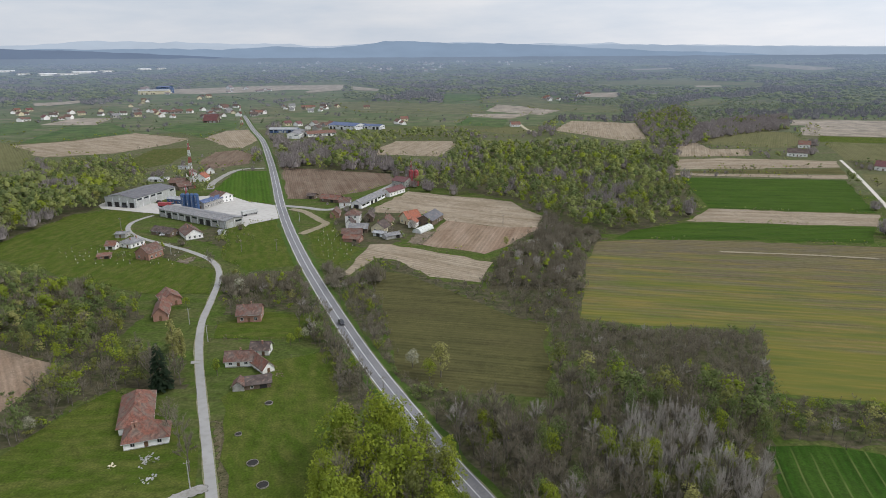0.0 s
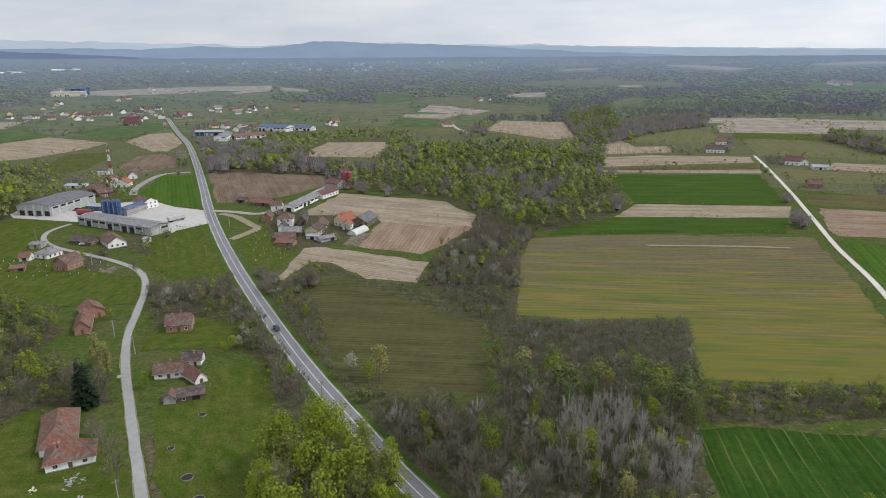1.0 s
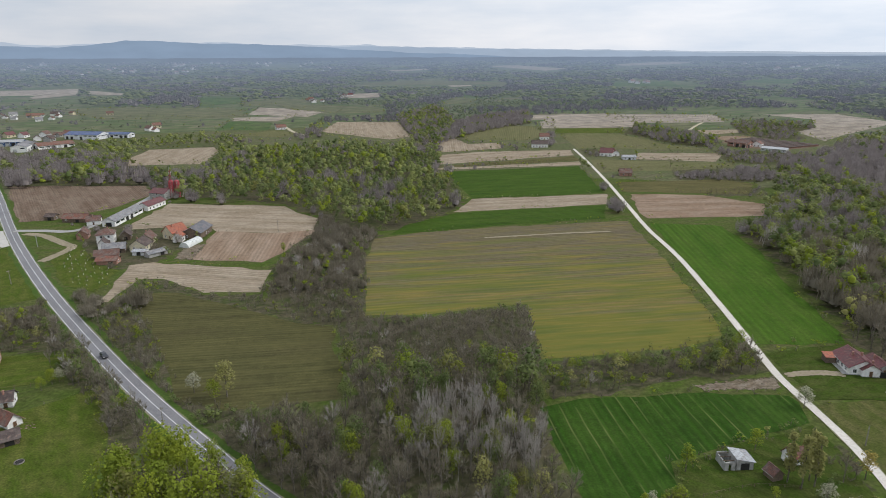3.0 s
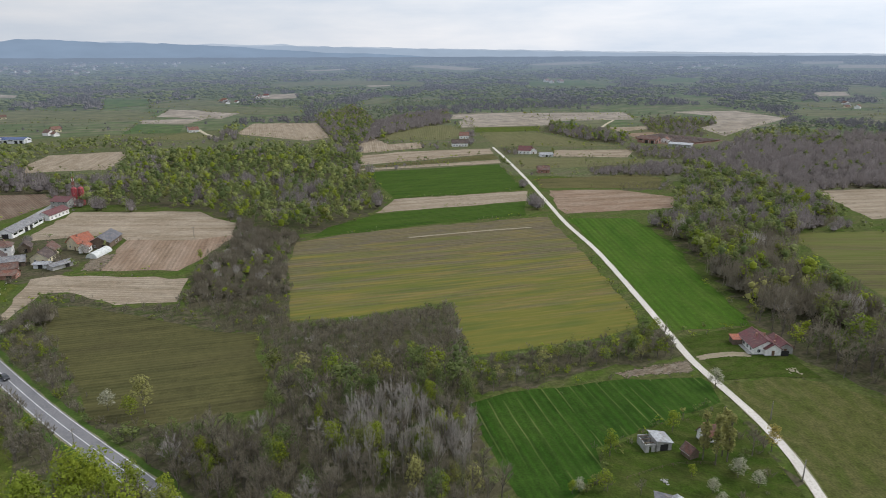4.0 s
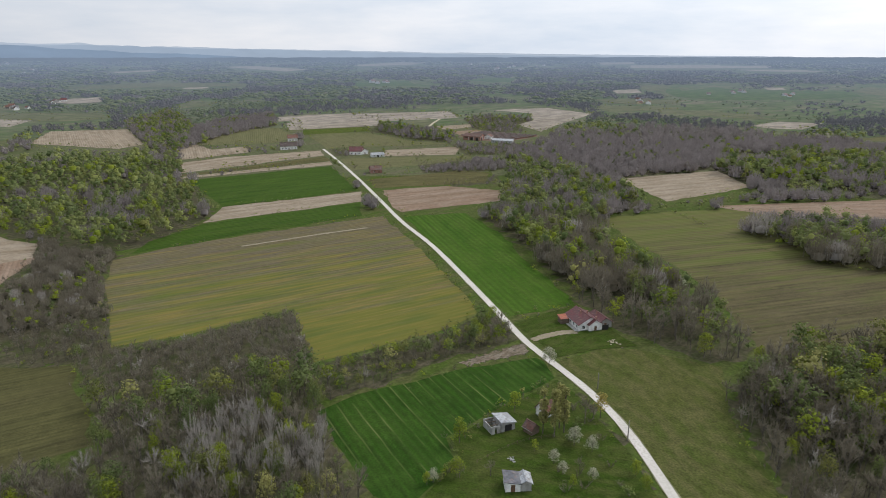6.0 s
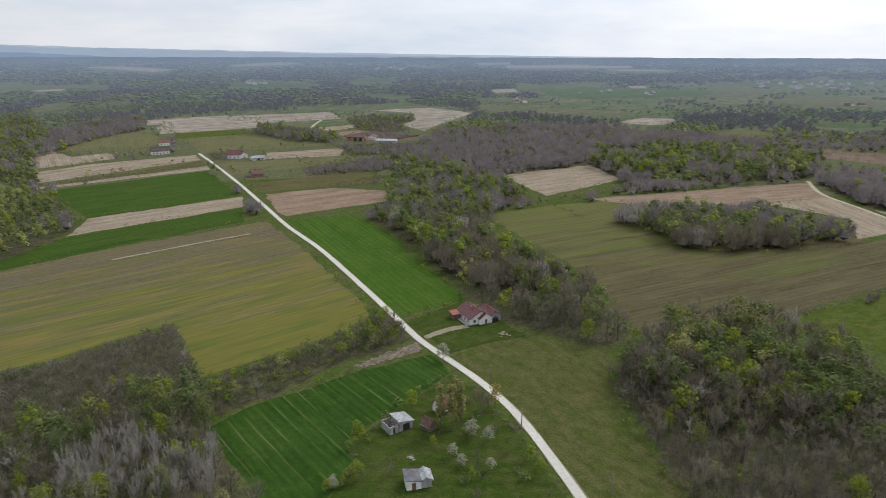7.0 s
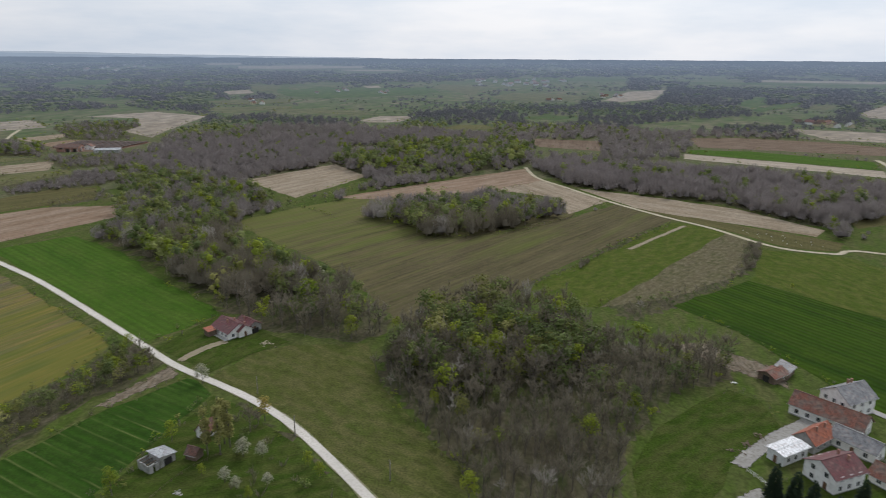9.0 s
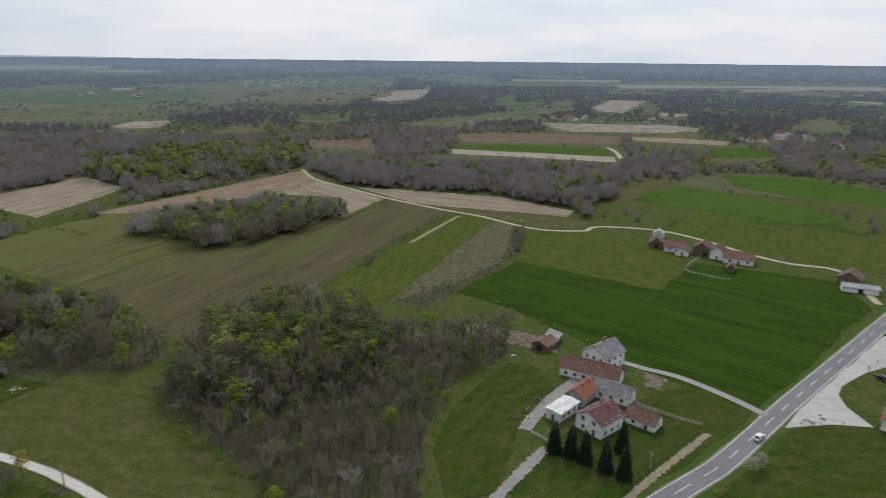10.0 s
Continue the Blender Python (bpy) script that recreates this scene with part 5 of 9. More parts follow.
def limbs_of(p, rng, h, spread, n, r):
    p.wood(*stick((0, 0, 0), (rng.normal(0, 0.15), rng.normal(0, 0.15), h * 0.8), r, r * 0.3))
    tips = []
    for i in range(n):
        a = i * 2.4 + rng.uniform(-0.5, 0.5)
        z0 = h * rng.uniform(0.2, 0.6)
        reach = spread * rng.uniform(0.55, 1.0)
        tip = (math.cos(a) * reach, math.sin(a) * reach, min(h, z0 + h * rng.uniform(0.25, 0.5)))
        p.wood(*stick((0, 0, z0), tip, r * 0.4, r * 0.08))
        tips.append(((0, 0, z0), tip))
    tips.append(((0, 0, h * 0.5), (0, 0, h)))
    return tips


def leafy(seed, level, slim=1.0):
    """A broadleaf tree: trunk, limbs and a crown of several uneven clumps with gaps between."""
    rng = np.random.RandomState(seed)
    p, h = Proto(), 10.0
    sp = rng.uniform(2.6, 3.5) * slim
    if level < 2:
        limbs_of(p, rng, h * 0.85, sp * 0.7, (6, 3)[level], 0.2)
    n = (9, 6, 3, 2, 1)[level]
    turn = rng.uniform(0, 6.28)
    for k in range(n):
        up = (k + 0.5) / n
        a = turn + k * 2.4 + rng.uniform(-0.4, 0.4)
        out = sp * 0.62 * math.sqrt(max(0.0, 1 - up ** 2)) * rng.uniform(0.6, 1.15)
        lr = sp * rng.uniform(0.42, 0.62) * (1.0, 1.05, 1.3, 1.45, 1.75)[level]
        z = h * (0.36 + 0.52 * up) + rng.uniform(-0.5, 0.5)
        lumpy_crown(p, rng, (math.cos(a) * out, math.sin(a) * out, min(z, h - lr * 0.7)), (lr, lr, lr * rng.uniform(0.85, 1.2)), 5, (90, 46, 30, 15, 8)[level], (0.24, 0.32, 0.44, 0.68, 1.1)[level], (0.28, 0.42, 0.62, 0.74, 0.8)[level])
    return p.done()


def twig_dome(rng, n, radius, h, width):
    """A leafless crown seen from afar: many upright thin twigs under a rounded top."""
    a, q = rng.uniform(0, 6.283, n), np.sqrt(rng.uniform(0, 1, n))
    top = h * (0.5 + 0.5 * np.sqrt(1 - 0.9 * q * q)) * rng.uniform(0.8, 1.02, n)
    tip = np.stack([np.cos(a) * q * radius, np.sin(a) * q * radius, top], 1)
    k = rng.uniform(0.6, 1.0, n)
    low = np.stack([tip[:, 0] * k + rng.normal(0, 0.45, n), tip[:, 1] * k + rng.normal(0, 0.45, n), top * rng.uniform(0.2, 0.82, n)], 1)
    b = rng.uniform(0, 6.283, n)
    s = np.stack([np.cos(b), np.sin(b), np.zeros(n)], 1) * width
    return np.stack([low - s, low + s, tip], 1).reshape(-1, 3)


def bare(seed, level, slim=1.0):
    rng = np.random.RandomState(seed)
    p, h = Proto(), 10.0
    if level > 1:
        rad = rng.uniform(3.1, 3.9)
        v = twig_dome(rng, (0, 0, 130, 60, 22)[level], rad, h, (0, 0, 0.12, 0.2, 0.4)[level])
        p.crown(v, np.arange(len(v)).reshape(-1, 3))
        p.crown(ICO * rng.uniform(0.6, 1.0, (12, 1)) * (rad * 0.72, rad * 0.72, h * 0.24) + (0, 0, h * 0.27), ICO_F)
        return p.done()
    sp = rng.uniform(1.9, 2.8) * slim
    p.wood(*stick((0, 0, 0), (rng.normal(0, 0.2), rng.normal(0, 0.2), h * 0.85), 0.15, 0.04))
    tips = [((0, 0, h * 0.45), (rng.normal(0, 0.2), rng.normal(0, 0.2), h))]
    for i in range((10, 8, 5, 3)[level]):
        a = i * 2.4 + rng.uniform(-0.5, 0.5)
        z0 = h * rng.uniform(0.18, 0.62)
        reach = sp * math.sqrt(rng.uniform(0.15, 1.0))
        z1 = h * (1.0 - 0.35 * (reach / sp) ** 2) * rng.uniform(0.82, 1.0)
        tip = (math.cos(a) * reach, math.sin(a) * reach, max(z0 + 1.5, z1))
        p.wood(*stick((0, 0, z0), tip, 0.06, 0.02))
        tips.append(((math.cos(a) * reach * 0.3, math.sin(a) * reach * 0.3, z0 + (tip[2] - z0) * 0.3), tip))
    for b, t in tips:
        v = twig_fan(rng, b, t, (44, 22, 9, 7)[level], (1.2, 1.4, 2.0, 2.6)[level], (0.03, 0.065, 0.2, 0.36)[level])
        p.crown(v, np.arange(len(v)).reshape(-1, 3))
    return p.done()


def bush(seed, level, leaves):
    rng = np.random.RandomState(seed)
    p = Proto()
    for i in range((7, 5, 3, 2)[level]):
        a = rng.uniform(0, 6.28)
        tip = (math.cos(a) * rng.uniform(1.5, 4.5), math.sin(a) * rng.uniform(1.5, 4.5), rng.uniform(4, 9))
        root = (math.cos(a) * 0.6, math.sin(a) * 0.6, 0)
        p.wood(*stick(root, tip, 0.12, 0.04))
        if leaves:
            p.crown(*leaf_quads(rng, tip, (2.4, 2.4, 2.2), (30, 13, 6, 4)[level], (0.6, 0.9, 1.3, 1.7)[level]))
            p.crown(*lobe_core(rng, tip, (2.2, 2.2, 2.0)))
        else:
            v = twig_fan(rng, root, tip, (44, 22, 9, 6)[level], 2.2, (0.06, 0.12, 0.32, 0.5)[level])
            p.crown(v, np.arange(len(v)).reshape(-1, 3))
    return p.done()


def spruce(seed, level=0):
    rng = np.random.RandomState(seed)
    p, h = Proto(), 10.0
    p.wood(*stick((0, 0, 0), (0, 0, h), 0.18, 0.03))
    for z in np.arange(0.9, 9.9, 0.42):
        r = 2.5 * (1 - z / h) ** 0.7 * min(1.0, 0.6 + z / 3.0) + 0.1
        n = max(7, int(r * 16))
        a = rng.uniform(0, 6.28, n)
        q = rng.uniform(0.35, 1.0, n) * r
        tipv = np.stack([np.cos(a) * (q + 0.35), np.sin(a) * (q + 0.35), z - 0.22 * q + rng.uniform(-0.15, 0.15, n)], 1)
        rootv = np.stack([np.cos(a) * q * 0.4, np.sin(a) * q * 0.4, np.full(n, z + 0.18)], 1)
        s = np.stack([-np.sin(a), np.cos(a), np.zeros(n)], 1) * rng.uniform(0.2, 0.42, n)[:, None]
        v = np.stack([rootv, tipv - s, tipv + s], 1).reshape(-1, 3)
        p.crown(v, np.arange(len(v)).reshape(-1, 3))
    return p.done()


def poplar(seed, level=0):
    rng = np.random.RandomState(seed)
    p, h = Proto(), 10.0
    p.wood(*stick((0, 0, 0), (0, 0, h * 0.95), 0.16, 0.03))
    for i in range(26):
        a, z = i * 2.4, rng.uniform(1.2, 7.6)
        reach = 0.75 * (1 - abs(z - 4) / 8)
        tip = (math.cos(a) * reach, math.sin(a) * reach, min(h, z + 2.4))
        p.wood(*stick((0, 0, z), tip, 0.04, 0.015))
        p.crown(*leaf_quads(rng, (tip[0] * 0.85, tip[1] * 0.85, z + 1.5), (0.5, 0.5, 1.1), 46, 0.21))
    return p.done()


LEVELS = (0, 1, 2, 3)
PROTO = {
    "green": [[leafy(10 + k, lv) for k in range(7)] for lv in (0, 1, 2, 3, 4)],
    "bare": [[bare(40 + k, lv) for k in range(7)] for lv in (0, 1, 2, 3, 4)],
    "bush": [[bush(70 + k, lv, False) for k in range(5)] for lv in LEVELS],
    "leafbush": [[bush(90 + k, lv, True) for k in range(4)] for lv in LEVELS],
}
WOOD_MATS = [MAT["bark"], LEAF["green"], LEAF["olive"], LEAF["twig"], LEAF["birch"], LEAF["blossom"], LEAF["dull"], LEAF["mid_green"], LEAF["mid_twig"], LEAF["poplar"]]


def gather(rng, spots, mats, name, label, category, kind="stuff"):
    """Merge many trees into one mesh. A spot is (x, y, z, height, width factor, proto kind, slot, tint, level)."""
    V, F, M, T, base = [], [], [], [], 0
    for x, y, z, h, wd, kind_of, slot, tint, lv in spots:
        ps = PROTO[kind_of][lv]
        p = ps[rng.randint(len(ps))]
        a, s = rng.uniform(0, 6.28), h / 10.0
        c, sn = math.cos(a) * s * wd, math.sin(a) * s * wd
        rot = np.array([[c, sn, 0], [-sn, c, 0], [0, 0, s]])
        for v, f, m in ((p.wv, p.wf, 0), (p.cv, p.cf, slot)):
            if len(f):
                V.append(v @ rot + (x, y, z))
                F.append(f + base)
                M.append(np.full(len(f), m))
                T.append(np.full(len(v), tint))
                base += len(v)
    if not V:
        return None
    me = raw_mesh(name, np.concatenate(V), np.concatenate(F), mats, np.concatenate(M), np.concatenate(T))
    return tagged(new(name, me), label, category, kind=kind)


def level_at(r):
    return 0 if r < 175 else 1 if r < 275 else 2 if r < 520 else 3


def near_road(px, py, extra):
    hit = np.zeros(len(px), bool)
    for line, w in ROAD_LINES:
        for i in range(0, len(line), 1):
            hit |= (px - line[i, 0]) ** 2 + (py - line[i, 1]) ** 2 < (w / 2 + extra + 2) ** 2
    return hit


def near_house(px, py, extra):
    hit = np.zeros(len(px), bool)
    for x, y, r in HOUSE_SPOTS:
        hit |= (px - x) ** 2 + (py - y) ** 2 < (r + extra) ** 2
    return hit


def veils(px, py, h, polys):
    """Whether the tops of trees of that height would hide a part of one of the plots from the air."""
    s = 1.0 + h / (100.0 - h)
    hit = np.zeros(len(px), bool)
    for poly in polys:
        hit |= inside(px * s, py * s, poly)
    return hit


def wood(label, green, shrubs, height, spacing, pts, clear=True):
    WOOD_POLYS.append(pts)
    rng = np.random.RandomState(1000 + len(WOOD_POLYS))
    xs, ys = [p[0] for p in pts], [p[1] for p in pts]
    gx, gy = np.meshgrid(np.arange(min(xs), max(xs), spacing), np.arange(min(ys), max(ys), spacing))
    px = (gx + rng.uniform(-0.5, 0.5, gx.shape) * spacing).ravel()
    py = (gy + rng.uniform(-0.5, 0.5, gy.shape) * spacing).ravel()
    keep = inside(px, py, pts) & ~near_road(px, py, -0.6) & ~near_house(px, py, 1.5)
    px, py = px[keep], py[keep]
    hides = veils(px, py, height * 0.8, FIELD_POLYS[:plot_count]) if clear else np.zeros(len(px), bool)
    spots = []
    for x, y, shrub in zip(px, py, hides):
        g = noise.noise((x * 0.022, y * 0.022, len(WOOD_POLYS))) * 0.55 + rng.uniform(-0.5, 0.5) + 0.5
        r = math.hypot(x, y)
        lv = max(level_at(r), 1 if height < 7 else 0)
        hh = height * rng.uniform(0.55, 1.2)
        leafy_share = green if "ditch" not in label else 0.24 + 0.42 * min(1.0, max(0.0, (r - 270) / 110))
        if lv == 0 and r > 160 and g >= leafy_share:
            lv = 1
        if shrub:
            leafed = g < green
            spots.append((x, y, 0, rng.uniform(1.2, 3.0), rng.uniform(1.2, 1.8), "leafbush" if leafed else "bush", (6 if leafed else 3), rng.rand(), max(1, lv)))
        elif rng.rand() < shrubs:
            leafed = g < green + 0.12
            spots.append((x, y, 0, height * rng.uniform(0.25, 0.5), rng.uniform(0.8, 1.3), "leafbush" if leafed else "bush", (1 if rng.rand() < 0.6 else 2) if leafed else 3, rng.rand(), lv))
        elif g < leafy_share:
            spots.append((x, y, 0, hh, rng.uniform(0.62, 0.95) if lv == 0 else rng.uniform(0.75, 1.25), "green", int(rng.choice((1, 2, 6, 9), p=(0.86, 0.1, 0.0, 0.04) if height > 14 else (0.28, 0.15, 0.52, 0.05))) if r < 330 else int(rng.choice((1, 2, 6, 7), p=(0.12, 0.08, 0.4, 0.4))), rng.rand(), lv))
        else:
            spots.append((x, y, 0, hh, rng.uniform(0.95, 1.4), "bare", 8 if r > 400 else 4 if rng.rand() < 0.05 else 3, min(1.0, rng.rand() + (0.45 if spacing < 3 else 0.0)), lv))
    gather(rng, spots, WOOD_MATS, "woodland", label, "woodland")
    ragged_floor("woodland_floor", LAND["litter"], "brown leaf litter and grass under the trees", pts, 0.004 + 0.0005 * len(WOOD_POLYS))


def hedgerows(count):
    """Bushes and small trees that have grown up along the edges of the near plots."""
    rng = np.random.RandomState(21)
    px, py = [], []
    for poly in FIELD_POLYS[:count]:
        away = min(math.hypot(*p) for p in poly)
        if away > 1500:
            continue
        step, thin = (3.0, 0.06) if away < 600 else (6.0, -0.12)
        for i in range(len(poly)):
            (x0, y0), (x1, y1) = poly[i - 1], poly[i]
            d = math.dist(poly[i - 1], poly[i])
            for k in range(int(d / step)):
                t = (k + rng.rand()) / (d / step)
                x, y = x0 + (x1 - x0) * t + rng.normal(0, step / 3), y0 + (y1 - y0) * t + rng.normal(0, step / 3)
                if noise.noise((x * 0.018, y * 0.018, 5.5)) + 0.25 * noise.noise((x * 0.12, y * 0.12, 2.5)) > thin:
                    px.append(x)
                    py.append(y)
    px, py = np.array(px), np.array(py)
    keep = ~near_road(px, py, 2.5) & ~near_house(px, py, 2.0)
    spots = []
    for x, y in zip(px[keep], py[keep]):
        leafed, h = rng.rand() < 0.55, rng.choice((0.8, 1.2, 1.6, 2.2)) * (1.0 if math.hypot(x, y) < 600 else 2.0)
        spots.append((x, y, 0, h, rng.uniform(0.9, 1.5), "leafbush" if leafed else "bush", int(rng.choice((1, 2, 6))) if leafed else 3, rng.rand(), 1 if math.hypot(x, y) < 150 else 2 if math.hypot(x, y) < 330 else 3))
    gather(rng, spots, WOOD_MATS, "hedgerow", "low bushes grown along the field edges", "hedge")


def birches(label, height, spacing, pts):
    rng = np.random.RandomState(77)
    xs, ys = [p[0] for p in pts], [p[1] for p in pts]
    gx, gy = np.meshgrid(np.arange(min(xs), max(xs), spacing), np.arange(min(ys), max(ys), spacing))
    px = (gx + rng.uniform(-0.5, 0.5, gx.shape) * spacing).ravel()
    py = (gy + rng.uniform(-0.5, 0.5, gy.shape) * spacing).ravel()
    keep = inside(px, py, pts)
    spots = [(x, y, 0, height * rng.uniform(0.75, 1.15), rng.uniform(0.55, 0.8), "bare", 4, rng.rand(), 0) for x, y in zip(px[keep], py[keep])]
    gather(rng, spots, [LEAF["birch"]] + WOOD_MATS[1:], "pale_trees", label, "trees")


SINGLE = {
    "green": ([leafy(210 + k, 0) for k in range(3)], "green", "broadleaf tree with fresh spring green leaves"),
    "autumn": ([leafy(220, 0)], "copper", "broadleaf tree with coppery young leaves"),
    "white": ([leafy(230 + k, 0) for k in range(2)], "blossom", "fruit tree covered in white blossom"),
    "bare": ([bare(240 + k, 0) for k in range(3)], "twig", "leafless brown broadleaf tree"),
    "spruce": ([spruce(250 + k) for k in range(2)], "needle", "dark green pointed spruce tree"),
    "pale": ([leafy(270, 0, 0.8)], "poplar", "tall tree with pale yellow-green young leaves"),
    "poplar": ([poplar(260 + k) for k in range(2)], "poplar", "tall narrow poplar with thin young leaves"),
}
PLANTED, TREE_COUNT, WIDE = {}, {}, {"white": 1.15, "bare": 1.25, "green": 1.0}


def tree(kind, height, x, y):
    protos, leaf, label = SINGLE[kind]
    k = TREE_COUNT.get(kind, 0)
    TREE_COUNT[kind] = k + 1
    k %= len(protos)
    s = height / 10.0
    m = Matrix.Translation((x, y, ground_z(math.hypot(x, y)))) @ Matrix.Rotation(TREE_COUNT[kind] * 1.7, 4, "Z") @ Matrix.Diagonal((s * WIDE.get(kind, 1.0), s * WIDE.get(kind, 1.0), s, 1))
    if (kind, k) not in PLANTED:
        ob = thing("tree", label, "tree", group="single trees")
        p = protos[k]
        for name, v, f, mat in (("trunk", p.wv, p.wf, MAT["bark"]), ("crown", p.cv, p.cf, LEAF[leaf])):
            child = new(name, raw_mesh(name, v, f, [mat], tint=np.full(len(v), 0.35 + 0.25 * k)))
            child.parent = ob
        ob.matrix_basis = m
        PLANTED[(kind, k)] = ob
    else:
        src = PLANTED[(kind, k)]
        ob = copy_thing(src, m)
        ob.matrix_basis = m


def far_woods():
    """All the open country between the far fields is woods and thickets, thinner in detail the farther it lies."""
    rng = np.random.RandomState(5)
    pl = [LEAF["pale_twig"], LEAF["pale_green"], LEAF["pale_green"], LEAF["pale_twig"]]
    bands = ((430, 700, 8.2, 10.5, 2, "woodland", WOOD_MATS), (700, 1000, 9.0, 16.0, 3, "woodland", WOOD_MATS), (1000, 1480, 10.0, 24.0, 3, "backdrop_woods", pl),
             (1480, 2350, 13.0, 46.0, 4, "backdrop_woods", pl), (2350, 3400, 19.0, 76.0, 4, "backdrop_woods", pl), (3400, 4840, 28.0, 105.0, 4, "backdrop_woods", pl))
    for r0, r1, side, deep, lv, name, mats in bands:
        px, py = [], []
        for r in np.arange(r0, r1, deep):
            n = int(r * radians(178) / side)
            a = radians(-43) + radians(178) * (np.arange(n) + rng.uniform(-0.5, 0.5, n)) / n
            rr = r + rng.uniform(-0.5, 0.5, n) * deep
            px.append(np.sin(a) * rr)
            py.append(np.cos(a) * rr)
        px, py = np.concatenate(px), np.concatenate(py)
        keep = ~near_road(px, py, 5.0) & ~near_house(px, py, 3.0)
        for poly in FIELD_POLYS + WOOD_POLYS:
            keep &= ~inside(px, py, poly)
        keep &= ~veils(px, py, 3.0, FIELD_POLYS)
        px, py = px[keep], py[keep]
        low = np.where(veils(px, py, 5.5, FIELD_POLYS), 3.2, np.where(veils(px, py, 8.0, FIELD_POLYS), 5.0, np.where(veils(px, py, 11.0, FIELD_POLYS), 7.5, 0.0)))
        for x, y, r in HOUSE_SPOTS:
            q = math.hypot(x, y)
            if q > 420:
                ux, uy = x / q, y / q
                near = px * ux + py * uy
                low = np.where((near < q + 2) & (near > q * 0.93) & (np.abs(px * uy - py * ux) < r + 2), 2.6, low)
        spots = []
        grow = side / 8.6
        cleared = np.zeros(len(px), bool)
        for poly in CLEARED:
            cleared |= inside(px, py, poly)
        for x, y, bare_plot, hedge in zip(px, py, cleared, low):
            if bare_plot and (rng.rand() > (0.3 if r0 < 1400 else 0.6) or noise.noise((x * 0.012, y * 0.012, 4.4)) < -0.05):
                continue
            if r0 > 1400:
                rim, turn = math.hypot(x, y), math.atan2(x, y)
                if noise.noise((turn * 9.0, rim * 0.0042, 3.3)) + 0.35 * noise.noise((turn * 30.0, rim * 0.012, 7.7)) < -0.3:
                    continue
            elif noise.noise((x * 0.0045, y * 0.0045, 3.3)) < (-0.42 if r0 < 900 else -0.5):
                continue
            if hedge:
                leafed = rng.rand() < 0.55
                spots.append((x, y, ground_z(math.hypot(x, y)) - 0.2, hedge * rng.uniform(0.7, 1.05), rng.uniform(1.0, 1.5) * grow * 9.0 / (hedge + 4.0), "green" if leafed else "bare", (7 if len(mats) > 6 else 1) if leafed else 8 if len(mats) > 6 else 3, rng.rand(), lv))
                continue
            g = noise.noise((x * 0.006, y * 0.006, 9.1)) + 0.35 * noise.noise((x * 0.03, y * 0.03, 1.7)) + rng.uniform(-0.3, 0.3) * (1.0 if r0 < 1400 else 0.4)
            h = (10.5 if r0 < 1400 else 12.5) * rng.uniform(0.62, 1.22) * (1 + 0.1 * (grow - 1))
            z = ground_z(math.hypot(x, y)) - 0.2
            if bare_plot:
                h *= 0.6
            wd = rng.uniform(0.95, 1.5) * grow * (1.0 if r0 < 1400 else 1.45)
            leafy_bias = -0.08 + 0.3 * min(1.0, max(0.0, (math.degrees(math.atan2(x, y)) - 25) / 40.0))
            if g > leafy_bias:
                spots.append((x, y, z, h, wd, "green", int(rng.choice((1, 6, 7), p=(0.08, 0.27, 0.65))) if len(mats) > 6 else 1, rng.rand() if r0 < 1400 else rng.uniform(0.3, 0.7), lv))
            else:
                spots.append((x, y, z, h, wd * 1.05, "bare", 8 if len(mats) > 6 else 3, rng.rand() if r0 < 1400 else rng.uniform(0.3, 0.7), lv))
        far = r0 > 950
        gather(rng, spots, mats, name, "distant hazy woods" if far else "patchwork of leafless and green spring woods", "woodland", "structure" if far else "stuff")


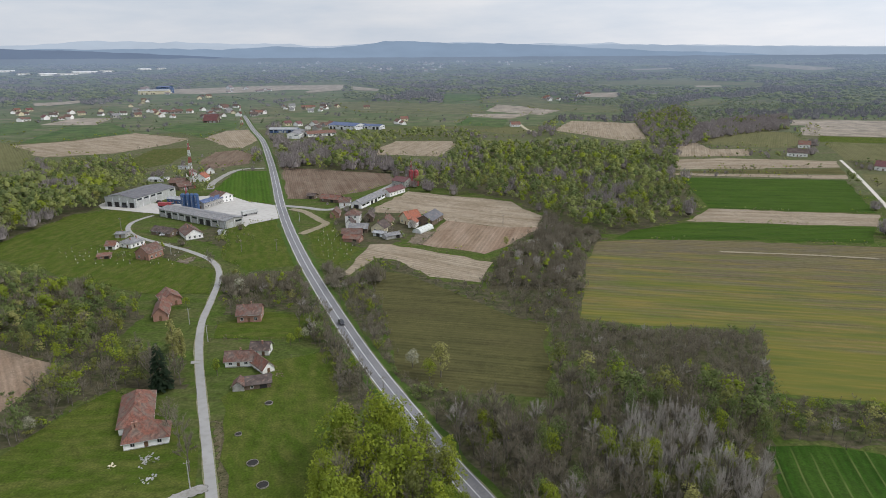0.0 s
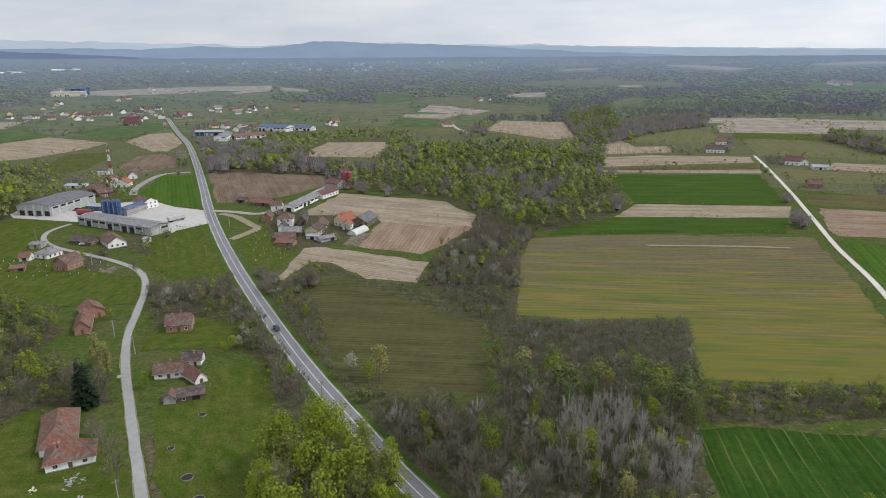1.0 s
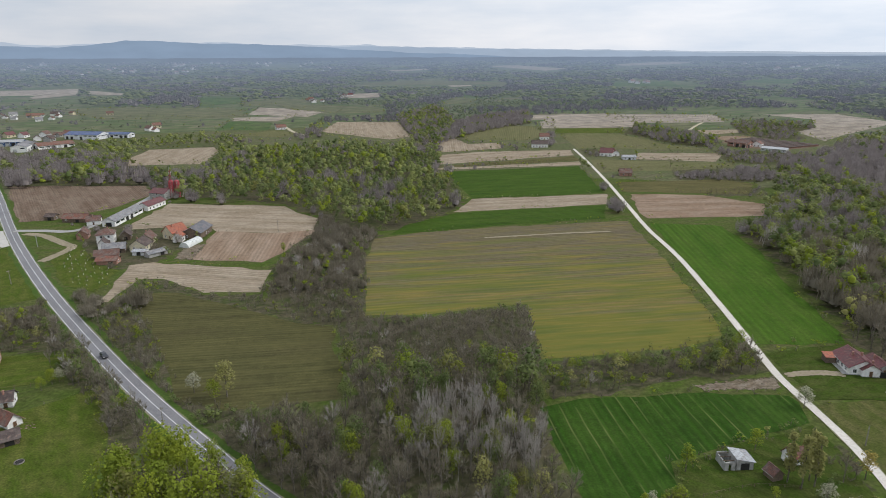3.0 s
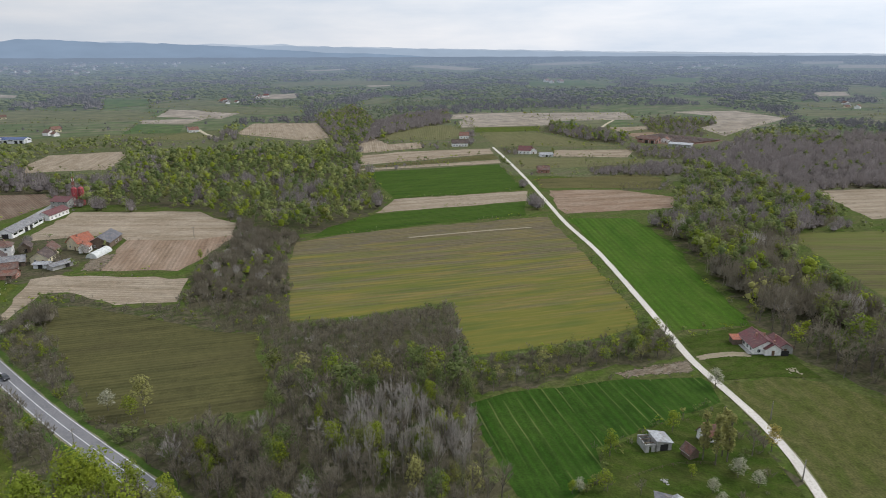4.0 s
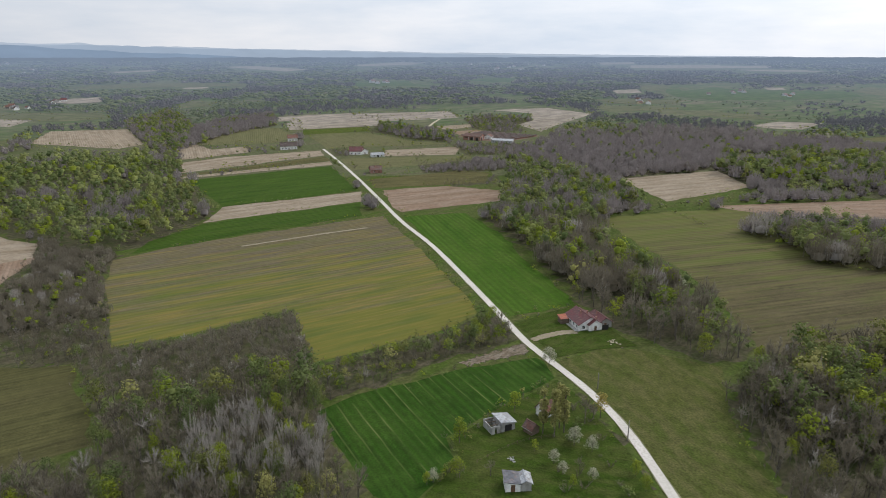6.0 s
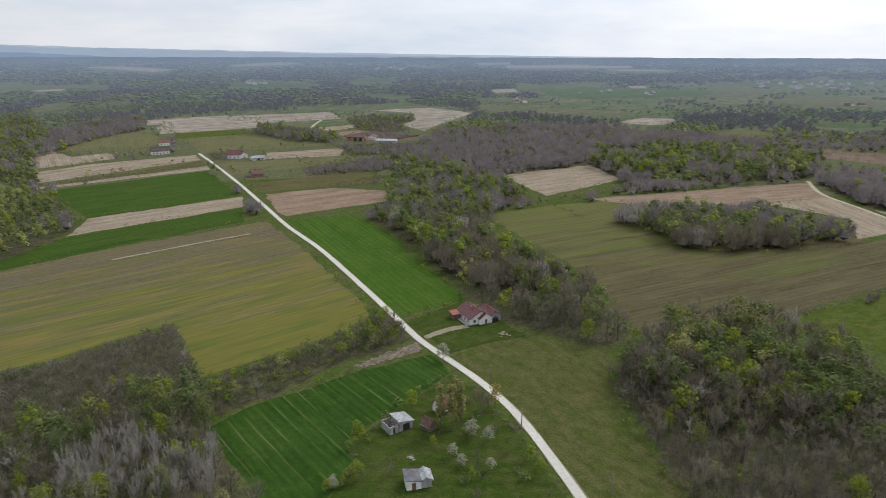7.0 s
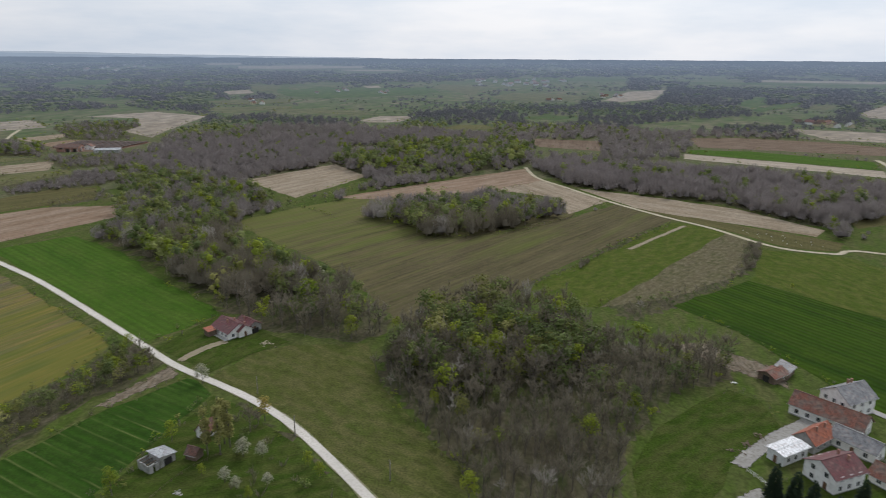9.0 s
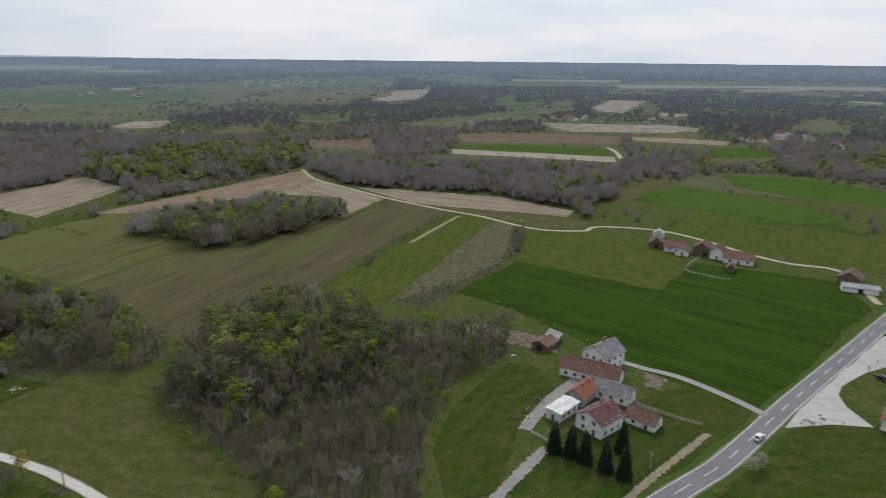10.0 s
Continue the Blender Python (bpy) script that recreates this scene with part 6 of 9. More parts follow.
def mountains():
    """Ridges along the horizon, higher to one side, their blue haze put in as emission; each profile is (bearing, lift
    in mils).
    """
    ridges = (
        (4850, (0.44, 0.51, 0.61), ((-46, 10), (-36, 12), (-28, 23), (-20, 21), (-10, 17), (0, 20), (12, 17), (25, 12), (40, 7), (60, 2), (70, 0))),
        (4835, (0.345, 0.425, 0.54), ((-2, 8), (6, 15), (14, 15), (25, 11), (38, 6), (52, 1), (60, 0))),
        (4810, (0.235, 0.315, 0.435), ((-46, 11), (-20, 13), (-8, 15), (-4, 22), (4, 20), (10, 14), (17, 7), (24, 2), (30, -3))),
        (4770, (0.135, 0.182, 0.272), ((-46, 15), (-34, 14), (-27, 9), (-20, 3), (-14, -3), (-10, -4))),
        # low band in the plain's haze colour, closing its far edge
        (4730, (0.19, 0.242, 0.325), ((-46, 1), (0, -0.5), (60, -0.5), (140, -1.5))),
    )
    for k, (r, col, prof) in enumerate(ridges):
        a0, a1 = prof[0][0], prof[-1][0]
        n = int((a1 - a0) * 5)
        v = []
        for i in range(n + 1):
            deg = a0 + (a1 - a0) * i / n
            lift = float(np.interp(deg, [q[0] for q in prof], [q[1] for q in prof]))
            lift *= 1 + 0.16 * noise.noise((deg * 0.25, k * 3.1, 0)) + 0.07 * noise.noise((deg * 0.9, k, 8))
            lift += 0.7 * noise.noise((deg * 0.6, k, 2)) + 0.3 * noise.noise((deg * 2.0, k, 5))
            lift += 0.35 * noise.noise((deg * 5.0, k, 3)) * min(1.0, lift / 8.0)
            a = radians(deg)
            v += [(math.sin(a) * r, math.cos(a) * r, 20), (math.sin(a) * r, math.cos(a) * r, 98 + lift * 0.001 * r)]
        f = [(2 * i, 2 * i + 1, 2 * i + 3, 2 * i + 2) for i in range(n)]
        me = bpy.data.meshes.new("backdrop")
        me.from_pydata(v, [], f)
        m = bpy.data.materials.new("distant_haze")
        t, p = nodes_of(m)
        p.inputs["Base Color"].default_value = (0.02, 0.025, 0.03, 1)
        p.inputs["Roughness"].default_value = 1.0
        # the ridge emits its haze colour, the base stays near black
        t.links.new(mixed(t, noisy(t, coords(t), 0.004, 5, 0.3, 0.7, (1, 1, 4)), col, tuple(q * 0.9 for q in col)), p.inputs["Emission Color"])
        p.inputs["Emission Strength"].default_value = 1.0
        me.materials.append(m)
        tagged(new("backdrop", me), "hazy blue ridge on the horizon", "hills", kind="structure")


# ---- buildings ----
def uv_slope(me):
    """Metres along and up each face, for courses and sheets."""
    uv = me.uv_layers.new(name="courses")
    for p in me.polygons:
        n = p.normal
        u = Vector((0, 0, 1)).cross(n)
        u = u.normalized() if u.length > 1e-4 else Vector((1, 0, 0))
        w = n.cross(u)
        for li in p.loop_indices:
            co = me.vertices[me.loops[li].vertex_index].co
            uv.data[li].uv = (co.dot(u), co.dot(w))


def slab(bm, quad, t):
    """A roof slope with thickness."""
    n = (quad[1] - quad[0]).cross(quad[2] - quad[1]).normalized()
    if n.z < 0:
        quad, n = quad[::-1], -n
    top = [bm.verts.new(q + n * t) for q in quad]
    low = [bm.verts.new(q) for q in quad]
    bm.faces.new(top)
    bm.faces.new(low[::-1])
    for i in range(len(quad)):
        j = (i + 1) % len(quad)
        bm.faces.new((low[i], low[j], top[j], top[i]))


def window(parent, x, y, z, w, h, face):
    """A framed pane on a wall; face: the wall's outward turn about z."""
    m = pose(x, y, z, 0, 0, face)
    bm = bmesh.new()
    t = 0.09
    for a, b, c, d in ((-w / 2 - t, -h / 2 - t, w / 2 + t, -h / 2), (-w / 2 - t, h / 2, w / 2 + t, h / 2 + t), (-w / 2 - t, -h / 2, -w / 2, h / 2), (w / 2, -h / 2, w / 2 + t, h / 2), (-0.03, -h / 2, 0.03, h / 2)):
        box(bm, a, -0.07, b, c, 0.03, d, m)
    fr = part("window", bm, MAT["frame"], parent)
    bm = bmesh.new()
    box(bm, -w / 2, -0.03, -h / 2, w / 2, 0.02, h / 2, m)
    part("pane", bm, MAT["glass"], fr, "dark glass pane")


def house(label, x, y, yaw, w, d, wall_h, roof_h, roof, wall, cover, near):
    big = w * d > 260
    ob = thing("building" if (big or "hall" in label or "warehouse" in label or "depot" in label) else "barn" if any(k in label for k in ("barn", "shed", "stable")) else "house",
               label, "building" if big else "house", pose(x, y, ground_z(math.hypot(x, y)), 0, 0, yaw))
    HOUSE_SPOTS.append((x, y, max(w, d) * 0.5))
    along_x = w >= d if not roof.endswith("_y") else False
    roof = roof.replace("_y", "")
    L, D = (w, d) if along_x else (d, w)
    turn = Matrix.Identity(4) if along_x else Matrix.Rotation(math.pi / 2, 4, "Z")
    o, t = min(0.5 if near else 0.6, 0.045 * (w + d)), 0.14
    a, b = L / 2, D / 2
    bm = bmesh.new()
    if roof == "gable":
        prof = [(-b, -0.3), (b, -0.3), (b, wall_h), (0, wall_h + roof_h), (-b, wall_h)]
    elif roof == "shed":
        prof = [(-b, -0.3), (b, -0.3), (b, wall_h + roof_h), (-b, wall_h)]
    else:
        prof = [(-b, -0.3), (b, -0.3), (b, wall_h), (-b, wall_h)]
    e0 = [bm.verts.new((-a, q[0], q[1])) for q in prof]
    e1 = [bm.verts.new((a, q[0], q[1])) for q in prof]
    bm.faces.new(e0[::-1])
    bm.faces.new(e1)
    for i in range(len(prof)):
        j = (i + 1) % len(prof)
        bm.faces.new((e0[i], e0[j], e1[j], e1[i]))
    bmesh.ops.recalc_face_normals(bm, faces=bm.faces)
    bmesh.ops.transform(bm, matrix=turn, verts=bm.verts)
    part("wall", bm, MAT[wall], ob)
    bm = bmesh.new()
    z0, z1 = wall_h, wall_h + roof_h
    if roof == "gable":
        k = o * roof_h / b
        for s in (-1, 1):
            slab(bm, [Vector((-a - o, s * (b + o), z0 - k)), Vector((a + o, s * (b + o), z0 - k)), Vector((a + o, 0, z1)), Vector((-a - o, 0, z1))], t)
        box(bm, -a - o, -0.16, z1 + t * 0.6, a + o, 0.16, z1 + t + 0.08)
    elif roof == "shed":
        k = o * roof_h / D
        slab(bm, [Vector((-a - o, -b - o, z0 - k)), Vector((a + o, -b - o, z0 - k)), Vector((a + o, b + o, z1 + k)), Vector((-a - o, b + o, z1 + k))], t)
    else:
        h0 = z0 - o * roof_h / b
        rl = max(0.4, a - b)
        c = [Vector((-a - o, -b - o, h0)), Vector((a + o, -b - o, h0)), Vector((a + o, b + o, h0)), Vector((-a - o, b + o, h0))]
        r0, r1 = Vector((-rl, 0, z1)), Vector((rl, 0, z1))
        for q in ([c[0], c[1], r1, r0], [c[2], c[3], r0, r1], [c[1], c[2], r1], [c[3], c[0], r0]):
            slab(bm, q, t)
    bmesh.ops.transform(bm, matrix=turn, verts=bm.verts)
    uv_slope(part("roof", bm, MAT[cover], ob).data)
    rng = random.Random(int(abs(x * 7 + y * 13)))
    plain = wall in ("timber",) or "shed" in label
    if roof != "shed" and not plain and not big and wall_h > 2.3 and "barn" not in label and "garage" not in label:
        for k in range(2 if near and L > 9 else 1):
            cx, cy = a * rng.uniform(-0.6, 0.6), b * rng.choice((-0.3, 0.3))
            p = turn @ Vector((cx, cy, 0))
            bm = boxed(p.x - 0.24, p.y - 0.24, z0 + roof_h * 0.4, p.x + 0.24, p.y + 0.24, z1 + 0.6)
            box(bm, p.x - 0.3, p.y - 0.3, z1 + 0.6, p.x + 0.3, p.y + 0.3, z1 + 0.7)
            part("chimney", bm, MAT["brick"], ob, "brick chimney")
    if near and not big and roof != "shed":
        for s in (-1, 1):
            k = o * roof_h / b if roof == "gable" else o * roof_h / b
            bm = bmesh.new()
            tube(bm, (-a - o, s * (b + o + 0.05), z0 - k), (a + o, s * (b + o + 0.05), z0 - k), 0.07, 0.07, 6)
            bmesh.ops.transform(bm, matrix=turn, verts=bm.verts)
            part("gutter", bm, MAT["metal_grey"], ob, "grey rain gutter")
        if wall in ("white", "cream", "plaster_grey"):
            bm = bmesh.new()
            box(bm, -w / 2 - 0.05, -d / 2 - 0.05, -0.3, w / 2 + 0.05, d / 2 + 0.05, 0.35)
            part("plinth", bm, MAT["concrete"], ob, "grey concrete plinth")
    # openings on the four sides
    sides = ((w, 0, -d / 2, 0), (d, w / 2, 0, 90), (w, 0, d / 2, 180), (d, -w / 2, 0, -90))
    for si, (length, cx, cy, face) in enumerate(sides):
        if si == 2:
            continue
        u = Vector((math.cos(radians(face)), math.sin(radians(face)), 0))
        step = 2.6 if near else 3.4
        if big:
            step = 6.0
        n = min(14, int((length - 1.0) / step))
        for k in range(n):
            off = (k - (n - 1) / 2) * (length - 1.2) / max(n, 1)
            p = Vector((cx, cy, 0)) + u * off
            storeys = 2 if wall_h > 4.3 and not big else 1
            if big:
                bm = boxed(-1.8, -0.06, 0, 1.8, 0.03, min(3.6, wall_h - 0.8))
                if rng.random() < 0.6:
                    bmesh.ops.transform(bm, matrix=pose(p.x, p.y, 0, 0, 0, face), verts=bm.verts)
                    part("gate", bm, MAT["dark"] if rng.random() < 0.6 else MAT["metal_grey"], ob, "dark open gateway")
                else:
                    bm.free()
                    bm = boxed(-2.3, -0.05, wall_h - 2.0, 2.3, 0.03, wall_h - 0.9)
                    bmesh.ops.transform(bm, matrix=pose(p.x, p.y, 0, 0, 0, face), verts=bm.verts)
                    part("window", bm, MAT["glass"], ob, "dark window band")
                bm = boxed(2.75, -0.16, 0, 3.1, 0.03, wall_h - 0.1)
                bmesh.ops.transform(bm, matrix=pose(p.x, p.y, 0, 0, 0, face), verts=bm.verts)
                part("pillar", bm, MAT["metal_white"], ob, "pale wall pillar")
                continue
            if k == n // 2 and si == 0:
                dw = 2.2 if plain else 1.0
                bm = boxed(-dw / 2, -0.05, 0, dw / 2, 0.03, min(2.05, wall_h - 0.2))
                bmesh.ops.transform(bm, matrix=pose(p.x, p.y, 0, 0, 0, face), verts=bm.verts)
                part("door", bm, MAT["dark"] if plain else MAT["door"], ob, "wooden door")
                if storeys == 2:
                    window(ob, p.x, p.y, 4.1, 1.0, 1.2, face)
                continue
            if plain and rng.random() < 0.6:
                continue
            for s in range(storeys):
                hz = (1.5 if wall_h > 2.4 else wall_h * 0.55) + s * 2.6
                window(ob, p.x, p.y, hz, 1.0 if not plain else 0.8, min(1.2, wall_h * 0.4), face)
    return ob


def wing(main, part_of):
    """Make a building that was raised beside another one a part of it."""
    rel = main.matrix_basis.inverted() @ part_of.matrix_basis
    for child in list(part_of.children):
        child.parent = main
        child.matrix_basis = rel @ child.matrix_basis
    bpy.data.objects.remove(part_of)


def far_house(x, y, yaw, s, cover, wall):
    """A small far village house: walls, roof, chimney, windows."""
    ob = thing("house", "small far village house with a tiled roof", "house", pose(x, y, ground_z(math.hypot(x, y)), 0, 0, yaw), "far village houses")
    HOUSE_SPOTS.append((x, y, 5 * s))
    bm = bmesh.new()
    a, b, h, k = 5.5 * s, 4.2 * s, 3.6 * s, 3.2 * s
    e0 = [bm.verts.new((-a, q, z)) for q, z in ((-b, -1), (b, -1), (b, h), (0, h + k), (-b, h))]
    e1 = [bm.verts.new((a, q, z)) for q, z in ((-b, -1), (b, -1), (b, h), (0, h + k), (-b, h))]
    bm.faces.new(e0[::-1])
    bm.faces.new(e1)
    for i in range(5):
        j = (i + 1) % 5
        bm.faces.new((e0[i], e0[j], e1[j], e1[i]))
    part("wall", bm, FAR_MAT["wall"] if math.hypot(x, y) > 1900 else MAT[wall], ob)
    bm = bmesh.new()
    for q in (-1, 1):
        slab(bm, [Vector((-a - 0.6, q * (b + 0.6), h - 0.4)), Vector((a + 0.6, q * (b + 0.6), h - 0.4)), Vector((a + 0.6, 0, h + k)), Vector((-a - 0.6, 0, h + k))], 0.25)
    uv_slope(part("roof", bm, FAR_MAT["roof"] if math.hypot(x, y) > 1900 else MAT[cover], ob).data)
    for q in (-0.5, 0.5):
        part("window", boxed(a * q - 0.7, -b - 0.08, 1.2, a * q + 0.7, -b + 0.05, 2.7), MAT["glass"], ob)


def far_hall(x, y, yaw, w, d, h, cover):
    """A far works hall: walls, shallow roof, gates."""
    ob = thing("factory_hall", "long white works hall far off on the plain", "hall", pose(x, y, ground_z(math.hypot(x, y)), 0, 0, yaw), "far works halls")
    HOUSE_SPOTS.append((x, y, w * 0.4))
    part("wall", boxed(-w / 2, -d / 2, -2, w / 2, d / 2, h), MAT["metal_white"], ob)
    bm = bmesh.new()
    for q in (-1, 1):
        slab(bm, [Vector((-w / 2 - 1, q * (d / 2 + 1), h)), Vector((w / 2 + 1, q * (d / 2 + 1), h)), Vector((w / 2 + 1, 0, h + d * 0.08)), Vector((-w / 2 - 1, 0, h + d * 0.08))], 0.4)
    uv_slope(part("roof", bm, MAT[cover], ob).data)
    for k in (-0.3, 0.0, 0.3):
        part("gate", boxed(w * k - 3, -d / 2 - 0.15, 0, w * k + 3, -d / 2 + 0.1, 5), MAT["metal_grey"], ob)


def far_cluster(seed, n, pts):
    """Houses strewn over a far plot."""
    rng = random.Random(seed)
    (ax, ay), (bx, by), (cx, cy), (dx, dy) = pts
    for k in range(n):
        u, v = rng.random(), rng.random()
        x = (ax * (1 - u) + bx * u) * (1 - v) + (dx * (1 - u) + cx * u) * v
        y = (ay * (1 - u) + by * u) * (1 - v) + (dy * (1 - u) + cy * u) * v
        far_house(x, y, rng.uniform(0, 180), rng.uniform(0.8, 1.2) * (1.0 if math.hypot(x, y) < 2200 else 1.6), rng.choice(("tile_red", "tile_brown", "tile_brown", "tile_dark", "roof_grey", "roof_red")), rng.choice(("white", "white", "cream", "plaster_grey")))


# ---- houses, barns and halls ----
farmhouse = house("old white L-shaped farmhouse with a worn red tile hip roof", -89.6, 165.4, 21, 8.6, 19.0, 2.7, 3.3, "hip", "white", "tile_red", True)
wing(farmhouse, house("front wing", -81.4, 153.2, 18.9, 11.2, 7.4, 2.7, 3.3, "hip", "white", "tile_red", True))
villa = house("white house with a dark red roof beside the white road", 195.8, 134.3, -27, 9.0, 11.5, 2.8, 2.5, "gable", "white", "roof_red", True)
wing(villa, house("side wing", 201.3, 130.2, -27, 5.4, 8.5, 2.5, 1.6, "gable", "plaster_grey", "roof_red", True))
wing(villa, house("gabled bay", 194.9, 128.6, -27, 5.4, 3.0, 2.7, 1.8, "gable_y", "white", "roof_red", True))
wing(villa, house("porch shed", 191.9, 140.6, -27, 3.4, 3.2, 2.2, 0.5, "shed", "timber", "tile_orange", True))
part("terrace", boxed(-6.0, -5.6, -0.3, -4.56, 4.0, 0.28), MAT["concrete"], villa, "pale concrete terrace")
part("garage_gate", boxed(4.6, -7.2, 0.0, 7.2, -7.05, 2.1), MAT["dark"], villa, "dark open garage")
house("unplastered brick house with a brown tile roof", -77.6, 238.4, 6.2, 9.1, 8.5, 3.4, 2.6, "gable", "brick", "tile_brown", True)
house("white cottage with a brown tile roof", -69.9, 198.8, 4.6, 8.8, 5.5, 2.5, 2.2, "gable", "white", "tile_brown", True)
house("small white outbuilding with a dark roof", -64.8, 207.1, -0.8, 6.4, 5.0, 2.4, 1.9, "gable", "white", "tile_dark", True)
house("long low barn with a patched tile roof", -62.3, 196.2, 42.0, 4.1, 12.0, 2.0, 2.2, "gable", "white", "tile_red", True)
house("low shed with a rusty roof", -64.8, 181.4, 5.2, 3.5, 4.0, 2.0, 1.4, "gable", "plaster_grey", "tile_brown", True)
house("open timber shelter with a dark roof", -59.5, 182.9, 14.8, 8.1, 4.0, 1.8, 0.8, "shed", "timber", "tile_dark", True)
house("brick farmhouse with a red tile roof", -114.9, 242.8, 17.5, 5.4, 14.0, 2.8, 2.8, "gable", "brick", "tile_red", True)
house("white cottage wing with red tiles", -117.4, 256.2, 34.6, 7.7, 9.0, 3.0, 2.6, "gable", "brick", "tile_red", True)
house("large grey metal warehouse with a low roof", -221.2, 460.8, -15.1, 25.8, 42.8, 7, 2.0, "gable", "metal_grey", "roof_dark", True)
house("long grey concrete depot with a low roof", -156.8, 401.2, -32.1, 65.4, 13.3, 5, 1.2, "gable", "concrete", "roof_grey", True)
house("workshop with a blue metal roof", -164.8, 442.6, -18.6, 5.9, 20.4, 4.5, 1.5, "gable", "plaster_grey", "roof_blue", True)
house("house with a red tile roof by the yard", -161.8, 457.7, -37.9, 12.7, 10.8, 5, 2.5, "gable", "white", "tile_brown", True)
house("blue metal hall behind the silos", -191.9, 454.3, -18.9, 12.4, 8.0, 3.5, 1.0, "gable", "metal_blue", "roof_pale", True)
house("low white greenhouse roof shed", -243.6, 542.9, -2.0, 13.6, 12.0, 2, 1, "gable", "white", "roof_pale", False)
house("dark brown village house", -217.9, 521.2, -1.9, 11.7, 10.0, 3, 3, "gable", "timber", "tile_brown", False)
house("village house with a bright red roof", -205.5, 540.5, -2.0, 9.2, 10.0, 3.5, 3.5, "gable", "white", "tile_orange", False)
house("brown roofed village house", -224.2, 565.8, 17.2, 8.4, 9.0, 3, 3, "gable", "white", "tile_brown", False)
house("small white rendered village house", -212.2, 579.0, 23.4, 6.8, 8.0, 3, 3, "gable", "white", "tile_brown", False)
house("brown barn in the village", -207.0, 505.1, 44.8, 12.4, 9.0, 3, 2.5, "gable", "timber", "tile_brown", False)
house("pale van shaped container", -244.7, 600.9, -2.3, 9.2, 3.0, 2.8, 0.2, "gable", "metal_white", "roof_pale", False)
house("timber barn with a dark roof", -165.3, 367.4, -25.0, 15.5, 7.0, 2.5, 2, "gable", "timber", "tile_dark", True)
house("house with red tile roof by the lane", -148.5, 363.0, -54.9, 16.7, 9.5, 3, 3, "gable", "white", "tile_brown", True)
house("white bungalow with a grey roof", -173.8, 343.2, -23.6, 8.6, 9.6, 3, 2, "hip", "white", "roof_grey", True)
house("grey open carport by the lane", -188.2, 362.2, -1.4, 6.0, 6.0, 2.6, 0.5, "gable", "plaster_grey", "roof_grey", True)
house("small red roofed shed by the lane", -182.1, 337.7, -1.3, 5.3, 5.0, 2.5, 2, "gable", "white", "tile_red", True)
house("brick house with a dark tile roof", -154.6, 321.7, -19.8, 8.6, 10.4, 4, 3, "gable", "brick", "tile_brown", True)
house("tiny low brick garden shed", -177.9, 320.7, 16.5, 6.4, 4.0, 1.6, 0.6, "shed", "brick", "tile_red", True)
house("small white metal roofed shed by the lane", -131.3, 366.0, -23.1, 3.4, 3.0, 2.2, 0.8, "gable", "metal_white", "roof_pale", True)
house("red roofed barn by the side road", -80.9, 455.1, -22.7, 15.7, 7.0, 2.6, 2.4, "gable", "timber", "tile_red", False)
house("white cottage by the side road", -69.7, 443.1, -1.7, 7.6, 7.0, 3, 2.4, "gable", "white", "tile_brown", False)
house("dark timber shed by the side road", -97.3, 466.6, -20.1, 6.2, 6.0, 2.4, 1.4, "gable", "timber", "tile_dark", False)
house("long grey stable with a metal roof", -53.8, 450.2, -19.9, 8.0, 38.8, 3.5, 2.2, "gable", "white", "roof_grey", False)
house("stable with a red metal roof", -38.4, 480.0, -29.3, 7.6, 21.1, 3.5, 2.2, "gable", "white", "roof_red", False)
house("grain store with a red metal roof", -33.0, 511.5, -35.0, 12.8, 12.0, 5, 2.5, "gable", "concrete", "roof_red", False)
house("brick barn with brown tiles", -71.1, 409.1, -1.5, 5.9, 8.0, 3, 2.5, "gable", "brick", "tile_brown", False)
house("two storey white house with brown roof", -57.4, 394.6, -1.5, 8.9, 9.0, 5.5, 2.5, "hip", "white", "tile_brown", False)
house("white garage with dark roof", -57.7, 382.5, -1.4, 4.5, 7.0, 2.8, 2.5, "gable", "white", "tile_dark", False)
house("grey roofed barn in the farm hamlet", -51.0, 372.3, -1.4, 10.8, 8.0, 2.6, 2.2, "gable", "timber", "roof_grey", False)
house("brown roofed stable in the farm hamlet", -53.4, 361.4, -1.4, 11.2, 6.0, 2.4, 2, "gable", "timber", "tile_brown", False)
house("low brick red roofed sheds", -51.7, 350.7, -14.7, 9.9, 6.0, 2.2, 1.6, "gable", "brick", "tile_red", False)
house("white house with a dark brown roof", -38.0, 372.3, -19.0, 8.5, 9.0, 3.2, 3, "gable", "cream", "tile_dark", False)
house("dark roofed house in the hamlet", -35.3, 384.9, -13.4, 6.5, 9.0, 3.2, 3, "gable", "cream", "tile_brown", False)
house("dark timber barn in the hamlet", -47.6, 398.1, -1.5, 5.4, 8.0, 3, 2.5, "gable", "timber", "tile_dark", False)
house("white shed with flat pale roof", -37.5, 361.6, -22.8, 6.7, 5.0, 2.2, 0.6, "gable", "metal_white", "roof_pale", False)
house("cream house with a bright orange roof", -21.2, 391.5, -48.8, 8.2, 10.4, 4.2, 3.6, "gable", "cream", "tile_orange", False)
house("white porch annexe of the orange roof house", -18.9, 381.6, -17.8, 4.8, 6.0, 3.4, 1.8, "gable", "white", "tile_orange", False)
house("large barn with a dark grey roof", -9.1, 392.3, -21.3, 10.9, 18.2, 3.6, 3, "gable", "timber", "roof_dark", False)
house("grey shed row in the hamlet", -29.9, 356.9, 33.6, 10.4, 5.0, 2.2, 1, "gable", "plaster_grey", "roof_grey", False)
house("reddish brickworks kiln house", 575.8, 574.2, -71.2, 23.2, 14.0, 5, 3, "gable", "brick", "tile_brown", False)
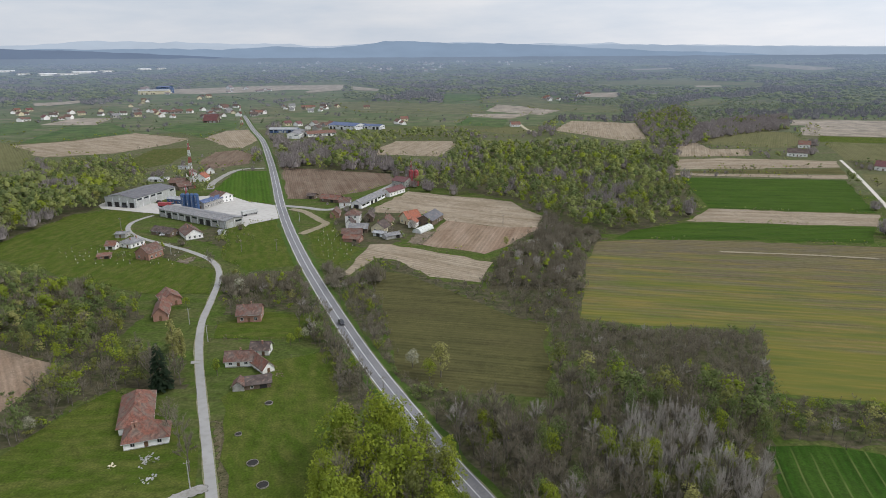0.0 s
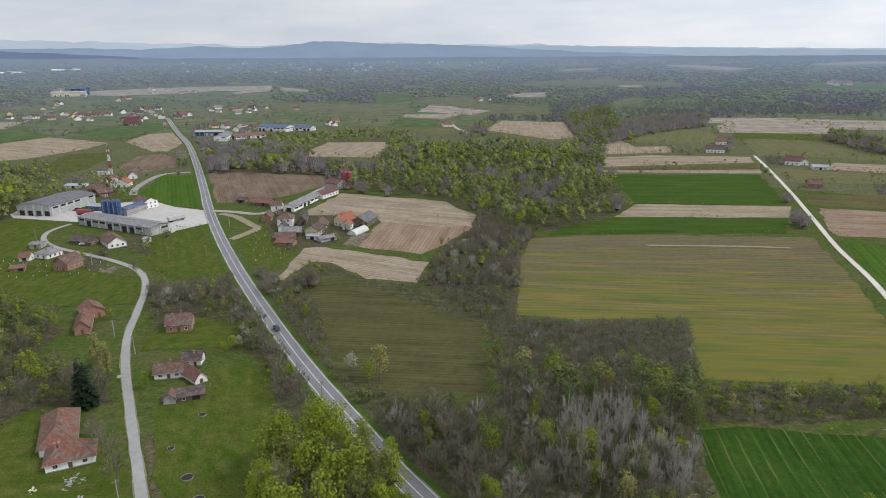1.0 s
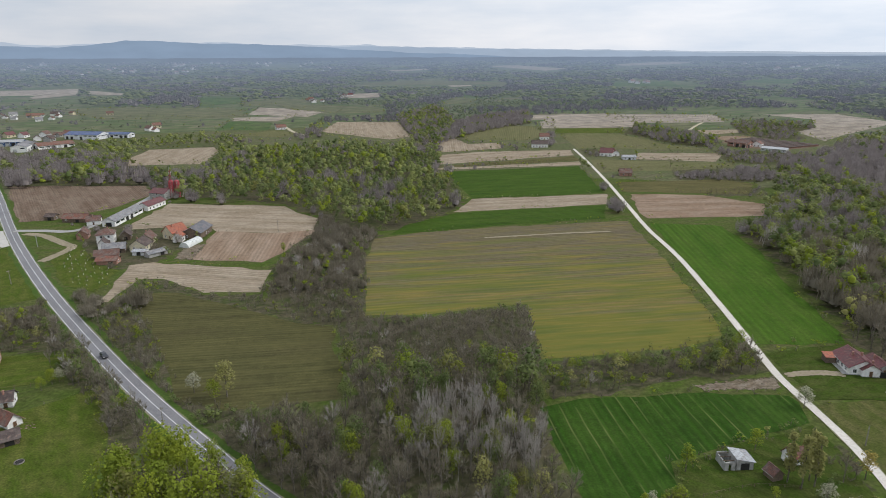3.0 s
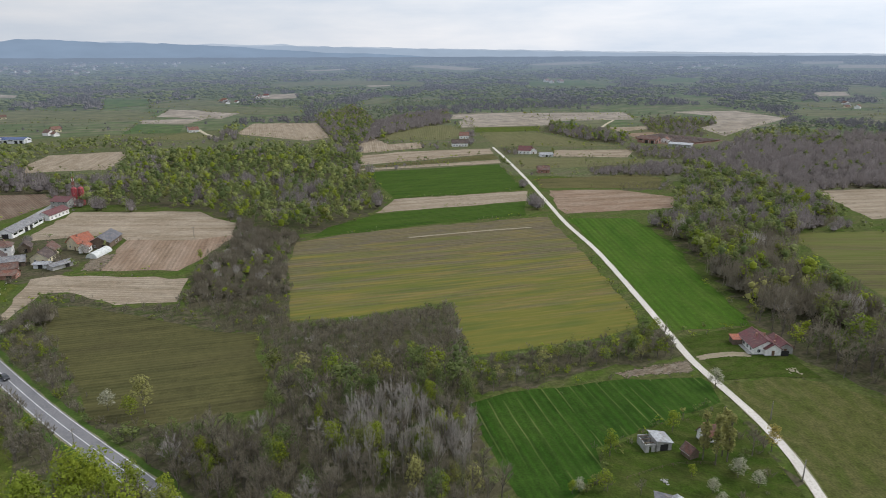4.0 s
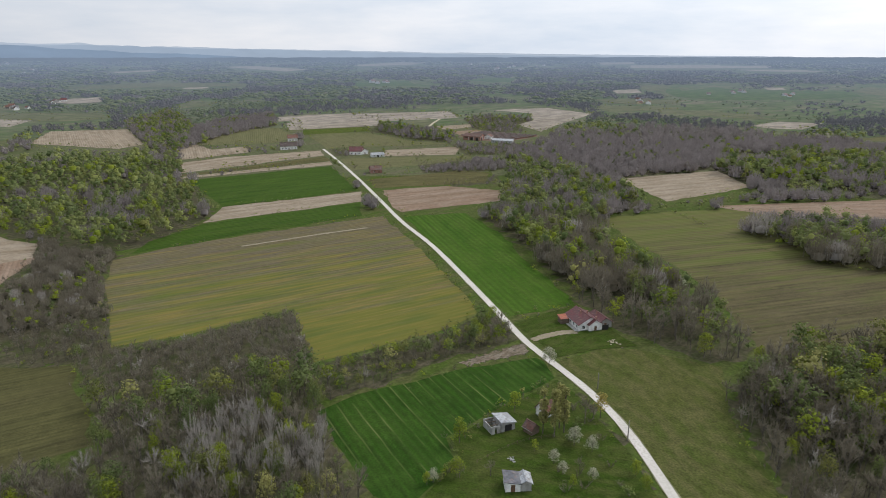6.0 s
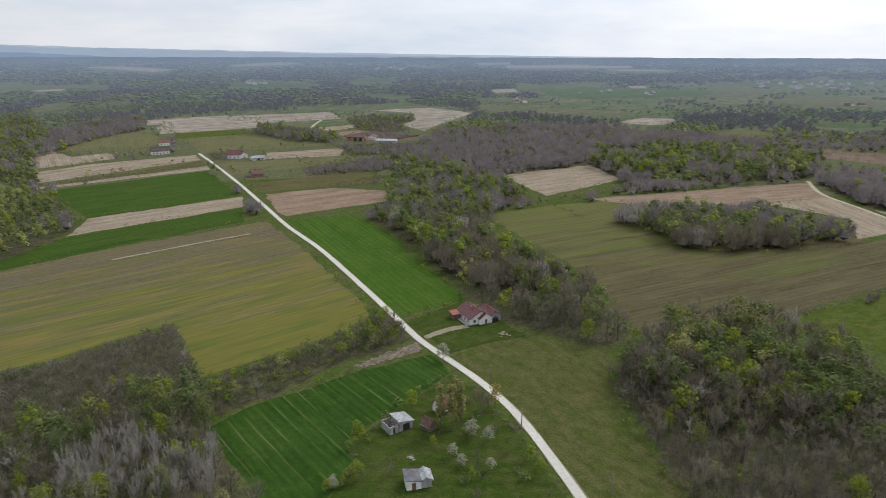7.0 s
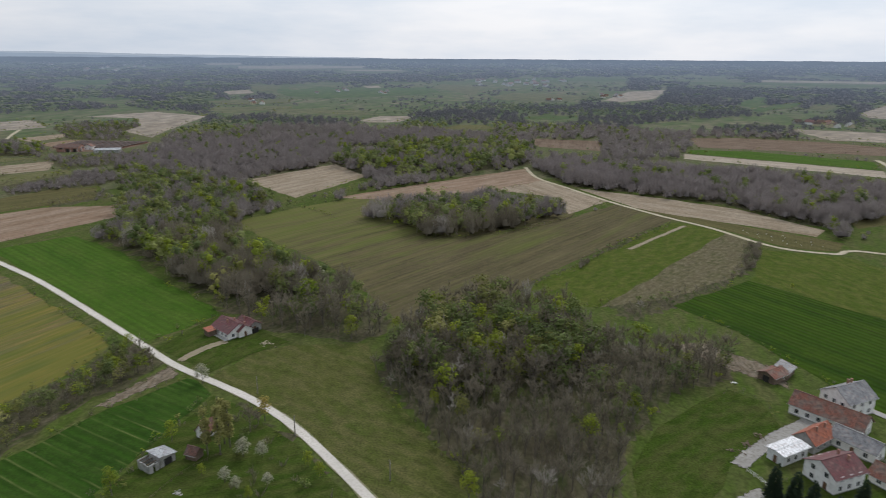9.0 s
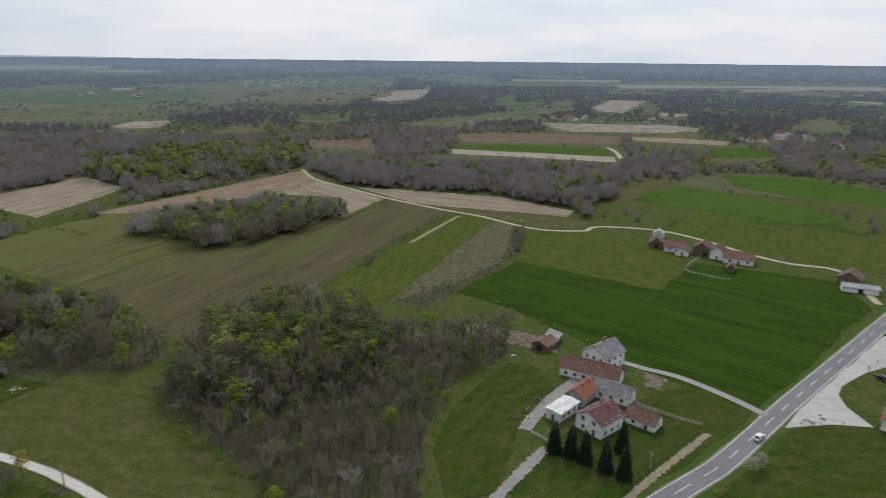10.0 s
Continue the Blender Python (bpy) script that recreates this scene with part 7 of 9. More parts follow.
house("small pale office of the brickworks", 595.7, 568.0, -62.8, 9.4, 10.0, 3.5, 2.5, "gable", "white", "tile_red", False)
house("open grey shelter of the brickworks", 580.9, 530.5, -63.1, 25.3, 10.0, 3, 1, "shed", "metal_grey", "roof_pale", False)
house("unfinished grey house with a pale sheet roof", 119.7, 106.0, -18, 4.3, 4.8, 2.4, 0.9, "shed", "plaster_grey", "roof_pale", True)
house("small dark timber shed with rusty roof", 123.3, 99.1, -94.5, 3.2, 3.0, 1.8, 1.4, "gable", "timber", "tile_brown", True)
house("white cottage behind poplars", 133.1, 102.1, -105.1, 3.3, 4.2, 2.4, 2, "gable", "white", "tile_red", True)
cottage = house("small white house with a dark and a pale roof half", 101.6, 86.9, -40, 3.6, 4.4, 2.4, 0.5, "shed", "white", "roof_dark", True)
wing(cottage, house("sheet roofed half", 104.0, 84.9, -40, 2.7, 4.0, 2.3, 0.7, "gable_y", "plaster_grey", "roof_pale", True))
house("two storey white house with a grey gable roof", 195.6, -72.9, -143.5, 9.3, 11.1, 5.4, 3.0, "gable_y", "white", "roof_grey", True)
house("long white barn with a red tile roof", 186.3, -65.9, -124.9, 19.2, 7.3, 3.4, 2.8, "gable", "white", "tile_red", True)
house("outbuilding with a bright orange tile roof", 173.1, -58.7, -134.0, 5.6, 9.8, 3.0, 2.4, "gable", "plaster_grey", "tile_orange", True)
house("white flat roofed garage", 164.4, -50.2, -138.5, 4.7, 9.6, 3.2, 0.3, "gable", "metal_white", "roof_white", True)
house("white barn with a dark grey roof", 172.6, -68.9, -131.0, 11.2, 5.8, 3.2, 2.0, "gable", "white", "roof_grey", True)
house("two storey white house with a maroon metal roof", 156.6, -58.8, -145.5, 8.7, 9.9, 4.6, 2.4, "gable", "white", "roof_red", True)
house("white barn with a mottled red roof", 157.6, -72.3, -136.3, 8.7, 5.8, 2.6, 2.2, "gable", "white", "tile_red", True)
house("rusty roofed open shed", 210.7, -56.1, -134.7, 5.7, 7.5, 2.4, 1.2, "gable", "timber", "tile_red", True)
house("grey timber shed beside the farm", 215.1, -60.5, -120.8, 4.3, 6.0, 2.4, 1.0, "shed", "timber", "roof_grey", True)
house("roadside house with red roof", 151.6, -143.7, -134.5, 4.4, 10.0, 3, 3, "gable", "white", "tile_red", True)
house("brown roofed barn by the dirt track", 339.3, -151.6, -112.9, 6.7, 10.0, 3, 2.6, "gable", "timber", "tile_brown", False)
house("white shed by the dirt track", 355.9, -159.8, -120.2, 5.5, 6.0, 3, 2, "gable", "white", "roof_pale", False)
house("brown roofed house by the dirt track", 329.5, -158.2, -116.5, 10.9, 9.0, 3, 2.6, "gable", "white", "tile_red", False)
house("long brown barn by the dirt track", 322.0, -159.3, -121.1, 6.6, 8.0, 2.6, 2, "gable", "white", "tile_brown", False)
house("farmhouse with brown gables", 322.9, -171.3, -129.5, 8.8, 10.0, 4, 3, "gable", "timber", "tile_brown", False)
house("white gabled farmhouse with brown roof", 314.6, -175.5, -127.8, 7.1, 9.0, 4, 3.4, "gable", "white", "tile_brown", False)
house("long white red roofed barn", 306.1, -182.4, -121.9, 14.0, 9.0, 3.2, 2.6, "gable", "white", "tile_red", False)
house("small timber red roofed shed", 292.1, -170.6, -120.4, 3.9, 6.0, 2.4, 2, "gable", "timber", "tile_red", False)
house("brown roofed house near the main road", 271.1, -218.5, -136.3, 9.3, 10.0, 3.6, 3, "gable", "timber", "tile_brown", False)
house("long white shed near the main road", 259.7, -214.7, -117.6, 14.4, 6.0, 2.6, 1, "gable", "white", "roof_pale", False)
house("white farmhouse with red roof by the far road", 394.4, 570.8, -43.2, 13.0, 12.0, 4, 4, "gable", "white", "roof_red", False)
house("red roofed barn by the far road", 402.8, 568.3, -25.2, 7.1, 10.0, 3.5, 2.5, "gable", "white", "tile_red", False)
house("long white polytunnel shed", 401.1, 542.6, -25.1, 13.2, 9.0, 2.6, 1.5, "gable", "metal_white", "roof_pale", False)
house("brown house behind the garden", 341.8, 465.6, -24.9, 9.9, 9.0, 3.2, 2.8, "gable", "brick", "tile_brown", False)
house("white house with dark roof on the far slope", 361.7, 656.7, -25.3, 18.2, 11.0, 4, 3.5, "gable", "white", "tile_dark", False)
house("red roofed house on the far slope", 402.1, 718.7, -25.4, 11.4, 10.0, 4, 3.5, "gable", "white", "tile_red", False)
house("long hall with a blue metal roof", -140.5, 947.9, -31.2, 48.3, 25.0, 6, 3, "gable", "metal_white", "roof_blue", False)
house("long pale hall beside the road", -108.4, 946.0, -23.5, 44.1, 16.0, 5, 2, "gable", "metal_white", "roof_blue", False)
house("white hall beside the main road", -192.4, 840.0, -3.1, 16.2, 20.0, 6, 2, "gable", "white", "roof_grey", False)
house("long grey hall beside the main road", -188.7, 869.3, 33.0, 21.4, 22.0, 5, 3, "gable", "plaster_grey", "roof_grey", False)
house("brown roofed hall by the main road", -163.9, 862.9, 26.2, 38.3, 16.0, 4, 3, "gable", "white", "tile_red", False)
house("pale blue hall by the main road", -221.5, 903.1, -3.4, 38.9, 16.0, 5, 2, "gable", "metal_blue", "roof_pale", False)
house("village house with a tall maroon roof", -374.8, 1054.1, -3.9, 22.4, 14.0, 4, 9, "gable", "timber", "roof_red", False)
house("white village house beside maroon roof", -388.4, 1114.6, 49.3, 12.7, 12.0, 5, 4, "gable", "white", "tile_dark", False)
house("white house with a red roof in the pasture", 106.3, 963.9, 6.9, 13.4, 12.0, 3.5, 3.5, "gable", "white", "tile_red", False)
house("far yellow rendered factory hall", -827.3, 1891.5, 14.4, 82.3, 30.0, 10, 3, "gable", "cream", "roof_pale", False)
house("far tall blue factory hall", -812.3, 1930.1, -3.6, 37.2, 30.0, 18, 3, "gable", "metal_blue", "roof_blue", False)
far_cluster(1, 16, [(-523.3, 1396.8), (-430.4, 1388.5), (-340.8, 1092.4), (-413.8, 1097.6)])
far_cluster(2, 7, [(-974.9, 2092.5), (-865.3, 2087.3), (-773, 1860.9), (-871.7, 1867.3)])
far_cluster(3, 9, [(-261.3, 1077), (-171.5, 1070.6), (-148, 918.7), (-225.1, 923.4)])
far_cluster(4, 5, [(-882.5, 1336.7), (-834, 1333), (-751.5, 1198), (-795.2, 1201.4)])
far_cluster(5, 9, [(-851, 1254.2), (-703.4, 1242.6), (-614.9, 1082.3), (-743.1, 1091.2)])
far_cluster(6, 22, [(-737.7, 1325.3), (-489.5, 1304.5), (-417.6, 1108), (-627.7, 1123.1)])
far_cluster(7, 9, [(-703.4, 2139.4), (-517, 2125.4), (-460.2, 1887.8), (-626.6, 1901.9)])
far_cluster(8, 6, [(-369.7, 1241.2), (-325.9, 1237.7), (-307, 1164.3), (-348.3, 1167.4)])
far_cluster(9, 12, [(-338.6, 1380.2), (-217.9, 1369.3), (-195.8, 1227.2), (-304.1, 1235.9)])
far_cluster(10, 6, [(-779.1, 1634.5), (-720.9, 1630.1), (-609.6, 1373.3), (-659, 1377.5)])
far_cluster(11, 6, [(244.3, 1620.4), (285.2, 1615.9), (264.4, 1496), (226.4, 1499.8)])
far_cluster(12, 5, [(323.6, 1750.5), (396.6, 1741.4), (366.4, 1606.7), (298.8, 1614.3)])
far_cluster(13, 3, [(-78.2, 1064.1), (-59.7, 1062.7), (-55.8, 990.7), (-73.1, 991.8)])
far_cluster(14, 3, [(-654.6, 1755.3), (-615.8, 1752.2), (-569.4, 1617.6), (-605.3, 1620.7)])
far_cluster(15, 4, [(1225.2, -507.1), (1226.6, -553), (1129, -509.9), (1128.1, -467.8)])
far_cluster(16, 10, [(1193.5, -288.3), (1196, -375.1), (1103.8, -346.8), (1102.2, -266.7)])
far_cluster(17, 9, [(910.3, -568.5), (910.4, -639), (827.7, -582.6), (828, -518.7)])
far_cluster(18, 5, [(780, -565.4), (779.7, -603.5), (727, -564.2), (727.5, -528.6)])
far_cluster(19, 22, [(2846.4, 599.4), (2922.3, 229.7), (2317.9, 183.2), (2273.6, 480.8)])
far_cluster(20, 4, [(1941.2, 39.5), (1945.9, -10), (1784.6, -9.1), (1780.8, 36.4)])
far_cluster(21, 4, [(1720.3, 180.4), (1723.8, 137.3), (1591.3, 127.1), (1588.6, 166.9)])
far_cluster(22, 3, [(1867, 698.3), (1870.7, 669.8), (1772.7, 635.4), (1769.6, 662.6)])
far_cluster(23, 5, [(841, -470.1), (840.8, -518.3), (792.2, -489.2), (792.6, -443.9)])
far_cluster(24, 40, [(-1323.2, 4687.8), (-0.2, 4846.4), (-0.5, 3419.1), (-988.8, 3484.5)])
far_cluster(25, 25, [(-207.6, 4740.7), (890.9, 4502.5), (674.8, 3426), (-167.6, 3692.2)])
far_cluster(26, 16, [(3104.5, 3164.8), (3466.8, 2777.2), (2880.3, 2301.9), (2552.7, 2597.4)])
far_cluster(27, 5, [(1939.5, 934.7), (1980.1, 835.2), (1756.7, 741.4), (1722, 830.6)])
far_cluster(28, 4, [(1949.7, 53.4), (1971.2, -9.5), (1811.7, -9.5), (1791.7, 48.4)])
far_cluster(29, 5, [(1435.1, 2037.7), (1539.8, 1974.8), (1423.3, 1824.4), (1325.5, 1881.3)])
far_cluster(30, 1, [(-163.1, 1356.8), (-153.7, 1352.2), (-144.7, 1264.1), (-153.5, 1268.4)])
far_cluster(31, 4, [(1398.8, 844.9), (1402.1, 792.8), (1261.2, 714.9), (1259.4, 762.6)])
far_hall(-2207, 3348, 40, 90, 30, 5, "roof_white")
far_hall(-1963, 3124, 47, 70, 30, 6, "roof_pale")
far_hall(-1838, 3091, 54, 80, 40, 7, "roof_white")
far_hall(-1784, 3150, 61, 90, 40, 5, "roof_pale")
far_hall(-1784, 3311, 43, 110, 40, 6, "roof_white")
far_hall(-1731, 3431, 50, 80, 30, 7, "roof_pale")
far_hall(-1653, 3682, 57, 70, 30, 5, "roof_white")
far_hall(-1589, 3754, 64, 50, 25, 6, "roof_pale")
far_hall(-1804, 4524, 46, 60, 30, 7, "roof_white")
CLEARED.append([(358.8, -124.6), (493, -186.9), (583.9, -325.1), (508.1, -441.7), (287.1, -259.4), (319.7, -203.8), (356.4, -172.3)])
CLEARED.append([(294.3, 509.8), (627.2, 1088.8), (901.2, 963.5), (1111.6, 875.3), (1020.8, 702.8), (758.1, 592.1), (614.3, 499.3), (466.7, 416.3), (369.7, 340.4), (284.1, 386.5), (391.2, 621.8)])
CLEARED.append([(-443.8, 591.6), (-979.9, 1343.6), (-783.6, 1387.8), (-810.5, 1766.8), (-794.5, 2421.7), (-355.6, 2389.7), (-174.4, 1225.4), (-270.9, 1097.5), (-239, 869.6), (-226.1, 746.5), (-237.1, 615.3), (-333, 693.5), (-421.4, 658.1)])
CLEARED.append([(-299.7, 1175.1), (-205.6, 1450.8), (98.2, 1512.9), (257.9, 1389.8), (209.7, 1125), (107.7, 849.8), (11.7, 888.2), (-109.1, 862.2), (-208.4, 836.8)])
CLEARED.append([(1152.8, 672.8), (1968.7, 1019.5), (2863.1, 576.7), (3261.9, -39), (1686.8, -29.9), (1465, 233.2), (1027.1, 423.9)])


# ---- yards, silos, masts, vehicles and other things ----
def silo(x, y, r, h, paint, label):
    ob = thing("silo", label, "silo", pose(x, y, 0), "silos")
    bm = bmesh.new()
    n = 20
    prof = [(r, 0), (r, h), (r * 0.55, h + r * 0.45), (0.25, h + r * 0.62)]
    rings = [[bm.verts.new((q * math.cos(i * math.tau / n), q * math.sin(i * math.tau / n), z)) for i in range(n)] for q, z in prof]
    for k in range(len(rings) - 1):
        for i in range(n):
            bm.faces.new((rings[k][i], rings[k][(i + 1) % n], rings[k + 1][(i + 1) % n], rings[k + 1][i]))
    bm.faces.new(rings[-1])
    part("shell", bm, paint, ob)
    for z in (h * 0.25, h * 0.5, h * 0.75):
        bm = bmesh.new()
        tube(bm, (0, 0, z), (0, 0, z + 0.18), r + 0.06, r + 0.06, n)
        part("hoop", bm, paint, ob)
    bm = bmesh.new()
    for k in range(int(h / 0.6)):
        box(bm, -0.2, -r - 0.3, k * 0.6, 0.2, -r - 0.26, k * 0.6 + 0.05)
    for s in (-0.22, 0.22):
        box(bm, s - 0.03, -r - 0.31, 0, s + 0.03, -r - 0.25, h)
    part("ladder", bm, MAT["metal_grey"], ob, "grey steel ladder")


def lattice_mast(x, y, h, w, two_tone, label):
    ob = thing("mast", label, "mast", pose(x, y, ground_z(math.hypot(x, y))))
    n = 7
    for k in range(n):
        bm = bmesh.new()
        z0, z1 = h * k / n, h * (k + 1) / n
        w0, w1 = w * (1 - 0.7 * k / n), w * (1 - 0.7 * (k + 1) / n)
        for sx, sy in ((-1, -1), (1, -1), (1, 1), (-1, 1)):
            tube(bm, (sx * w0, sy * w0, z0), (sx * w1, sy * w1, z1), 0.13, 0.13, 5)
            tube(bm, (sx * w0, sy * w0, z0), (-sy * w1, sx * w1, z1), 0.09, 0.09, 4)
        part("mast_section", bm, MAT["metal_red"] if (k % 2 == 0 or not two_tone) else MAT["metal_white"], ob)
    bm = bmesh.new()
    tube(bm, (0, 0, h), (0, 0, h + 3), 0.06, 0.03, 6)
    for k in range(3):
        a = k * math.tau / 3
        box(bm, -0.15, -0.15, h - 3, 0.15, 0.15, h - 1, pose(math.cos(a) * 0.8, math.sin(a) * 0.8, 0))
    part("antenna", bm, MAT["metal_white"], ob, "white panel antennas")


def pole(x, y, h, wood=True):
    ob = thing("utility_pole", "weathered wooden utility pole with a crossarm" if wood else "pale concrete utility pole with a crossarm", "pole", pose(x, y, 0, 0, 0, 30), "utility poles")
    bm = bmesh.new()
    tube(bm, (0, 0, -0.3), (0, 0, h), 0.16, 0.10, 8)
    part("shaft", bm, MAT["pole"] if wood else MAT["concrete"], ob)
    part("crossarm", boxed(-0.8, -0.06, h - 0.7, 0.8, 0.06, h - 0.55), MAT["pole"], ob)
    for s in (-0.7, 0.0, 0.7):
        bm = bmesh.new()
        tube(bm, (s, 0, h - 0.55), (s, 0, h - 0.3), 0.06, 0.04, 6)
        part("insulator", bm, MAT["stone"], ob)


def car(x, y, yaw, paint, label):
    ob = thing("car", label, "car", pose(x, y, 0.35, 0, 0, yaw))
    bm = bmesh.new()
    prof = [(-2.1, 0.3), (2.1, 0.3), (2.15, 0.75), (1.2, 0.9), (0.5, 1.45), (-1.3, 1.48), (-2.0, 0.95), (-2.15, 0.8)]
    sides = [[bm.verts.new((px, s * (0.86 if pz < 1.0 else 0.66), pz)) for px, pz in prof] for s in (-1, 1)]
    bm.faces.new(sides[0])
    bm.faces.new(sides[1][::-1])
    for i in range(len(prof)):
        j = (i + 1) % len(prof)
        bm.faces.new((sides[0][j], sides[0][i], sides[1][i], sides[1][j]))
    bmesh.ops.recalc_face_normals(bm, faces=bm.faces)
    bmesh.ops.bevel(bm, geom=bm.edges[:], offset=0.06, segments=2, affect="EDGES")
    part("body", bm, paint, ob)
    for nm, q in (("windscreen", ((1.14, 0.96), (0.56, 1.40))), ("rear_window", ((-1.92, 1.03), (-1.38, 1.42)))):
        bm = bmesh.new()
        (x0, z0), (x1, z1) = q
        o = 0.03 if x0 > 0 else -0.03
        vs = [bm.verts.new((x0 + o, -0.68, z0)), bm.verts.new((x0 + o, 0.68, z0)), bm.verts.new((x1 + o, 0.58, z1)), bm.verts.new((x1 + o, -0.58, z1))]
        bm.faces.new(vs)
        part(nm, bm, MAT["glass"], ob, "dark car glass")
    for s in (-1, 1):
        bm = bmesh.new()
        vs = [bm.verts.new(p) for p in ((-1.5, s * 0.83, 1.0), (0.95, s * 0.83, 1.0), (0.45, s * 0.70, 1.38), (-1.2, s * 0.70, 1.38))]
        bm.faces.new(vs)
        part("side_window", bm, MAT["glass"], ob, "dark car glass")
        for wx in (-1.3, 1.35):
            bm = bmesh.new()
            tube(bm, (wx, s * 0.72, 0.32), (wx, s * 0.92, 0.32), 0.32, 0.32, 14)
            wh = part("wheel", bm, MAT["rubber"], ob, "black rubber wheel")
            bm = bmesh.new()
            tube(bm, (wx, s * 0.91, 0.32), (wx, s * 0.935, 0.32), 0.19, 0.19, 10)
            part("rim", bm, MAT["metal_grey"], wh)
        part("headlight", boxed(2.08, s * 0.62 - 0.14, 0.62, 2.18, s * 0.62 + 0.14, 0.74), MAT["frame"], ob)
        part("tail_light", boxed(-2.18, s * 0.62 - 0.14, 0.72, -2.08, s * 0.62 + 0.14, 0.84), MAT["metal_red"], ob)


def trailer(x, y, yaw, l, paint, label, cab=False):
    ob = thing("truck" if cab else "trailer", label, "truck", pose(x, y, 0.1, 0, 0, yaw))
    part("load_box", boxed(-l / 2, -1.25, 1.2, l / 2, 1.25, 3.4), paint, ob)
    part("chassis", boxed(-l / 2, -0.5, 0.8, l / 2 + 1, 0.5, 1.2), MAT["rubber"], ob)
    if cab:
        part("cab", boxed(l / 2 + 0.4, -1.2, 0.7, l / 2 + 2.4, 1.2, 3.2), paint, ob)
        part("windscreen", boxed(l / 2 + 2.38, -1.0, 1.9, l / 2 + 2.43, 1.0, 2.8), MAT["glass"], ob)
    for wx in (-l / 2 + 1.2, -l / 2 + 2.4, l / 2 - 1.0):
        for s in (-1, 1):
            bm = bmesh.new()
            tube(bm, (wx, s * 0.9, 0.5), (wx, s * 1.2, 0.5), 0.5, 0.5, 12)
            part("wheel", bm, MAT["rubber"], ob)


def polytunnel(x, y, yaw, l, w):
    ob = thing("greenhouse", "pale plastic film garden tunnel greenhouse", "greenhouse", pose(x, y, 0, 0, 0, yaw))
    bm = bmesh.new()
    n = 12
    rings = [[bm.verts.new((px, -math.cos(i * math.pi / n) * w / 2, 0.1 + math.sin(i * math.pi / n) * w * 0.45)) for i in range(n + 1)] for px in (-l / 2, l / 2)]
    for i in range(n):
        bm.faces.new((rings[0][i], rings[1][i], rings[1][i + 1], rings[0][i + 1]))
    bm.faces.new(rings[0])
    bm.faces.new(rings[1][::-1])
    bmesh.ops.recalc_face_normals(bm, faces=bm.faces)
    part("cover", bm, MAT["film"], ob)
    for k in range(6):
        bm = bmesh.new()
        px = -l / 2 + l * k / 5
        pts = [(px, -math.cos(i * math.pi / n) * (w / 2 + 0.05), 0.1 + math.sin(i * math.pi / n) * (w * 0.45 + 0.05)) for i in range(n + 1)]
        for i in range(n):
            tube(bm, pts[i], pts[i + 1], 0.04, 0.04, 4)
        part("hoop", bm, MAT["metal_grey"], ob)
    part("door", boxed(-l / 2 - 0.08, -0.5, 0, -l / 2, 0.5, 1.9), MAT["frame"], ob)


def fence(label, pts, gap=2.6, h=1.3, rail=True):
    ob = thing("fence", label, "fence")
    line = spline(pts, gap)
    for p in line:
        part("post", boxed(p.x - 0.06, p.y - 0.06, -0.2, p.x + 0.06, p.y + 0.06, h), MAT["concrete"] if rail else MAT["timber"], ob)
    for z in (0.45, 0.8, h - 0.12):
        bm = bmesh.new()
        for a, b in zip(line, line[1:]):
            tube(bm, (a.x, a.y, z), (b.x, b.y, z), 0.012 if not rail else 0.05, 0.012 if not rail else 0.05, 4, False)
        part("rail", bm, MAT["metal_grey"] if rail else MAT["timber"], ob)


def manure_ring(x, y, r):
    ob = thing("well_ring", "round concrete well ring with a dark pit", "well", pose(x, y, 0), "concrete rings in the meadow")
    bm = bmesh.new()
    n = 18
    prof = [(r, 0), (r, 0.45), (r - 0.1, 0.45), (r - 0.1, 0.22)]
    rings = [[bm.verts.new((q * math.cos(i * math.tau / n), q * math.sin(i * math.tau / n), z + 0.03 * math.sin(i * 2.3))) for i in range(n)] for q, z in prof]
    for k in range(3):
        for i in range(n):
            bm.faces.new((rings[k][i], rings[k][(i + 1) % n], rings[k + 1][(i + 1) % n], rings[k + 1][i]))
    part("ring", bm, MAT["pole"], ob)
    bm = bmesh.new()
    bm.faces.new([bm.verts.new(((r - 0.09) * math.cos(i * math.tau / n), (r - 0.09) * math.sin(i * math.tau / n), 0.24)) for i in range(n)])
    part("pit", bm, MAT["dark"], ob, "dark wet pit")


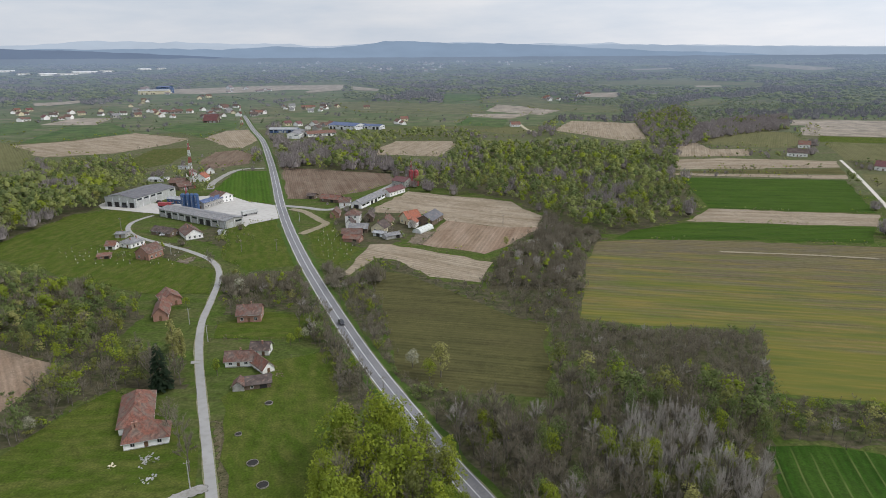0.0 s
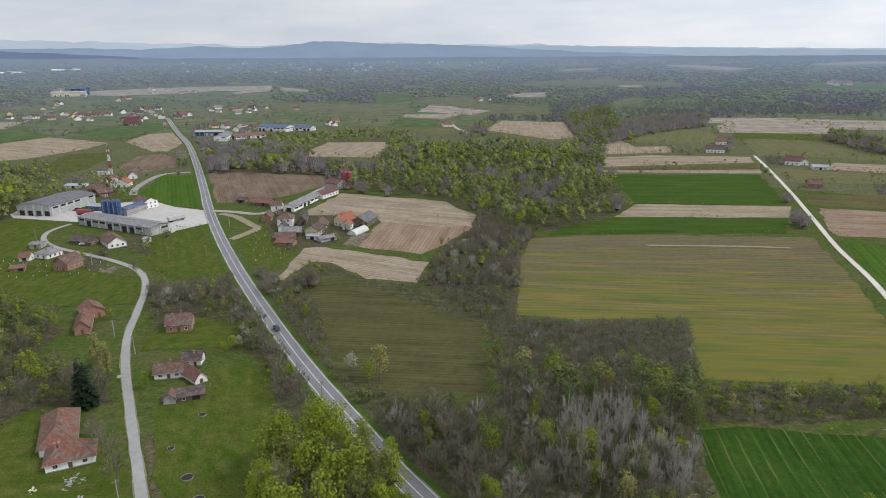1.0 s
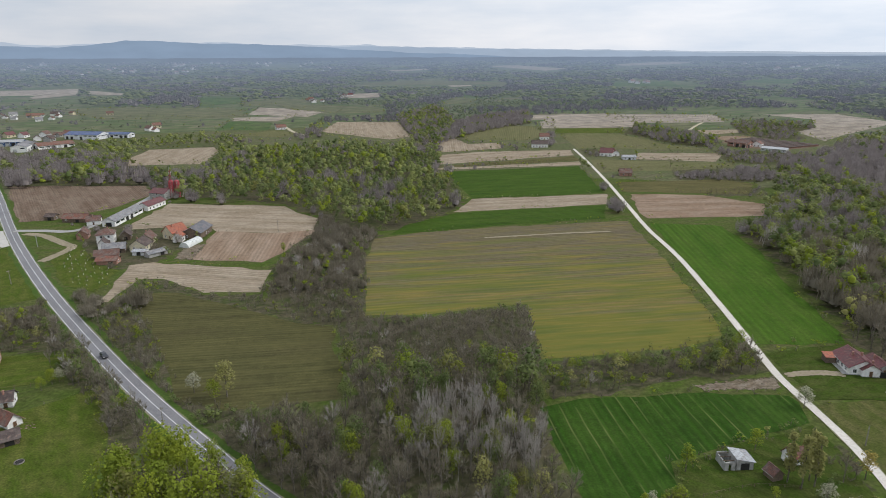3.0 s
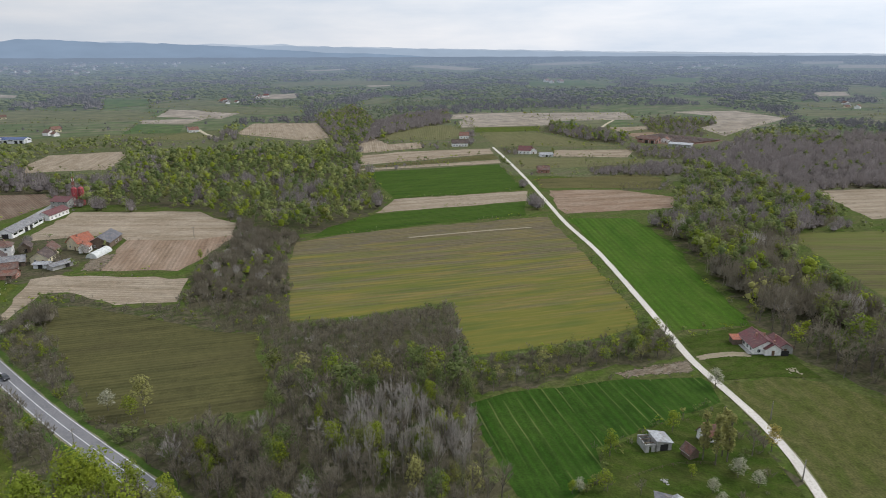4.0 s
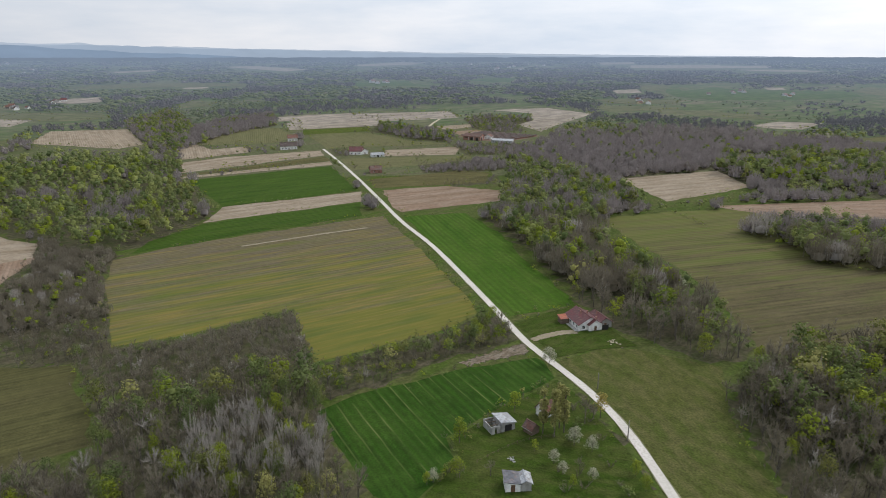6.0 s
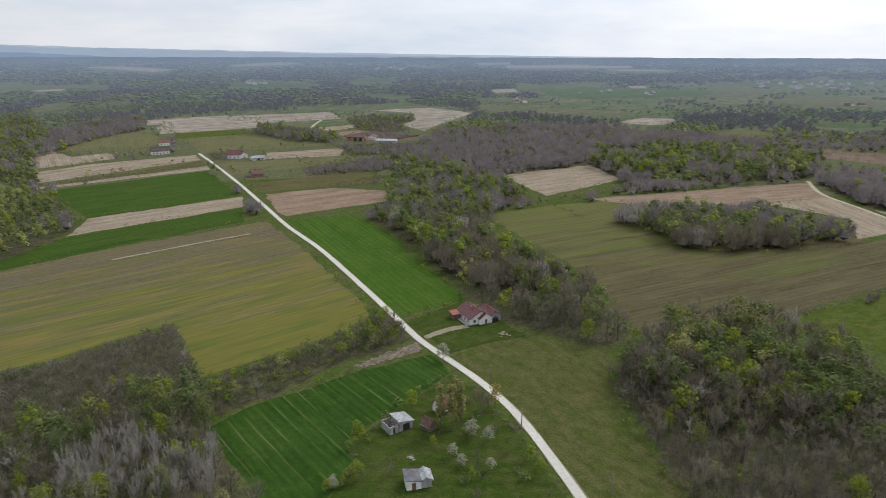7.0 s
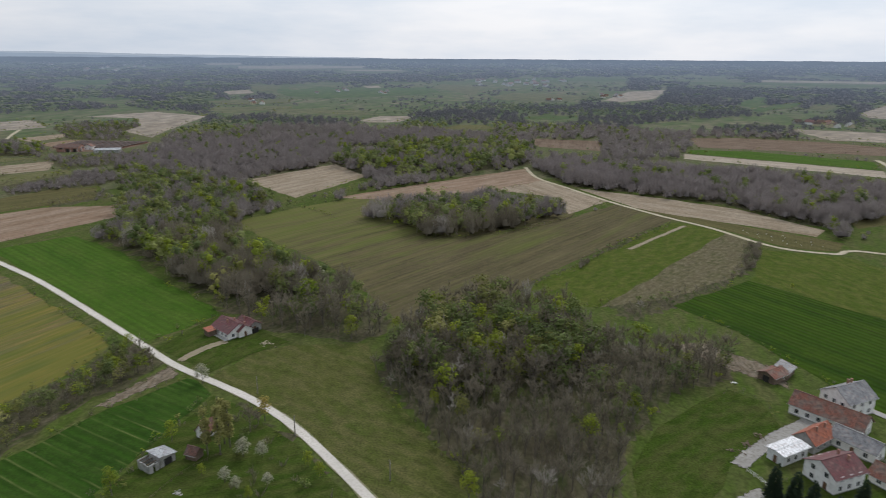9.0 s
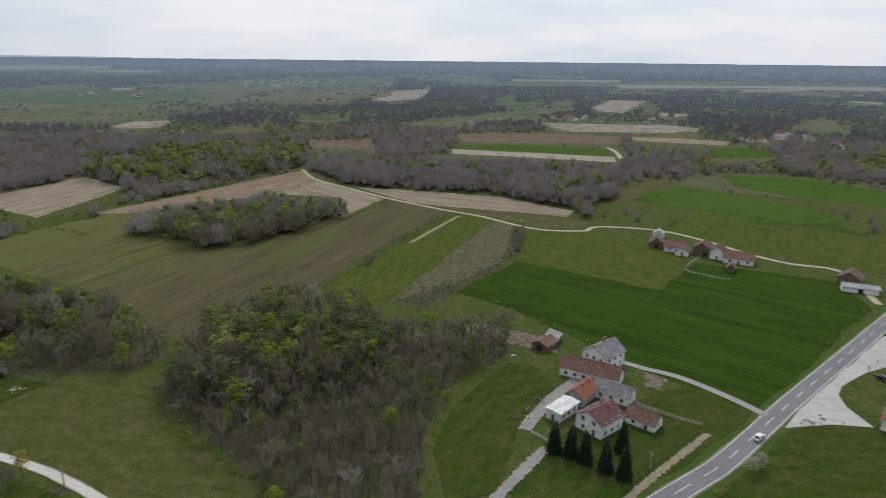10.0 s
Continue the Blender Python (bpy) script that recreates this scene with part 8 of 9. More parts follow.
def roofless_room(label, x, y, yaw, w, d, h, t=0.25):
    """Bare block walls without a roof, with a doorway and a window gap."""
    ob = thing("ruin", label, "ruin", pose(x, y, 0, 0, 0, yaw))
    part("wall", boxed(-w / 2, d / 2 - t, -0.2, w / 2, d / 2, h), MAT["concrete"], ob)
    part("wall", boxed(-w / 2, -d / 2, -0.2, -w / 2 + t, d / 2 - t, h * 0.92), MAT["concrete"], ob)
    bm = boxed(-w / 2 + t, -d / 2, -0.2, -w * 0.12, -d / 2 + t, h)
    box(bm, w * 0.12, -d / 2, -0.2, w / 2, -d / 2 + t, h * 0.9)
    box(bm, -w * 0.12, -d / 2, 2.05, w * 0.12, -d / 2 + t, h)
    part("wall", bm, MAT["plaster_grey"], ob, "block wall with a doorway")
    bm = boxed(w / 2 - t, -d / 2 + t, -0.2, w / 2, -d * 0.15, h * 0.8)
    box(bm, w / 2 - t, d * 0.15, -0.2, w / 2, d / 2 - t, h * 0.85)
    box(bm, w / 2 - t, -d * 0.15, -0.2, w / 2, d * 0.15, 0.9)
    part("wall", bm, MAT["concrete"], ob, "block wall with a window gap")
    for q in (-0.3, 0.05, 0.35):
        part("beam", boxed(-w / 2, d * q - 0.07, h * 0.93, w / 2, d * q + 0.07, h * 0.93 + 0.16), MAT["timber"], ob, "weathered roof beam")


def drying_rack(x, y, yaw, length):
    """A long low rack under a narrow roof, where raw bricks dry."""
    ob = thing("drying_rack", "long low drying rack with a dark narrow roof", "rack", pose(x, y, ground_z(math.hypot(x, y)), 0, 0, yaw), "drying racks of the brickworks")
    bm = bmesh.new()
    for s in (-1, 1):
        slab(bm, [Vector((-length / 2, s * 1.5, 1.7)), Vector((length / 2, s * 1.5, 1.7)), Vector((length / 2, 0, 2.5)), Vector((-length / 2, 0, 2.5))], 0.12)
    uv_slope(part("roof", bm, MAT["tile_dark"], ob).data)
    part("stack", boxed(-length / 2 + 0.5, -0.8, 0, length / 2 - 0.5, 0.8, 1.3), MAT["brick"], ob, "stacked raw bricks")
    n = int(length / 8)
    for k in range(n + 1):
        for s in (-1, 1):
            part("post", boxed(-length / 2 + length * k / n - 0.1, s * 1.3 - 0.1, -0.1, -length / 2 + length * k / n + 0.1, s * 1.3 + 0.1, 1.8), MAT["timber"], ob)


def heap(name, label, category, x, y, w, d, h, material, seed):
    """An uneven heap: logs, rubble, manure."""
    rng = random.Random(seed)
    ob = thing(name, label, category, pose(x, y, 0, 0, 0, rng.uniform(0, 180)))
    for k in range(int(10 + w * d)):
        u, v = rng.gauss(0, 0.3), rng.gauss(0, 0.3)
        s = rng.uniform(0.12, 0.4)
        z = max(0, h * (1 - (u * u + v * v) * 2.5)) * rng.random()
        bm = boxed(-s, -s * rng.uniform(0.3, 0.9), 0, s, s * rng.uniform(0.3, 0.9), s * 0.5)
        bmesh.ops.transform(bm, matrix=pose(u * w, v * d, z, rng.uniform(-25, 25), rng.uniform(-25, 25), rng.uniform(0, 180)), verts=bm.verts)
        part("piece", bm, MAT[material], ob)


def stakes(label, pts, gap):
    """Rows of young orchard trees with white painted trunks."""
    rng = np.random.RandomState(8)
    xs, ys = [p[0] for p in pts], [p[1] for p in pts]
    gx, gy = np.meshgrid(np.arange(min(xs), max(xs), gap), np.arange(min(ys), max(ys), gap))
    px = (gx + rng.uniform(-1.8, 1.8, gx.shape)).ravel()
    py = (gy + rng.uniform(-1.8, 1.8, gy.shape)).ravel()
    keep = inside(px, py, pts) & ~near_house(px, py, 1)
    for x, y in zip(px[keep], py[keep]):
        ob = thing("sapling", label, "sapling", pose(float(x), float(y), 0, 0, 0, float(rng.uniform(0, 360))), "young orchard")
        if "stem" not in SAPLING:
            bm = bmesh.new()
            tube(bm, (0, 0, 0), (0, 0, 0.8), 0.10, 0.08, 6)
            SAPLING["stem"] = part("trunk", bm, MAT["white"], ob, "white painted trunk").data
            p = bare(300, 1)
            v = p.cv * 0.22 + np.array([0, 0, 0.7])
            me = raw_mesh("crown", v, p.cf, [LEAF["twig"]], tint=np.full(len(v), 0.5))
            SAPLING["top"] = me
            new("crown", me).parent = ob
        else:
            for nm, k in (("trunk", "stem"), ("crown", "top")):
                new(nm, SAPLING[k]).parent = ob


SAPLING = {}


silo(-177.0, 427.2, 1.7, 11.5, MAT["metal_blue"], "blue painted steel grain silo")
silo(-173.9, 427.1, 1.7, 11.5, MAT["metal_blue"], "blue painted steel grain silo")
silo(-170.8, 427.0, 1.7, 11.5, MAT["metal_blue"], "blue painted steel grain silo")
silo(-168.1, 427.0, 1.7, 11.5, MAT["metal_blue"], "blue painted steel grain silo")
silo(-26.3, 512.1, 1.9, 12, MAT["metal_red"], "red painted steel grain silo")
silo(-22.2, 512.0, 1.9, 12, MAT["metal_red"], "red painted steel grain silo")
lattice_mast(-26.1, 507.4, 21, 1.1, False, "red steel conveyor tower over the silos")
lattice_mast(-177.3, 434.0, 16, 0.8, False, "steel conveyor tower beside the blue silos")
lattice_mast(-200.8, 506.3, 36, 1.4, True, "red and white lattice radio mast")
lattice_mast(-312.4, 1007.5, 30, 1.6, True, "far red and white lattice radio mast")
trailer(-129.1, 414.5, 49, 11, MAT["metal_grey"], "long grey parked truck trailer in the yard")
trailer(-196.6, 439.8, -2, 7, MAT["metal_red"], "red parked truck in the yard", True)
trailer(-195.6, 456.2, -2, 10, MAT["metal_blue"], "blue covered trailer beside the silos")
polytunnel(-12.5, 372.0, 58, 14, 6)
car(147.4, -101.3, -52, MAT["car_white"], "white hatchback car on the main road")
car(-40.3, 231.7, -66, MAT["car_dark"], "dark car driving on the main road")
car(-223.1, 438.8, 20, MAT["car_dark"], "dark parked car beside the warehouse")
car(-206.0, 454.6, 70, MAT["car_dark"], "dark parked car in the yard")
car(-164.8, 363.5, 10, MAT["car_white"], "white parked car by the timber barn")
car(178.1, -161.6, 20, MAT["car_dark"], "dark parked car by the roadside house")
pole(139.8, 78.9, 5, True)
pole(127.5, 46.8, 6, True)
pole(157.3, 100.7, 6, True)
pole(-61.9, 132.2, 8, False)
pole(-19.1, 177.7, 6, True)
pole(-87.2, 216.5, 7, False)
pole(136.9, -65.9, 5, False)
pole(-99.9, 232.3, 7, False)
pole(-144.8, 325.0, 7, False)
pole(-196.2, 377.1, 8, True)
pole(139.4, 78.7, 6, True)
pole(-90.2, 331.1, 7, True)
pole(-109.0, 330.4, 7, True)
pole(36.2, 382.1, 7, True)
pole(446.7, -7.6, 7, True)
pole(-92.1, 396.7, 7, False)
pole(141.2, 79.7, 5, True)
fence("grey concrete post fence round the farm garden", [(170, -72.5), (163.6, -78.4), (158.5, -84), (154.9, -88.7)])
fence("low concrete wall fence beside the farm gate", [(154.9, -38.9), (151.4, -41.6), (148.6, -43)], 1.5)
fence("wire fence round the farm garden", [(154.9, -88.7), (143.7, -74.9), (130.9, -59.1)], 3.0, 1.2, False)
fence("concrete fence round the hamlet paddock", [(314.5, -165.3), (295.2, -148.2), (284.3, -154.1), (277.2, -161.8)], 2.5)
fence("wire fence beside the white cottage", [(-86.7, 217.5), (-76.6, 217.3), (-64.2, 217.6), (-50.4, 216.5)], 4, 1.1, False)
fence("old wire fence across the garden", [(102.1, 99.2), (116.3, 97.9), (125.8, 93.5)], 3, 1.0, False)
fence("wire fence round the warehouse field", [(-235.8, 427.2), (-209.9, 421.5), (-187.1, 408.3)], 5, 1.2, False)
manure_ring(-49.6, 142.2, 1.5)
manure_ring(-44.6, 133.3, 1.5)
manure_ring(-53.2, 172.0, 1.2)
manure_ring(-57.3, 155.4, 1.0)
heap("log_pile", "stacked weathered logs beside the track", "log pile", 171.8, -45.3, 4, 2, 1.2, "timber", 1)
heap("log_pile", "stacked weathered timber beside the track", "log pile", 167.8, -41.4, 4, 2, 1.0, "timber", 2)
heap("rubble", "pale broken concrete slabs in the grass", "rubble", -73.7, 135.8, 5, 2.5, 0.2, "concrete", 3)
heap("rubble", "scattered pale rubble of a ruined shed", "rubble", -77.3, 143.9, 5, 6, 0.3, "stone", 4)
heap("straw_heap", "small heap of pale straw", "heap", -85.4, 140.9, 3, 1.5, 0.5, "cream", 5)
heap("log_pile", "scattered timber by the old cottage", "log pile", -54.6, 191.1, 4, 3, 0.3, "timber", 6)
heap("rubble", "pale rubble by the small houses", "rubble", 109.6, 94.3, 2, 2, 0.4, "stone", 7)
heap("rubble", "white sacks by the shed", "rubble", 204.1, -43.6, 2, 1, 0.5, "white", 8)
heap("log_pile", "stack of logs near the farm", "log pile", 163.2, -38.2, 5, 1.5, 1, "timber", 9)
heap("rubble", "heap of sand by the red roof house", "rubble", 190.3, 116.8, 5, 3, 0.6, "dirt", 10)
roofless_room("roofless grey block room beside the pale roofed house", 116.0, 107.2, -18, 2.8, 4.9, 2.5)
stakes("young fruit tree with a white painted trunk", [(-78.6, 382.2), (-69.5, 390.4), (-55.3, 346.7), (-44.8, 333.2), (-53.1, 307.7), (-66, 323.3)], 5.5)
stakes("young fruit tree with a white painted trunk", [(-213.9, 333.8), (-191.8, 338.6), (-138.2, 329), (-130.7, 309.3), (-150.5, 302.5), (-199.1, 313.5)], 7)
stakes("young fruit tree with a white painted trunk", [(416, -72.6), (405.9, -99.2), (386, -123.6), (381.5, -99.8)], 6)
drying_rack(618, 616, 10, 58)
drying_rack(619, 609, 9, 59)
drying_rack(620, 601, 9, 59)
drying_rack(621, 594, 8, 60)
drying_rack(622, 587, 8, 60)
drying_rack(624, 579, 8, 61)
drying_rack(625, 572, 7, 62)
drying_rack(626, 564, 7, 62)
drying_rack(627, 557, 7, 63)
drying_rack(629, 550, 6, 63)
drying_rack(630, 542, 6, 64)

# ---- woods and single trees ----
wood("green spring wood on a low rise", 0.9, 0, 12, 7.5, [(-20.6, 510.5), (13, 488.8), (38.3, 469.1), (48.3, 456.6), (61.8, 421.3), (79.2, 366.8), (98.1, 358.1), (156.4, 395.7), (177.3, 434.5), (206.7, 552.8), (229.9, 639.6), (216.1, 626.1), (187.8, 673.8), (112.9, 725), (64.6, 717), (24.7, 702.6), (-7.6, 586.5)])
wood("bare grey brown strip of wood in a shallow valley", 0.06, 0.35, 6, 3.4, [(64.2, 410), (78.6, 364.3), (93, 352.2), (78.6, 331.1), (69.2, 302.9), (53.9, 236.6), (47.5, 197), (37.8, 201.4), (40.1, 231.8), (31.6, 238.6), (24, 272), (28.8, 311.5), (50.5, 343.9)])
wood("leafless plantation of young trees", 0.02, 0.1, 6, 2.6, [(53.5, 234.9), (78.3, 225.6), (118.5, 222.2), (99.9, 173.5), (90.5, 170.9), (64.2, 175.5), (47, 194.9)])
wood("leafless wood with scattered green trees", 0.34, 0.22, 11, 4.2, [(-17.7, 196.6), (-7, 172.6), (4.9, 142.8), (11, 114.5), (67.8, 89.2), (72.6, 106.3), (78.4, 128.5), (88.6, 150.5), (97.7, 172.2), (63.8, 174.4), (46.6, 193.7), (37.6, 200.5), (36.8, 180.5), (26.6, 158.2), (14.3, 167), (-5.6, 181.1), (-13, 186.2)])
wood("hedge of bushes below the olive field", 0.6, 0.3, 6.5, 3.1, [(100.3, 174.2), (120.5, 168.9), (152.9, 163.3), (169.2, 166.7), (175.8, 159.4), (168, 142.9), (141.9, 147.8), (107.4, 149.6), (89.1, 151.3)])
wood("mixed spring wood along a ditch", 0.68, 0.12, 13, 5.2, [(317.1, 289.3), (292.4, 284.7), (263.3, 225.1), (231.2, 169.8), (217.3, 152.6), (202.1, 126.8), (198.4, 109.2), (205.6, 79.9), (217.4, 75.7), (241.8, 105.5), (283.8, 178.4), (325.2, 217.1), (371.5, 233.8), (407.9, 223.3), (405.1, 230.5), (435.3, 296.2), (471.5, 365.2), (426.5, 361.3)])
wood("grove of trees amid the fields", 0.5, 0.12, 14, 5.2, [(394.6, 177.6), (369.1, 133.6), (343.4, 100.7), (352.8, 78.6), (385.9, 49.3), (424.1, 27.3), (419.1, 28.8), (441.5, 69.7), (428.9, 113.5), (381, 154)], False)
wood("leafless grey brown thicket with a few green trees", 0.08, 0.2, 10, 3.7, [(177.8, 70.2), (203.1, 66.9), (220.9, 43.8), (229.5, 13), (222.9, -23), (230, -45.6), (207.1, -42.3), (190.5, -23.6), (155.4, -8.3), (133.9, -7), (120.3, -5.9), (113.6, 18.8), (130.5, 29), (145.1, 38.7), (166, 58.7), (183.8, 71.8)])
wood("tall wood of bare and newly green trees", 0.4, 0.08, 14, 4.4, [(190, 72), (213, 70), (237, 57), (248, 43), (243, 16), (224, 2), (200, 1), (180, 17), (172, 36), (172, 60)], False)
wood("green wooded rise beyond the fields", 0.7, 0, 15, 7, [(560.6, 256.5), (524.2, 207.9), (542.2, 187.8), (582.1, 118.4), (629, 77.2), (714.8, 85.8), (771.7, 123.4), (693.5, 239.6), (590.1, 257.1)])
wood("wide grey leafless wood", 0.05, 0.05, 10, 6.2, [(490.3, 444.8), (678.2, 501.5), (780.6, 347.1), (887.3, 255.5), (835.1, 111.6), (687.7, 306.6), (578.6, 267.6), (487.1, 302.7), (483.9, 362.2)])
wood("brown leafless wood beside the track", 0.08, 0.05, 13, 5.6, [(602.9, 71.1), (527.6, 31.6), (514.6, -21.3), (483.9, -86.2), (435.4, -124.7), (440.9, -143.6), (443.5, -144.2), (469.2, -174), (591.4, -215.1), (615.8, -95.5), (627.3, 44.8)])
wood("dark leafless plantation on a far slope", 0.04, 0.0, 9, 6.5, [(274, 732), (348, 915), (468, 1049), (566, 1072), (483, 906), (385, 841), (324, 789)], False)
wood("mixed spring wood on a far slope", 0.6, 0.0, 11, 7, [(252, 790), (309, 1059), (450, 1257), (385, 986), (266, 710), (234, 702)], False)
wood("green wood beside the depot", 0.97, 0.0, 13, 6.2, [(-248.7, 309.9), (-251.6, 348.9), (-250.6, 396.5), (-239.4, 450), (-221.4, 449.7), (-264.3, 508.2), (-337.3, 524.1), (-414.8, 540.9)])
wood("dense green thicket beside the pasture", 0.85, 0.15, 9, 4.3, [(-235.8, 292.1), (-208.1, 300.1), (-178.4, 287), (-143.9, 260.5), (-122.9, 241.2), (-123, 209.9), (-132.9, 199), (-183.4, 220.4)])
wood("bushes and trees above the old house", 0.62, 0.2, 10, 4.2, [(-132.2, 197.7), (-123.8, 207.6), (-94.9, 200.6), (-80.6, 180.9), (-97.6, 181.1), (-110.9, 176), (-112.7, 161.1), (-114.1, 150.6), (-118.6, 148.1), (-127.7, 148.1), (-128.4, 168)])
wood("leafless scrub between lane and main road", 0.12, 0.5, 7, 3.4, [(-103, 277.7), (-92.6, 296.1), (-70.5, 295.7), (-53, 249.2), (-37.7, 208.7), (-23.7, 176.7), (-32.8, 176.8), (-45.8, 208.8), (-56.9, 243.1), (-74.3, 247.7), (-88.4, 240.7)])
wood("scrub strip beside the main road", 0.12, 0.5, 6, 3.2, [(-69.4, 310.8), (-59.2, 297.2), (-39.3, 249), (-24.9, 218.1), (-18.2, 191.4), (-18.1, 189.4), (-30.2, 213.3), (-42.6, 239.9)])
wood("bright green trees over the road bank", 0.92, 0.02, 16, 4.4, [(-30.2, 130.6), (-27.2, 145.6), (-19.6, 155.7), (-7.1, 149), (1.6, 132.6), (7.4, 116.7), (11, 113.9), (7.7, 100.3), (-25.3, 100.5), (-32.8, 114.2)])
wood("scrub strip beyond the main road", 0.15, 0.4, 8, 3.4, [(-30, 280.2), (-37.6, 296.7), (-32.8, 265.5), (-22.4, 218), (-18.2, 190.6), (-8.3, 176.5), (2, 165), (12.6, 176.3), (0.4, 179.9), (-16.3, 190.6), (-19.9, 218)])
wood("strip of leafless scrub between road and field", 0.12, 0.4, 5.5, 2.6, [(-63.6, 313.1), (-50.2, 291.4), (-39, 287.7), (-30.8, 260.8), (-24.7, 237.1), (-21.7, 212.7), (-18.6, 196), (-28.2, 220.3), (-40.1, 248.1), (-54, 285.2)])
wood("strip of leafless scrub along the road bank", 0.15, 0.35, 7, 2.8, [(-65.6, 283.6), (-55.1, 256.4), (-42.7, 228.1), (-27.2, 193.2), (-20.9, 180.4), (-24.9, 167.5), (-30.7, 164.2), (-33.5, 182.4), (-42.2, 208.7), (-49.8, 220.9), (-54.9, 220.8)])
wood("grove of tall trees beyond the white road", 0.55, 0.1, 11, 6.5, [(532.4, 733.1), (529.8, 688.9), (520.2, 620.1), (536.9, 575.1), (595.8, 631.1), (608.7, 715), (617.5, 790.5), (586.6, 798.3)])
wood("trees and bushes behind the brickworks", 0.6, 0.2, 8, 8, [(753.7, 774.6), (826.1, 789.2), (855.6, 717.4), (808.6, 674.1), (744.2, 656.4), (706, 598.5), (660.8, 609.2), (667.3, 666.1)])
wood("bare thicket before the brickworks", 0.2, 0.3, 6, 6, [(523.2, 560.1), (605, 499.2), (527.2, 439.9), (477, 488.3)])
wood("bare hedge across the meadow", 0.06, 0.3, 6, 4.5, [(399.9, 477.8), (487.2, 445.7), (455, 405.5), (429, 397.2), (370.8, 431.8)])
wood("low bare scrub in the meadow", 0.05, 0.6, 4, 4.5, [(361.5, 392.8), (411.1, 380), (387.8, 354.9), (346.5, 369.7)])
wood("bushes by the white road house", 0.7, 0.5, 4, 5, [(393.5, 620.5), (415.2, 614), (390, 572), (369, 569.5)])
wood("bank of bushes and trees below the main road", 0.3, 0.3, 10, 3.8, [(-12, 180), (2.1, 171.3), (18.9, 169.5), (30.3, 157.3), (24.9, 124.6), (15.8, 113.9), (13.8, 132.4), (4.1, 153.4)])
wood("dark hedge between field and valley", 0.2, 0.5, 5, 4, [(-37.8, 298.5), (-35.5, 316.8), (-25, 312.7), (-7.1, 286.1), (16.3, 275.5), (26.8, 251.1), (39.7, 230.1), (25.6, 238.8), (8.2, 261.3), (-18.1, 292.1)])
wood("bare scrub in the shallow valley", 0.1, 0.6, 5, 3.4, [(24.5, 308.9), (37.3, 342.3), (63.6, 403), (76.8, 343.7), (55, 238.4), (46.2, 227.3), (38.4, 232.9), (18.6, 270.3)])
wood("wood beyond the main road", 0.45, 0.1, 13, 8, [(-150.6, 595.7), (-95.1, 578.3), (-43, 567.5), (-18.4, 509.5), (-16.4, 525.3), (-37.4, 656), (-119.7, 740.7), (-163.9, 679.7), (-173.5, 686.3)])
wood("hedge along the field edge", 0.3, 0.4, 5, 4, [(273.4, 40), (306.5, 18.6), (351.3, -2.4), (420.3, -36.4), (417.2, -41.3), (340.3, -2.6), (296.1, 17.7), (263.3, 35.9)])
wood("dark shrubs at the end of a scrub strip", 0.05, 0.6, 5, 3.5, [(317.6, -58.3), (384.4, -77), (374.7, -84), (346.1, -77.3), (317.3, -63.3)])
wood("row of bushes along the wheat field", 0.2, 0.6, 5, 4, [(260.7, -3.8), (285, -27.9), (318.4, -61), (309.9, -60.9), (267.8, -29), (247.6, -12.7)])
wood("orchard of small trees by the small houses", 0.35, 0.5, 4, 7, [(126.9, 94.3), (131.5, 82.2), (131.9, 71.7), (117.1, 52.8), (107.6, 44.1), (90.2, 70.5), (103, 81.8), (119.9, 85.5)])
wood("bushes round the small garden", 0.3, 0.4, 5, 6, [(143, 110.4), (149.8, 100.1), (138.2, 77.1), (131.5, 82.2), (131.3, 95.5)])
wood("bank of bushes by the garden", 0.2, 0.5, 6, 4.5, [(160.9, 161.3), (178, 165.3), (169.4, 140.9), (156.8, 141), (143.7, 144.8), (137.3, 154.5), (152.6, 164.7)])
wood("garden trees in the farm hamlet", 0.3, 0.4, 6, 9, [(-75.3, 414.6), (-65.6, 439.5), (-33, 426.5), (-2.1, 390.1), (-27.3, 346), (-45.1, 335.4), (-60.1, 352.6)])
wood("shrubs and fruit trees by the lane", 0.4, 0.4, 5, 9, [(-189.3, 328), (-190.5, 361.7), (-155.5, 349), (-138.4, 337.4), (-138.6, 307.6), (-161.7, 308.1)])
wood("scrub behind the depot", 0.3, 0.4, 6, 6, [(-138, 393.6), (-119.5, 379.2), (-108.8, 353.7), (-119.6, 337), (-141.5, 354.5), (-147.4, 379.9)])
wood("green wood behind the depot", 0.82, 0.2, 10, 8, [(-400, 605.5), (-367, 604.2), (-271.3, 570.4), (-274.4, 597.4), (-331.5, 655.4), (-408.2, 639.3)])
wood("leafless wood by the left field", 0.1, 0.2, 9, 5, [(-138.7, 159.1), (-135.2, 168.1), (-133.6, 181.5), (-129.4, 192.8), (-120.7, 177.8), (-119.8, 164.8), (-120.3, 150.7), (-127.1, 143.2)])
birches("leafless trees with pale grey stems", 12, 3.4, [(39.9, 142.9), (53, 155.2), (70.5, 154.2), (66.3, 134), (74.7, 127.4), (63.3, 112.6), (57.1, 124.8), (47.7, 124.2), (37.7, 128.6)])
birches("leafless trees with pale grey stems", 10, 5, [(63.1, 132.4), (72.8, 139), (80.5, 134.4), (74.2, 124.2), (61.2, 124.3)])
tree("spruce", 9.5, 145.9, -43.1)
tree("spruce", 9.5, 143.6, -47.0)
tree("spruce", 9.5, 140.9, -50.0)
tree("spruce", 9.5, 136.6, -53.9)
tree("spruce", 9.5, 133.3, -57.7)
tree("spruce", 9.5, 144.6, -61.2)
tree("spruce", 16, -89.2, 181.0)
tree("poplar", 18, -90.0, 194.3)
tree("poplar", 14, -88.4, 196.3)
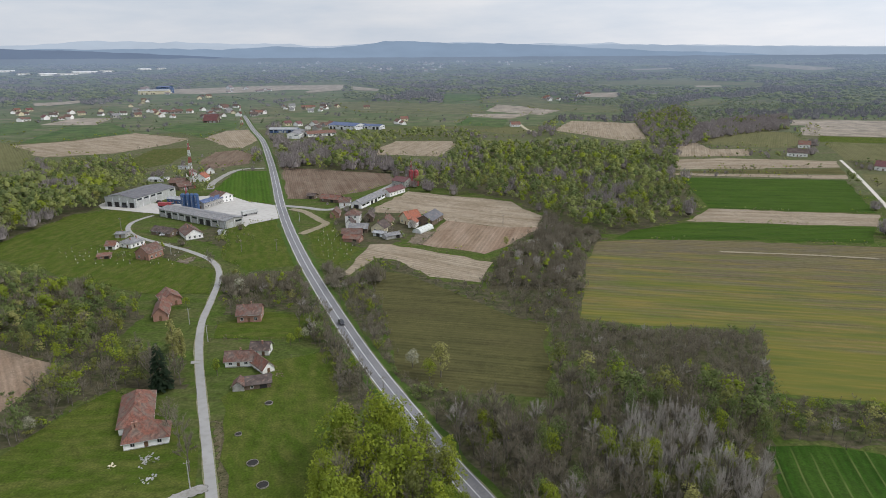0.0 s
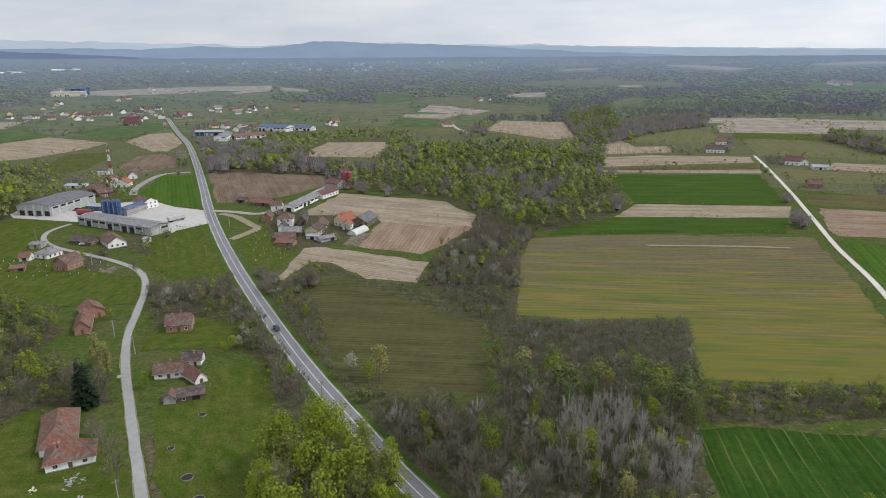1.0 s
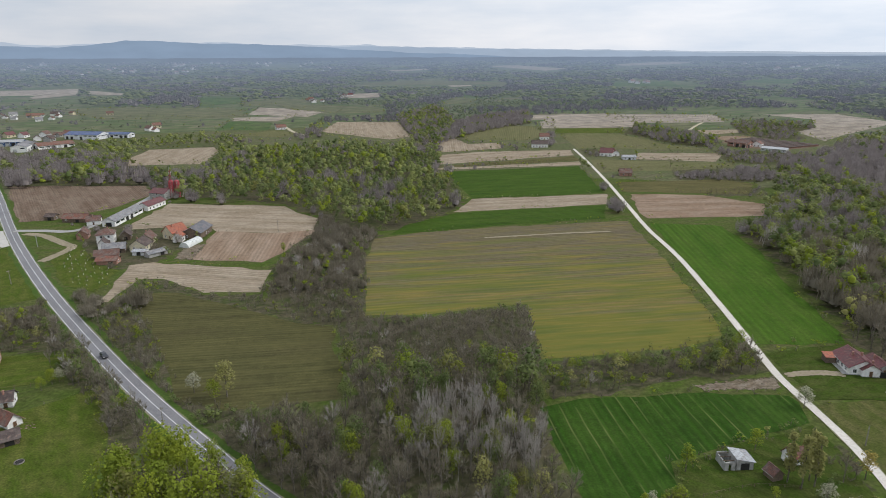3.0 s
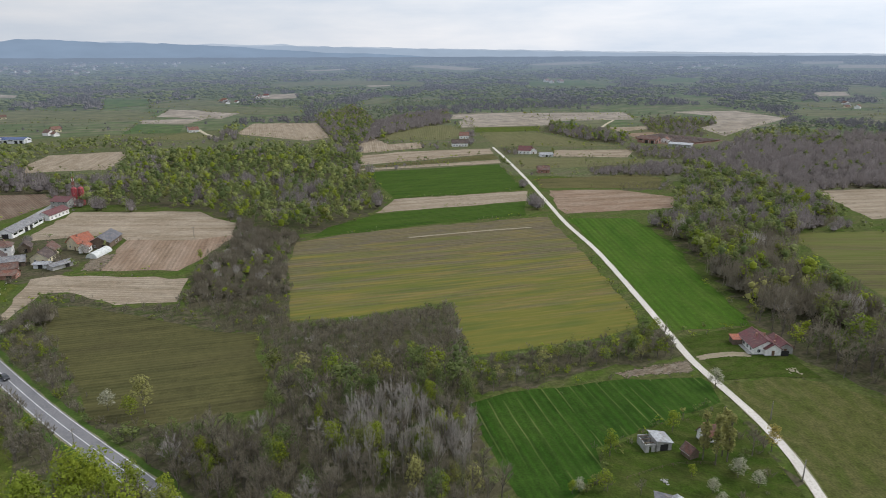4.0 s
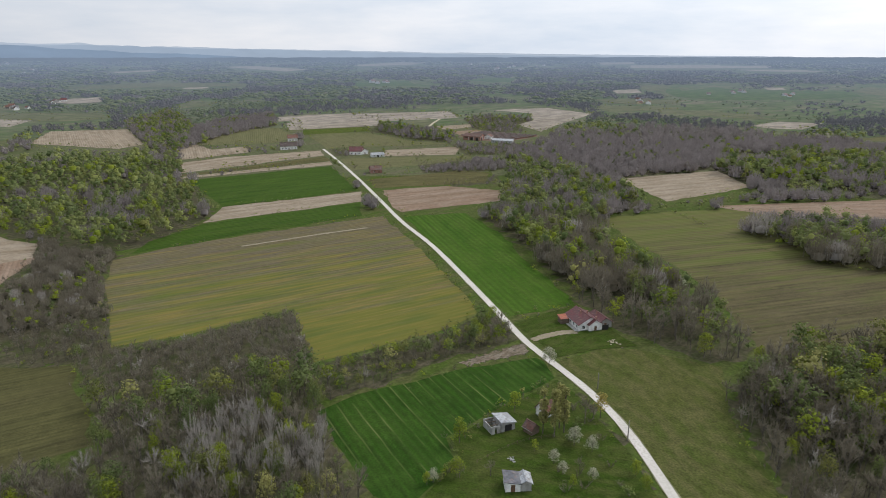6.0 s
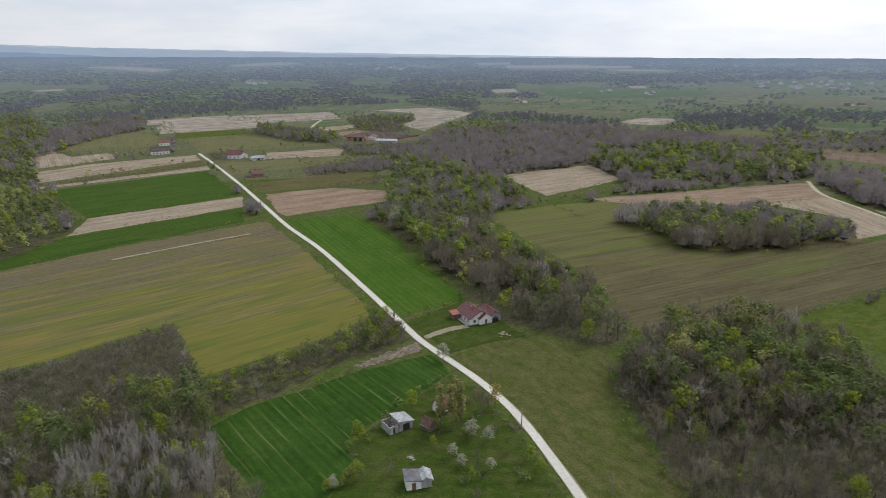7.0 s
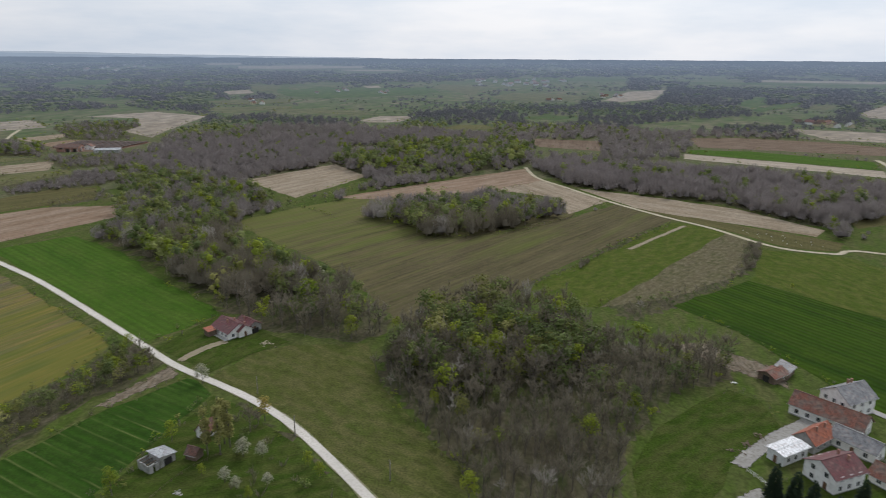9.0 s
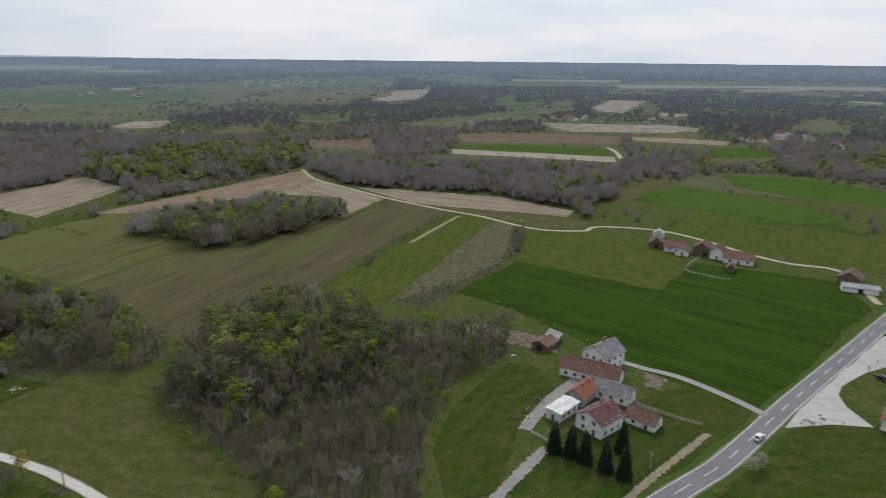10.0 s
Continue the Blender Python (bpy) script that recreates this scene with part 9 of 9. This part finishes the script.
tree("poplar", 14, 124.9, 96.3)
tree("poplar", 15, 125.9, 93.2)
tree("poplar", 14, 129.6, 92.7)
tree("poplar", 14, 130.6, 95.0)
tree("pale", 13, -1.4, 188.0)
tree("green", 9, 44.1, 159.2)
tree("green", 8, -5.0, 186.3)
tree("white", 6, 126.7, 87.0)
tree("white", 5, 127.7, 82.0)
tree("white", 4, 114.4, 81.3)
tree("white", 4, 117.6, 74.8)
tree("bare", 5, 117.8, 78.7)
tree("white", 4.5, 116.2, 85.6)
tree("green", 4, 116.8, 92.5)
tree("bare", 5, 100.7, 93.1)
tree("green", 4, 111.7, 76.3)
tree("white", 4, 88.5, 100.8)
tree("bare", 5, 94.5, 97.8)
tree("bare", 9, 137.6, 91.5)
tree("green", 5, 123.9, 63.9)
tree("green", 5, 127.3, 68.8)
tree("white", 7, 158.4, 120.9)
tree("white", 9, 188.6, 56.1)
tree("white", 8, -90.1, 265.1)
tree("white", 10, 339.5, 260.0)
tree("white", 11, 324.2, 1017.3)
tree("white", 7, 448.8, 300.8)
tree("white", 7, -10.9, 194.5)
tree("white", 7, 255.4, 124.7)
tree("white", 8, 256.8, 127.1)
tree("white", 5, 132.7, -90.8)
tree("white", 5, 134.4, -94.0)
tree("white", 3, 307.2, -205.8)
tree("autumn", 8, 143.9, 90.5)
tree("green", 7, 157.6, 155.3)
tree("green", 6, 173.7, 161.4)
tree("green", 7, 127.8, 109.3)
tree("green", 8, 104.7, 108.5)
tree("green", 6, 94.2, 98.3)
tree("green", 4, 86.7, 101.1)
tree("bare", 9, 134.9, -4.7)
tree("bare", 12, -71.5, 150.2)
tree("bare", 12, -64.7, 139.1)
tree("bare", 10, -76.5, 155.6)
tree("bare", 7, -80.1, 164.4)
tree("green", 6, -74.8, 190.1)
tree("green", 5, -108.0, 250.1)
tree("bare", 8, -115.5, 302.6)
tree("bare", 8, -119.1, 309.1)
tree("bare", 9, -126.9, 177.9)
tree("white", 5, -116.1, 157.4)
tree("green", 3, 306.2, -83.3)
tree("green", 9, 172.1, -11.5)
tree("green", 10, 155.6, 0.5)
tree("bare", 11, 157.5, 24.7)
tree("green", 9, 124.8, 26.3)
tree("green", 9, 178.5, 32.9)
tree("white", 6, -47.6, 218.4)
tree("white", 5, -51.6, 217.5)
tree("green", 5, -55.8, 212.7)
tree("green", 6, -53.4, 216.0)
tree("green", 6, 33.6, 335.8)
tree("green", 9, 207.4, 71.8)
tree("green", 10, 202.7, 88.5)
tree("green", 10, 217.6, 104.9)
hedgerows(plot_count)
far_woods()
mountains()
